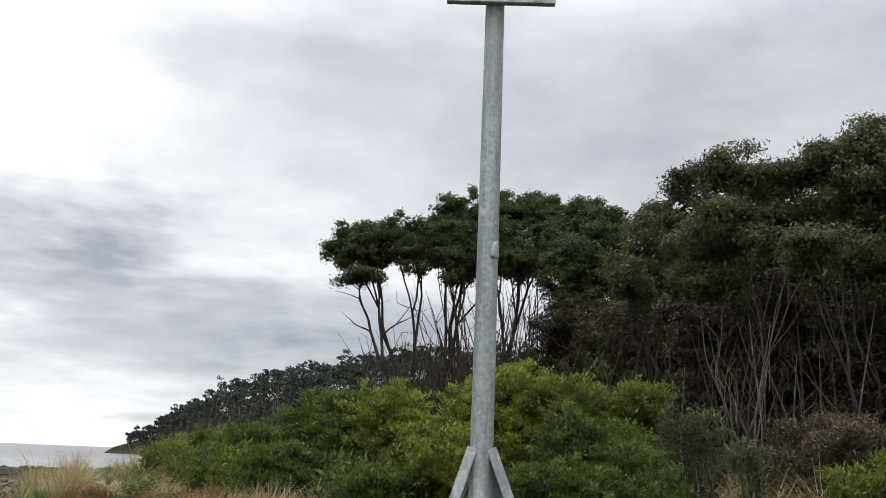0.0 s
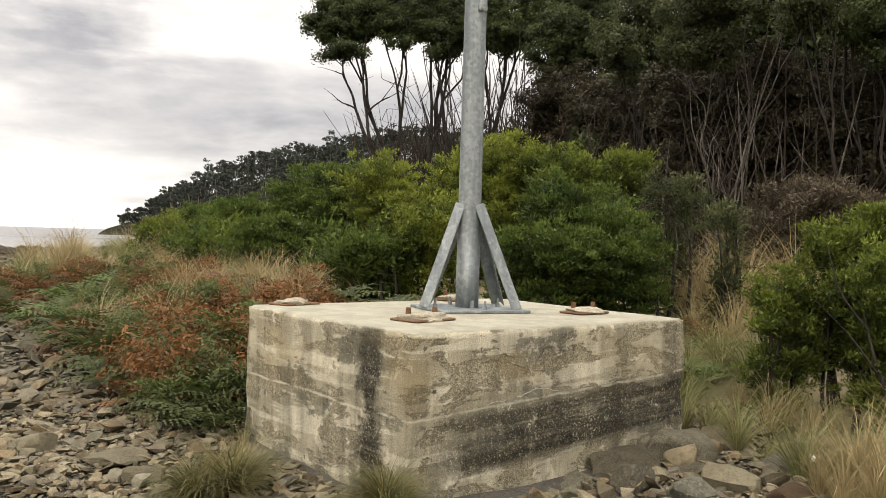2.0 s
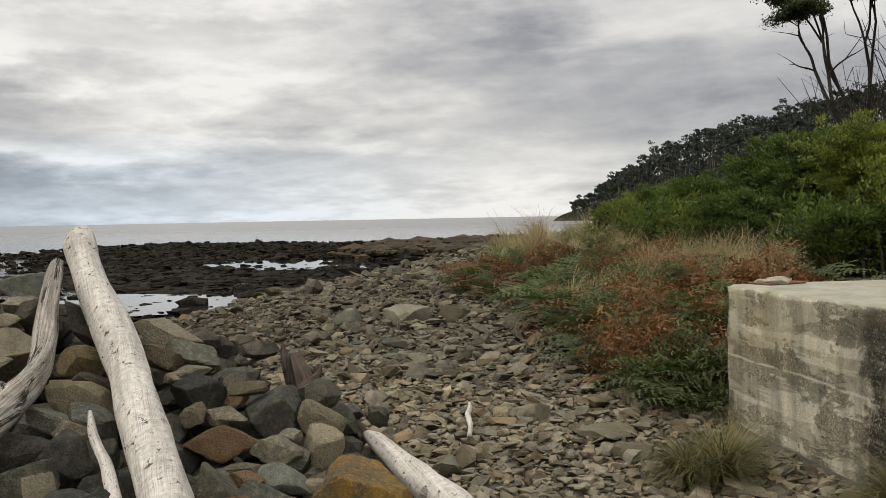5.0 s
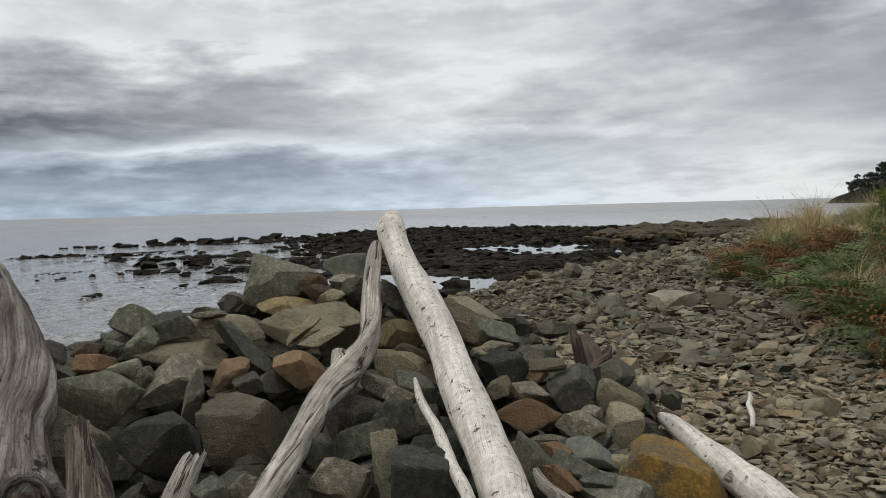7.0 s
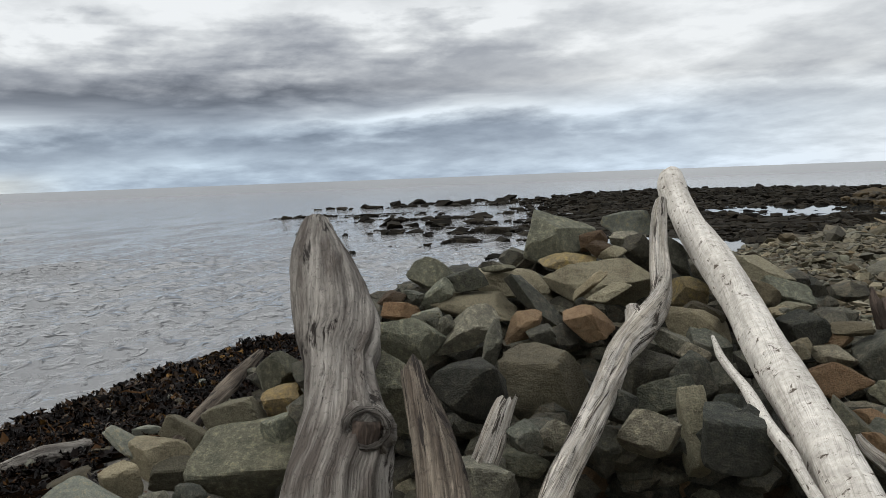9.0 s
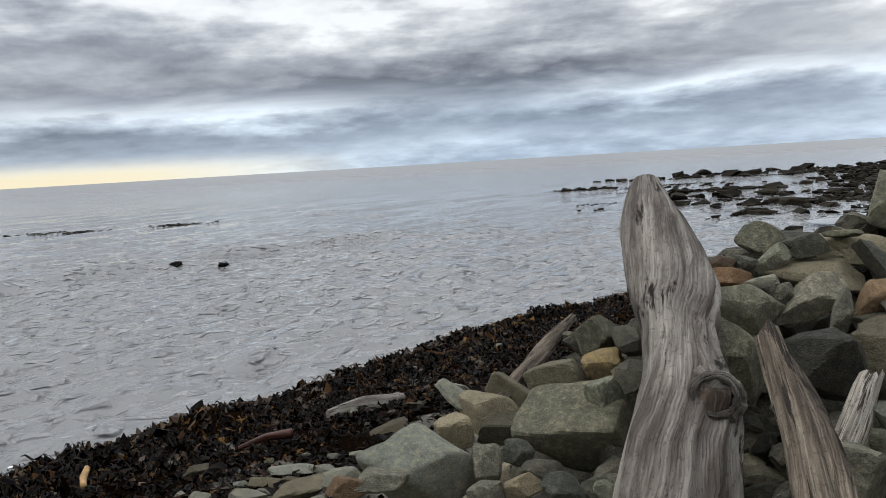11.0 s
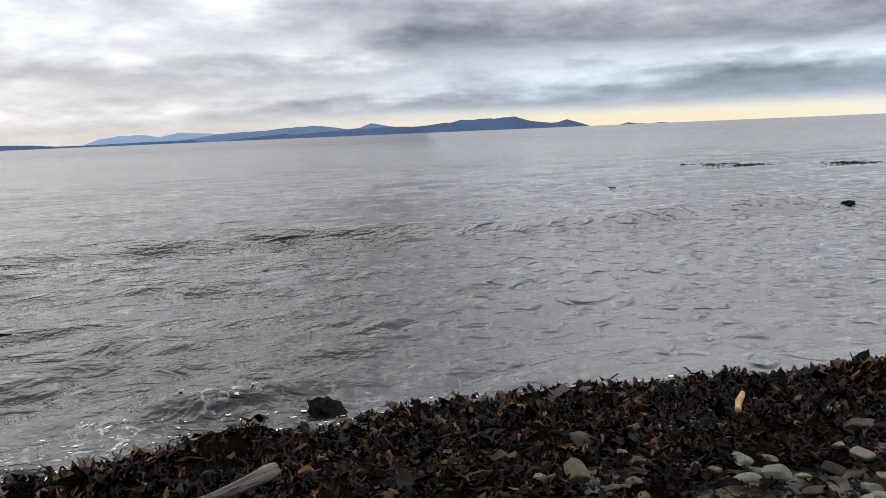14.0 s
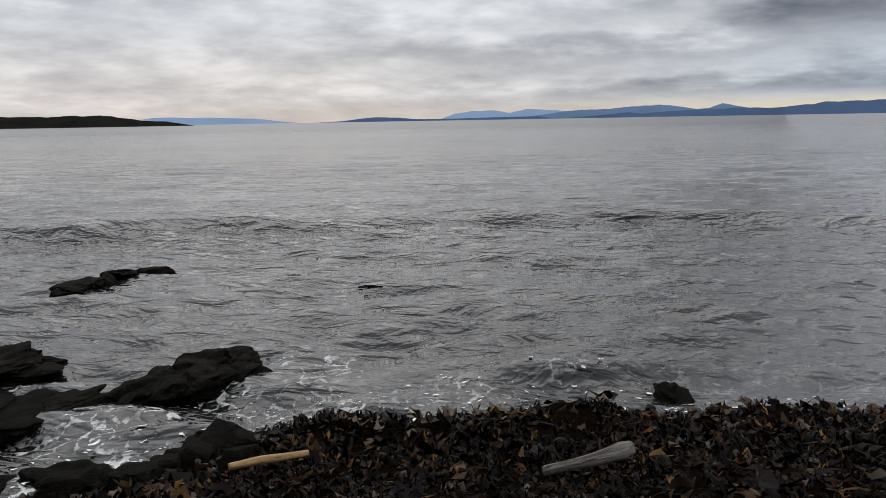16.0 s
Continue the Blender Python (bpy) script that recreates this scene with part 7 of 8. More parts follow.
tree("large grey-green coastal tree with spreading crown", (7.9, 15.2), [(7.74, 15.68, 7.42, 0.79, 0.55), (8.31, 14.81, 7.5, 0.77, 0.67), (6.87, 13.87, 5.46, 0.65, 0.32), (8.34, 14.8, 6.6, 0.88, 0.76), (9.01, 14.4, 7.11, 0.94, 0.94)], LEAF_OLIVE, 213, 7, 0.032, TRUNK_DARK, 500, 0.040, 0.15, 6, 0.5, fork=3)
tree("large dark coastal tree over brown scrub", (9.0, 13.9), [(8.61, 13.47, 5.56, 0.98, 0.98), (9.81, 13.87, 6.97, 1.3, 1.18), (8.51, 14.7, 5.46, 0.81, 0.58)], LEAF_TREE, 215, 6, 0.035, TRUNK_DARK, 440, 0.043, 0.16, 6, 0.5, fork=3)
for i, (x, y, z, rx, rz) in enumerate(((6.77, 21.96, 5.08, 1.84, 1.23), (8.59, 20.23, 4.78, 1.91, 1.61), (9.8, 18.55, 4.61, 1.68, 1.68), (10.07, 16.1, 4.06, 1.52, 1.52), (6.62, 29.24, 6.12, 1.6, 1.0), (6.0, 32.0, 6.6, 1.5, 1.3), (7.2, 31.0, 6.8, 1.5, 1.4), (6.6, 18.4, 4.6, 1.2, 0.9), (8.0, 17.2, 4.7, 1.2, 1.0), (9.2, 15.6, 4.3, 1.2, 1.1))):
    zb = land1(x, y)
    tree("dark brown tangle of dead-twigged understorey", (x, y), [(x, y, z, rx, rz), (x, y, (z + zb) / 2, rx * 1.1, (z - zb) / 2)], LEAF_BROWN, 221 + 2 * i, 8, 0.028, TWIG, 120, 0.060, 0.30, 7, 1.1, 0.6, -2.0)

def thicket(name, label, mat, n, box, height, seed, lean=0.35, thick=1.0):
    """Bare thin stems of a dry thicket."""
    r = np.random.default_rng(seed)
    pieces = []
    for i in range(n):
        x, y = r.uniform(box[0], box[1]), r.uniform(box[2], box[3])
        h = height * r.uniform(0.5, 1.1)
        b = np.array([x, y, land1(x, y) - 0.05])
        t = b + [r.normal() * lean * h * 0.5, r.normal() * lean * h * 0.3, h]
        m = (b + t) / 2 + r.normal(size=3) * 0.05 * h
        pieces.append(tube([b, m, t], [0.024 * thick, 0.017 * thick, 0.006 * thick], 5, 0, 0, 0, False))
        for _ in range(3):
            s = b + (t - b) * r.uniform(0.35, 0.9)
            e = s + r.normal(size=3) * [0.3, 0.3, 0.2] * h * 0.5 + [0, 0, 0.25 * h]
            pieces.append(tube([s, (s + e) / 2 + r.normal(size=3) * 0.04 * h, e], [0.010 * thick, 0.007 * thick, 0.003 * thick], 4, 0, 0, 0, False))
    v, fc, uv = join(pieces)
    thing(name, mesh_from(name, v, fc, mat, True, uv), label, "branches", kind="stuff")


for i in range(9):
    x, y = 9.5 + 2.1 * (i % 5) - 0.6 * (i // 5), 24.5 - 1.2 * (i % 5) + 5 * (i // 5)
    zb = land1(x, y)
    tree("dense dark green forest tree behind the scrub", (x, y), [(x, y, zb + 5.6, 1.9, 1.7), (x - 0.8, y - 0.5, zb + 3.6, 1.9, 1.6), (x + 0.6, y, zb + 1.6, 1.9, 1.4)], LEAF_TREE if i % 2 else LEAF_BROWN, 321 + 3 * i, 4, 0.05, TRUNK_DARK, 60, 0.15, 0.5, 3, 0.8, 0.5, -2.0)

tree("tall dark forest tree behind the coastal trees", (9.2, 20.6), [(7.7, 21.2, 7.6, 1.2, 1.1), (9.1, 20.8, 7.9, 1.3, 1.1), (8.4, 21.0, 6.2, 1.6, 1.4), (10.4, 19.8, 8.0, 1.3, 1.2), (10.2, 19.8, 6.2, 1.6, 1.5), (11.4, 18.8, 8.1, 1.2, 1.2), (11.8, 18.6, 6.4, 1.5, 1.5)], LEAF_TREE, 371, 5, 0.07, TRUNK_DARK, 75, 0.10, 0.26, 4, 0.8, 0.5, fork=4)
thicket("pale_stems", "pale bare stems standing under the trees", TRUNK_PALE, 22, (5.0, 8.6, 13.6, 16.5), 3.6, 251)
thicket("brown_thicket", "brown bare twigs under the trees", TWIG, 110, (4.5, 11.5, 14.0, 23.0), 4.0, 253)
thicket("dark_thicket", "dark bare stems crowded under far trees", TRUNK_DARK, 60, (3.2, 7.5, 33.0, 37.0), 6.0, 257)
thicket("tall_twigs", "tangled dark limbs under the far crowns", TRUNK_DARK, 90, (2.2, 7.5, 33.5, 38.0), 7.5, 259, 0.45, 1.9)
thicket("slender_twigs", "slender grey twigs under the far crowns", TWIG, 60, (-0.6, 3.0, 35.0, 37.5), 5.5, 261, 0.5, 1.3)
thicket("far_thicket", "thin bare twigs between far trees", TWIG, 110, (-1.0, 7.5, 31.0, 38.0), 4.2, 255)

SHRUBS = [
    ("low far green coastal shrub", LEAF_DEEP, ((-6.29, 25.23, 1.04, 0.82, 0.45), (-4.81, 23.51, 1.5, 0.95, 0.63), (-3.47, 21.73, 1.89, 0.87, 0.73), (-2.02, 19.9, 2.16, 0.93, 0.77), (-0.88, 17.98, 2.17, 0.83, 0.79)), 260, 0.075, 0.2),
    ("mid-green coastal shrub behind dry grass", LEAF_DEEP, ((-2.02, 16.88, 1.21, 1.01, 0.49), (-3.45, 18.68, 1.1, 0.75, 0.38), (-0.1, 12.5, 1.17, 0.58, 0.33)), 420, 0.06, 0.17),
    ("bright yellow-green feathery coastal shrub", LEAF_LIME, ((-0.15, 15.0, 2.01, 0.79, 0.74), (0.4, 12.99, 1.52, 0.69, 0.6), (1.33, 14.94, 2.44, 0.7, 0.7), (2.03, 14.36, 2.71, 0.67, 0.62)), 480, 0.055, 0.16),
    ("pale olive coastal shrub with fine foliage", LEAF_SHRUB, ((2.86, 13.7, 2.49, 0.74, 0.56), (3.55, 13.54, 2.57, 0.56, 0.45)), 480, 0.055, 0.16),
    ("rounded dense dark green shrub behind the concrete block", LEAF_DEEP, ((1.96, 10.32, 1.71, 0.55, 0.47), (2.61, 10.17, 1.74, 0.56, 0.45), (2.19, 9.76, 1.28, 0.73, 0.38), (1.52, 10.09, 1.32, 0.4, 0.39), (2.8, 9.6, 1.29, 0.4, 0.38)), 900, 0.042, 0.12),
    ("sparse grey-green shrub with bare stems", LEAF_OLIVE, ((3.49, 10.43, 2.03, 0.36, 0.33), (3.71, 9.29, 1.76, 0.24, 0.21)), 500, 0.042, 0.12),
    ("leafy green shrub beside the grassy path", LEAF_SHRUB, ((3.25, 6.9, 0.95, 0.30, 0.30), (3.65, 6.9, 1.36, 0.33, 0.3), (3.75, 6.35, 1.12, 0.34, 0.40), (4.01, 6.92, 1.56, 0.26, 0.21), (4.1, 6.1, 1.05, 0.34, 0.40)), 1300, 0.036, 0.10),
    ("dead brown twiggy scrub", LEAF_DEAD, ((5.03, 10.89, 1.61, 0.71, 0.36), (5.73, 10.54, 2.02, 0.75, 0.36), (5.76, 11.65, 2.15, 0.6, 0.31)), 500, 0.05, 0.15),
]
k_ = 0
for lab, mt, lobs, per_, sz_, cl_ in SHRUBS:
    for lb in lobs:
        k_ += 1
        shrub(lab, lb, mt, 400 + 3 * k_, per_, sz_, cl_)
# the rest of the green slope behind
fill = np.random.default_rng(450)
for i in range(20):
    y = fill.uniform(12, 30)
    x = fill.uniform(-0.40 * y + 3.4, 0.12 * y + 2.6)
    if offset_from(HEDGE, np.array([x]), np.array([y]))[0] < 3.2:
        continue
    z0 = land1(x, y)
    hgt = 0.35 + 0.035 * y
    shrub("dense green coastal shrub on the slope", (x, y, z0 + hgt * 0.6, 0.95, hgt * 0.6), (LEAF_SHRUB, LEAF_DEEP, LEAF_LIME)[i % 3], 460 + 3 * i, 170, 0.085, 0.2)


# ---------------------------------------------------------------- ferns and grasses
def fern_mesh(name, mat, seed, fronds=8, length=0.62, droop=1.0):
    """Bracken: arching fronds with toothed leaflets on both sides."""
    r = np.random.default_rng(seed)
    V, F = [], []
    for k in range(fronds):
        a = 6.283 * k / fronds + r.normal() * 0.5
        L, up_ = length * r.uniform(0.65, 1.2), r.uniform(0.8, 1.4)
        n = 13
        u = np.linspace(0, 1, n)
        el = up_ - u * droop * r.uniform(1.1, 2.1)
        hor, ver = np.cumsum(np.cos(el)) * L / n, np.cumsum(np.sin(el)) * L / n
        dirx, diry = math.cos(a), math.sin(a)
        P = np.stack([hor * dirx, hor * diry, ver + 0.03], 1)
        side_ = np.array([-diry, dirx, 0.0])
        for i in range(3, n):
            w = L * 0.42 * (1 - u[i]) ** 0.8 * min(1, 0.35 + u[i] * 2.0) * r.uniform(0.8, 1.15)
            d = P[i] - P[i - 1]
            dn = d / (np.linalg.norm(d) + 1e-6)
            for sg in (-1, 1):
                run = side_ * sg * w + dn * w * 0.45 + np.array([0, 0, -0.22 * w + r.normal() * 0.012])
                cut = dn * 0.17 * w
                teeth = 3
                for q in range(teeth):
                    s0, s1 = q / teeth, (q + 1) / teeth
                    wide = (1 - s0) ** 0.7
                    o = len(V)
                    V += [P[i] + run * s0, P[i] + run * (s0 + 0.15) + cut * wide, P[i] + run * s1, P[i] + run * (s0 + 0.15) - cut * wide]
                    F.append([o, o + 1, o + 2, o + 3])
        o = len(V)
        for i in range(0, n, 3):
            V += [P[i] - side_ * 0.004, P[i] + side_ * 0.004]
        F += [[o + 2 * i, o + 2 * i + 1, o + 2 * i + 3, o + 2 * i + 2] for i in range((n - 1) // 3)]
    return mesh_from(name, np.array(V), F, mat)


def tuft_mesh(name, mat, seed, blades=130, length=0.6, width=0.005, upright=1.35, bend=1.9):
    """A tussock: fine blades that rise and arch over outwards."""
    r = np.random.default_rng(seed)
    a = r.uniform(0, 6.283, blades)
    L = length * r.uniform(0.5, 1.15, blades)
    K = 5
    u = np.linspace(0, 1, K)
    el = (upright + r.normal(size=blades) * 0.22)[:, None] - (bend * r.uniform(0.5, 1.25, blades))[:, None] * u[None] ** 1.3
    st = L[:, None] / (K - 1)
    hor = np.concatenate([np.zeros((blades, 1)), np.cumsum(np.cos(el[:, :-1]) * st, 1)], 1) + 0.05 * length * r.random((blades, 1))
    z = np.concatenate([np.zeros((blades, 1)), np.cumsum(np.sin(el[:, :-1]) * st, 1)], 1)
    z = np.maximum(z, 0.0)
    ang = a[:, None] + (r.normal(size=blades) * 0.4)[:, None] * u
    cx, cy = np.cos(ang) * hor, np.sin(ang) * hor
    w = width * (1 - u * 0.85) * r.uniform(0.6, 1.3, blades)[:, None]
    tw = r.uniform(0, 1.2, blades)[:, None]
    ox, oy = -np.sin(ang + tw) * w, np.cos(ang + tw) * w
    V = np.stack([np.stack([cx - ox, cy - oy, z], -1), np.stack([cx + ox, cy + oy, z], -1)], 2).reshape(-1, 3)
    o = np.arange(blades)[:, None] * 2 * K + 2 * np.arange(K - 1)[None]
    return mesh_from(name, V, np.stack([o, o + 1, o + 3, o + 2], -1).reshape(-1, 4), mat)


FERNS = {"green": [fern_mesh("bracken", FERN_GREEN, 500 + i) for i in range(3)], "dark": [fern_mesh("bracken", FERN_DARK, 510 + i) for i in range(3)], "brown": [fern_mesh("bracken", FERN_BROWN, 520 + i, 8, 0.62, 1.4) for i in range(4)]}
FERN_WORDS = {"green": "fresh green bracken fern at the edge of the beach", "dark": "dark green bracken fern at the edge of the beach", "brown": "rust-brown dead bracken fern at the edge of the beach"}
TUFTS = {"dry": [tuft_mesh("tussock", GRASS_DRY, 530 + i, 110, 0.80, 0.006, 1.38, 1.7) for i in range(3)], "mix": [tuft_mesh("tussock", GRASS_MIX, 540 + i, 130, 0.66, 0.005, 1.3, 2.1) for i in range(3)], "dense": [tuft_mesh("tussock", GRASS_DENSE, 560 + i, 760, 0.56, 0.0058, 1.10, 2.2) for i in range(3)], "green": [tuft_mesh("grass_tuft", GRASS_GREEN, 550 + i, 50, 0.2, 0.004, 1.3, 1.6) for i in range(3)]}
TUFT_WORDS = {"dense": "dense olive and straw grass tussock beside the block", "dry": "dry straw-coloured grass tussock", "mix": "half-green drooping grass tussock", "green": "short green grass tuft"}
pr = np.random.default_rng(600)


def fern(x, y, kind, size=1.0):
    thing("bracken_fern", FERNS[kind][pr.integers(0, len(FERNS[kind]))], FERN_WORDS[kind], "fern", "bracken", at=pose(x, y, land1(x, y) - 0.02, pr.normal() * 8, pr.normal() * 8, pr.uniform(0, 360)) @ Matrix.Scale(size * pr.uniform(0.8, 1.2), 4))


def tussock(x, y, kind, size=1.0):
    thing("grass_tussock", TUFTS[kind][pr.integers(0, 3)], TUFT_WORDS[kind], "grass", "grass tussocks", at=pose(x, y, land1(x, y) - 0.02, 0, 0, pr.uniform(0, 360)) @ Matrix.Scale(size * pr.uniform(0.8, 1.2), 4))


def along_hedge(i0, i1, n, v0, v1, seed):
    r = np.random.default_rng(seed)
    line = HEDGE[i0:i1 + 1]
    seg = np.linalg.norm(np.diff(line, axis=0), axis=1)
    cum = np.concatenate([[0], np.cumsum(seg)])
    s = r.random(n) * cum[-1]
    x, y = np.interp(s, cum, line[:, 0]), np.interp(s, cum, line[:, 1])
    v = r.uniform(v0, v1, n)
    return x + v * 0.80, y + v * 0.60


def clear(x, y):
    return not bool(local_block(np.array([x]), np.array([y]))[0]) and offset_from(HEDGE, np.array([x]), np.array([y]))[0] > -0.2


def fern_zone(xs, ys, size):
    for x, y in zip(xs, ys):
        v = float(offset_from(HEDGE, np.array([x]), np.array([y]))[0])
        if not clear(x, y):
            continue
        brown = 0.25 + 0.5 * min(1, max(0, v - 0.4)) + 0.2 * math.sin(x * 2.3 + y * 1.1)
        u = pr.random()
        fern(x, y, "brown" if u < brown else "green" if u > 0.93 else "dark", size)


def bracken_mound(x, y, rx, rz, mat, seed):
    z0 = land1(x, y)
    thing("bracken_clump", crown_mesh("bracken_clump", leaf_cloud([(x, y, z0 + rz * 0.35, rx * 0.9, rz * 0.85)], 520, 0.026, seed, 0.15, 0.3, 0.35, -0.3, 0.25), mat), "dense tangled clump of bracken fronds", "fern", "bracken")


for i, (x, y) in enumerate(zip(*along_hedge(6, 11, 26, 0.5, 2.6, 611))):
    if clear(x, y):
        bracken_mound(x, y, 0.62, 0.5, (FERN_BROWN, FERN_DARK, FERN_BROWN)[i % 3], 620 + i)
for i in range(9):
    x, y = -1.5 + 0.5 * i, 8.6 + 0.5 * math.sin(i * 2.1)
    if clear(x, y):
        bracken_mound(x, y, 0.5, 0.5, (FERN_BROWN, FERN_BROWN, FERN_DARK)[i % 3], 660 + i)
for i, (x, y) in enumerate(((-1.75, 7.3), (-1.45, 6.9), (-2.2, 7.9), (-1.9, 8.3))):
    bracken_mound(x, y, 0.42, 0.55, (FERN_BROWN, FERN_DARK)[i % 2], 680 + i)
fern_zone(*along_hedge(6, 10, 190, 0.0, 3.2, 601), 1.35)
fern_zone(*along_hedge(10, 12, 75, 0.0, 2.8, 603), 1.45)
fern_zone(pr.uniform(-1.8, 3.0, 70), pr.uniform(7.7, 9.9, 70), 1.05)
for x, y, k in ((0.15, 9.2, "green"), (-0.15, 9.5, "green"), (0.35, 9.6, "green"), (-1.75, 7.7, "green"), (-2.6, 8.7, "green"), (-1.32, 6.5, "dark"), (-1.45, 6.75, "dark"), (-1.7, 6.95, "green"), (-1.2, 6.8, "dark"), (-1.62, 6.65, "dark"), (-1.25, 6.3, "dark"), (-1.95, 7.25, "brown"), (-1.5, 7.05, "brown"), (-2.2, 7.5, "brown"), (-2.1, 7.8, "brown"), (-1.7, 7.4, "brown"), (-2.5, 8.0, "dark"), (-1.3, 7.2, "dark"), (-1.5, 7.6, "dark"), (-1.9, 7.9, "dark"), (3.2, 5.1, "dark"), (3.5, 5.3, "dark"), (3.6, 4.9, "green")):
    fern(x, y, k, 1.0)
for x, y in zip(*along_hedge(9, 11, 36, 1.8, 4.2, 605)):
    if clear(x, y):
        tussock(x, y, pr.choice(["dry", "mix"], p=[0.7, 0.3]), 1.0)
for _ in range(26):
    x, y = pr.uniform(-4.2, -1.0), pr.uniform(10.4, 13.0)
    if clear(x, y):
        tussock(x, y, "dry", 0.95)
for x, y in zip(*along_hedge(11, 13, 60, 0.2, 6, 607)):
    if clear(x, y):
        tussock(x, y, pr.choice(["dry", "mix"]), 1.6)
for x, y, k, s in ((-1.04, 4.90, "dense", 0.95), (-0.86, 5.02, "dense", 0.85), (-0.98, 5.12, "dry", 0.45), (-0.84, 5.25, "dry", 0.5), (0.02, 4.70, "dense", 0.62), (0.12, 4.66, "mix", 0.45), (2.75, 6.9, "mix", 0.8), (3.0, 6.5, "dry", 0.8), (2.6, 7.3, "mix", 0.8), (3.15, 6.1, "dry", 0.7), (3.25, 4.9, "dry", 0.9), (3.45, 5.2, "dry", 0.9), (3.5, 4.6, "dry", 0.9),
                   (3.6, 8.7, "dry", 0.9), (3.8, 9.0, "dry", 1.0), (4.1, 8.6, "dry", 0.9), (3.4, 9.4, "dry", 0.9), (4.3, 9.3, "dry", 0.9), (4.6, 8.8, "dry", 0.8), (3.3, 8.2, "mix", 0.8), (3.0, 7.9, "mix", 0.7), (2.75, 5.9, "mix", 0.5), (2.9, 5.4, "mix", 0.5), (3.0, 5.0, "dry", 0.6), (2.55, 6.6, "mix", 0.6), (3.2, 6.8, "dry", 0.6), (3.05, 7.2, "dry", 0.6),
                   (2.62, 4.70, "dry", 0.85), (2.75, 4.55, "dry", 0.85), (2.9, 4.75, "dry", 0.9), (2.62, 4.95, "dry", 0.6), (2.85, 4.95, "dry", 0.8), (3.05, 5.25, "mix", 0.8), (3.1, 4.85, "dry", 0.9)):
    tussock(x, y, k, s)
for _ in range(20):
    tussock(pr.uniform(3.7, 4.9), pr.uniform(9.2, 11.4), "dry", 1.45)
for _ in range(150):
    x, y = pr.uniform(2.3, 5.0), pr.uniform(5.0, 8.8)
    if clear(x, y) or x > 2.6:
        tussock(x, y, pr.choice(["green", "green", "mix"]), 0.9)
for _ in range(22):
    x, y = pr.uniform(3.4, 5.5), pr.uniform(8.0, 11.0)
    fern(x, y, pr.choice(["brown", "dark"]), 0.8)


# ---------------------------------------------------------------- headland, far hills, island
def head_ground(x, y):
    a = np.clip((x + 117) / 122.0, 0, 1)
    front = np.clip((y - (338 - 0.08 * x)) / 55.0, 0, 1)
    return SEA - 1.5 + 3.0 * np.clip((x + 120) / 6, 0, 1) * np.clip(front * 14, 0, 1) + 37 * a**0.55 * front**0.7


hv, hf = sheet(np.linspace(-124, 140, 130), np.linspace(325, 520, 60), head_ground)
thing("headland", mesh_from("headland", hv, hf, HEADROCK, True), "dark wooded headland sloping down to the sea", "hill", kind="structure")


def far_woods():
    r = np.random.default_rng(700)
    V, F, TV, TF, o, to = [], [], [], [], 0, 0
    n = 850
    x, y = r.uniform(-112, 60, n), r.uniform(338, 430, n)
    g = head_ground(x, y)
    for i in range(n):
        if g[i] < SEA + 1.2:
            continue
        h = r.uniform(6, 15) * (0.26 + 0.78 * min(1, (x[i] + 112) / 34))
        k = 110
        cr = r.uniform(1.6, 3.2) * (0.5 + 0.5 * min(1, (x[i] + 112) / 34))
        boughs = r.normal(size=(5, 3)) * [cr * 0.75, cr * 0.75, cr * 0.30] + [0, 0, -0.3]
        off = r.normal(size=(k, 3))
        off *= (r.random((k, 1)) ** 0.4) / np.linalg.norm(off, axis=1, keepdims=True)
        c = np.array([x[i], y[i], g[i] + h]) + boughs[r.integers(0, 5, k)] + off * [cr * 0.52, cr * 0.52, cr * 0.30]
        low = r.random(k) < 0.14
        c[low, 2] -= h * r.uniform(0.1, 0.7, low.sum())
        a = r.normal(size=(k, 3))
        a /= np.linalg.norm(a, axis=1, keepdims=True)
        b = np.cross(a, r.normal(size=(k, 3)))
        b /= np.linalg.norm(b, axis=1, keepdims=True)
        s = r.uniform(0.35, 0.75, k)[:, None]
        V.append(np.stack([c - a * s, c + a * s, c + b * s * 1.2], 1).reshape(-1, 3))
        F.append(np.arange(k * 3).reshape(-1, 3) + o)
        o += k * 3
        w, lean = r.uniform(0.10, 0.2), r.normal() * 0.6
        bx_, by_ = x[i], y[i]
        q = np.array([(bx_ - w, by_, g[i] - 0.5), (bx_ + w, by_ - w, g[i] - 0.5), (bx_, by_ + w, g[i] - 0.5), (bx_ + lean - w / 2, by_, g[i] + h), (bx_ + lean + w / 2, by_ - w / 2, g[i] + h), (bx_ + lean, by_ + w / 2, g[i] + h)])
        TV.append(q)
        TF.append(np.array([(0, 1, 4, 3), (1, 2, 5, 4), (2, 0, 3, 5)]) + to)
        to += 6
    thing("far_forest", mesh_from("far_forest", np.vstack(V), np.vstack(F), FAR_LEAF), "distant dark eucalypt forest crowns on the headland", "forest", kind="stuff")
    thing("far_forest_trunks", mesh_from("far_forest_trunks", np.vstack(TV), np.vstack(TF), FAR_TRUNK), "thin grey trunks of the distant forest", "forest", kind="stuff")


far_woods()


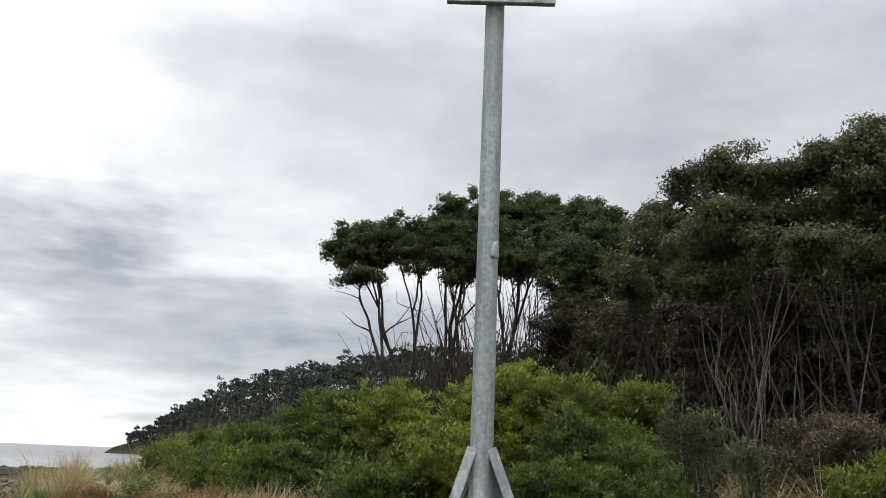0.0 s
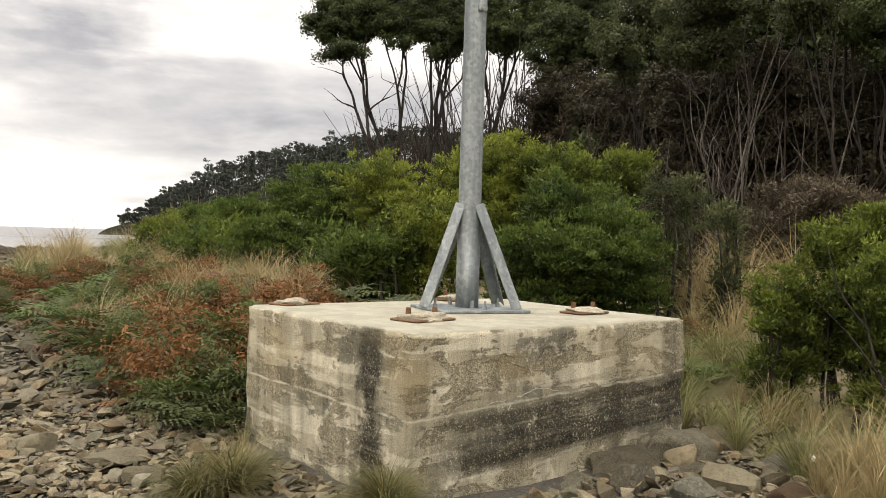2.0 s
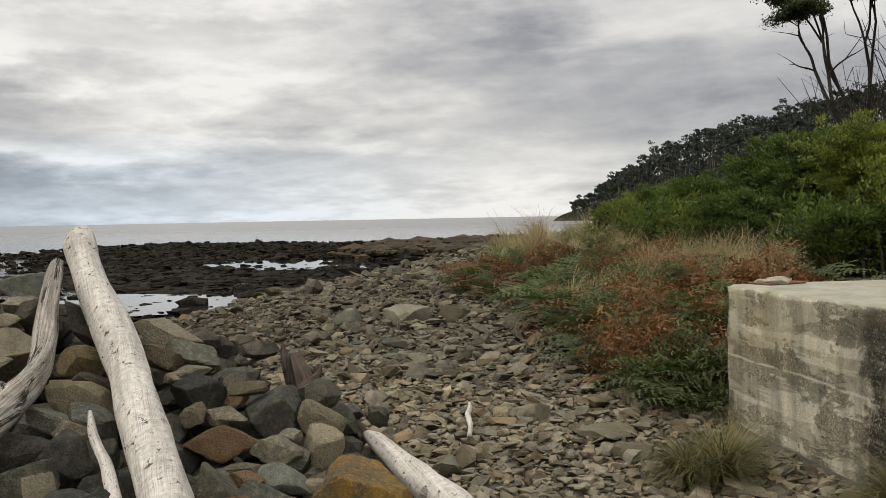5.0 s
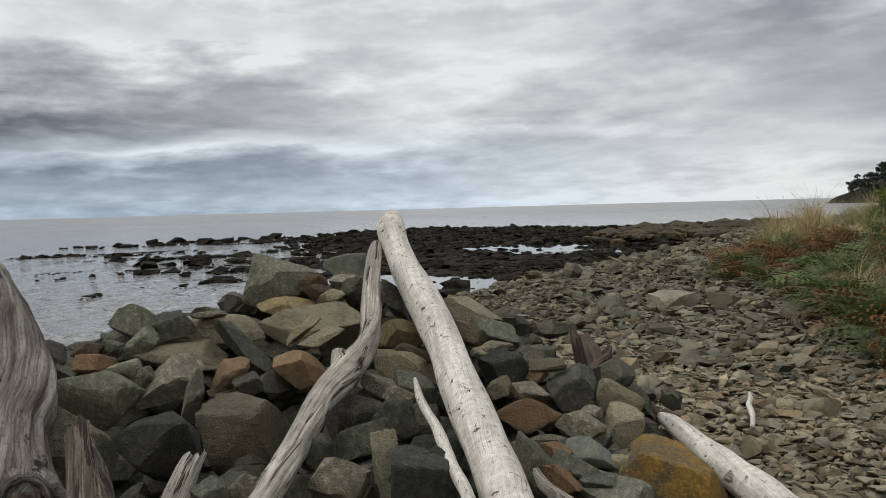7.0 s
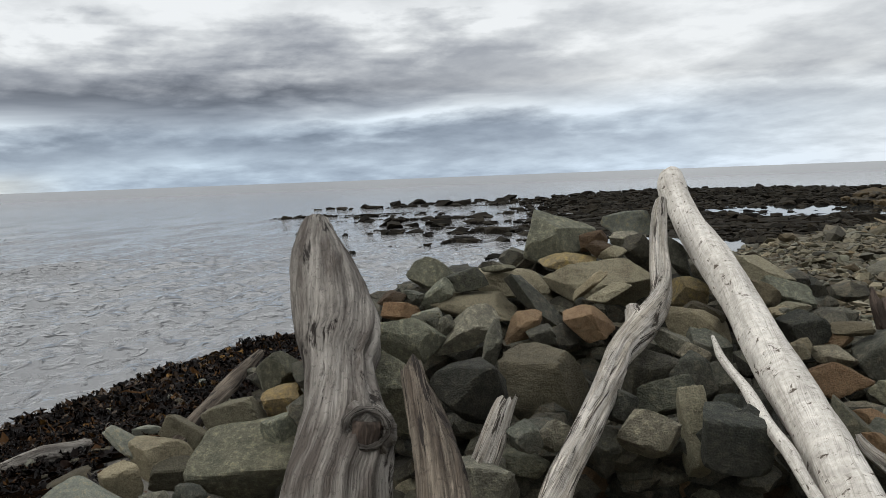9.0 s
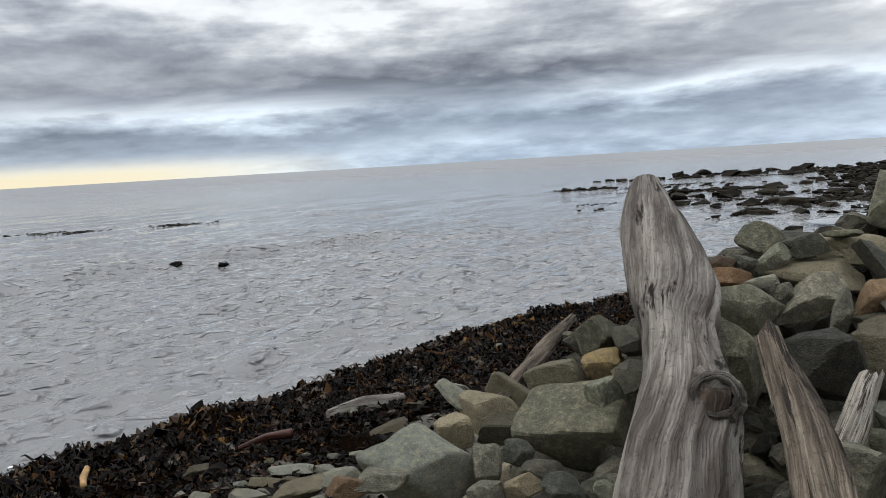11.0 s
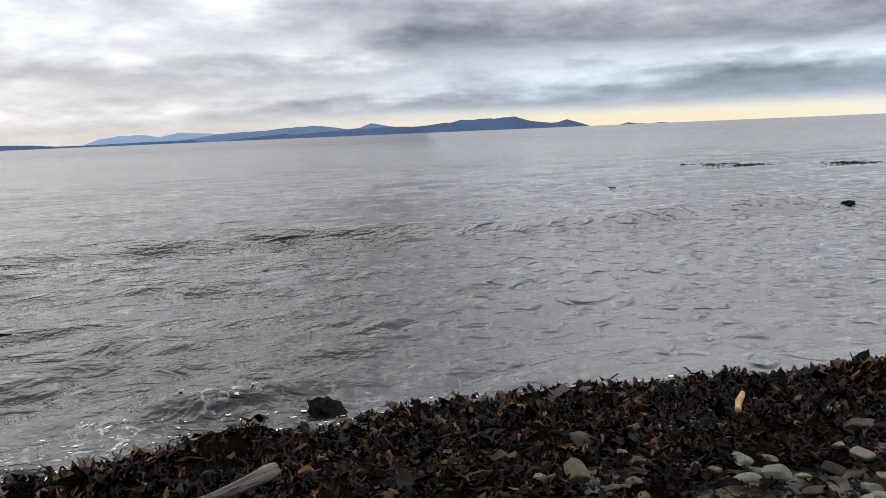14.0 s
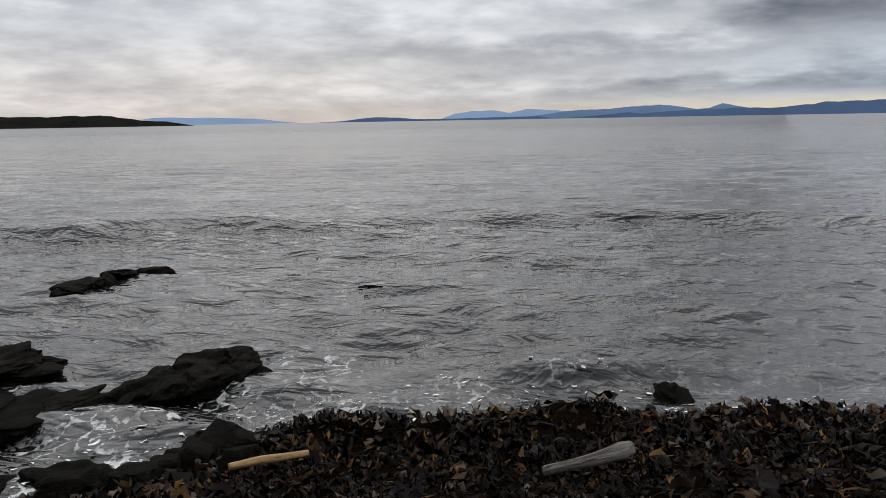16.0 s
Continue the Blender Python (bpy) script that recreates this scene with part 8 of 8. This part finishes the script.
def ridge(name, label, mat, dist, crest, deep, seed):
    """A far ridge: crest is a row of (heading, metres), filled to sea level."""
    n = 300
    turn_ = np.linspace(crest[0][0], crest[-1][0], n)
    down = turn_[0] > turn_[-1]
    ks = crest[::-1] if down else crest
    h = np.interp(turn_, [a for a, _ in ks], [b for _, b in ks])
    u = turn_ / 40
    h = np.maximum(0, h * (1 + 0.06 * lumps(np.stack([u * 30, u * 0, u * 0], 1), 4.0, seed, 4)))
    yaw = np.radians(turn_)
    rows = []
    for f_, k in ((0.0, 0.0), (0.35, 0.55), (1.0, 1.0), (1.6, 0.0)):
        dd = dist + deep * f_
        rows.append(np.stack([-np.sin(yaw) * dd, np.cos(yaw) * dd, SEA - 1 + (h + 1) * k], 1))
    V = np.vstack(rows)
    i = np.arange(n - 1)
    F = np.vstack([np.stack([i + r * n, i + 1 + r * n, i + 1 + (r + 1) * n, i + (r + 1) * n], 1) for r in range(3)])
    thing(name, mesh_from(name, V, F, mat, True), label, "hills", kind="structure")


ridge("backdrop_hills", "long haze-blue hills on the far shore", HILL_NEAR, 4000, ((133.90, 0), (131.66, 11), (129.41, 24), (128.66, 18), (126.39, 26), (124.87, 32), (122.98, 34), (121.10, 32), (118.48, 42), (117.73, 53), (116.25, 55), (114.24, 58), (113.33, 37), (111.89, 24), (111.35, 24), (110.82, 34), (109.94, 16), (109.34, 0)), 100, 1)
ridge("backdrop_middle_hills", "softer haze-blue hills behind the far shore", HILL_MID, 4180, ((137.20, 0), (133.90, 32), (132.41, 40), (130.54, 42), (128.66, 53), (127.52, 58), (126.39, 48), (125.25, 34), (124.42, 40), (123.74, 58), (122.61, 40), (121.10, 26), (118.85, 0)), 80, 6)
ridge("backdrop_far_hills", "pale haze-blue hills far behind the shore", HILL_FAR, 4380, ((142.00, 0), (140.77, 34), (139.71, 45), (138.28, 45), (137.20, 34), (136.10, 48), (134.64, 48), (133.90, 40), (131.66, 37), (129.41, 21), (127.90, 0)), 80, 2)
ridge("backdrop_low_shore", "low far shore in dark haze blue", HILL_NEAR, 3950, ((150.04, 0), (148.20, 5), (146.90, 16), (145.91, 21), (144.57, 16), (143.21, 8), (140.42, 8), (138.28, 11), (135.37, 13), (134.45, 3), (133.90, 0)), 30, 7)
ridge("backdrop_hills", "pale haze-blue hills on the horizon", HILL_FAR, 4300, ((163, 10), (160, 36), (157, 34), (154, 26), (151, 0)), 100, 3)
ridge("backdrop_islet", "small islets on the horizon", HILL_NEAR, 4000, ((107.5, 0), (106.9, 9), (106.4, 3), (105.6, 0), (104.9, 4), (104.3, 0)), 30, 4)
ridge("island", "low dark wooded island on the horizon", ISLAND, 1500, ((182, 22), (174.7, 24), (167, 19), (164.4, 21), (162.5, 18), (160.8, 10), (159.3, 8), (157.6, 0)), 120, 5)
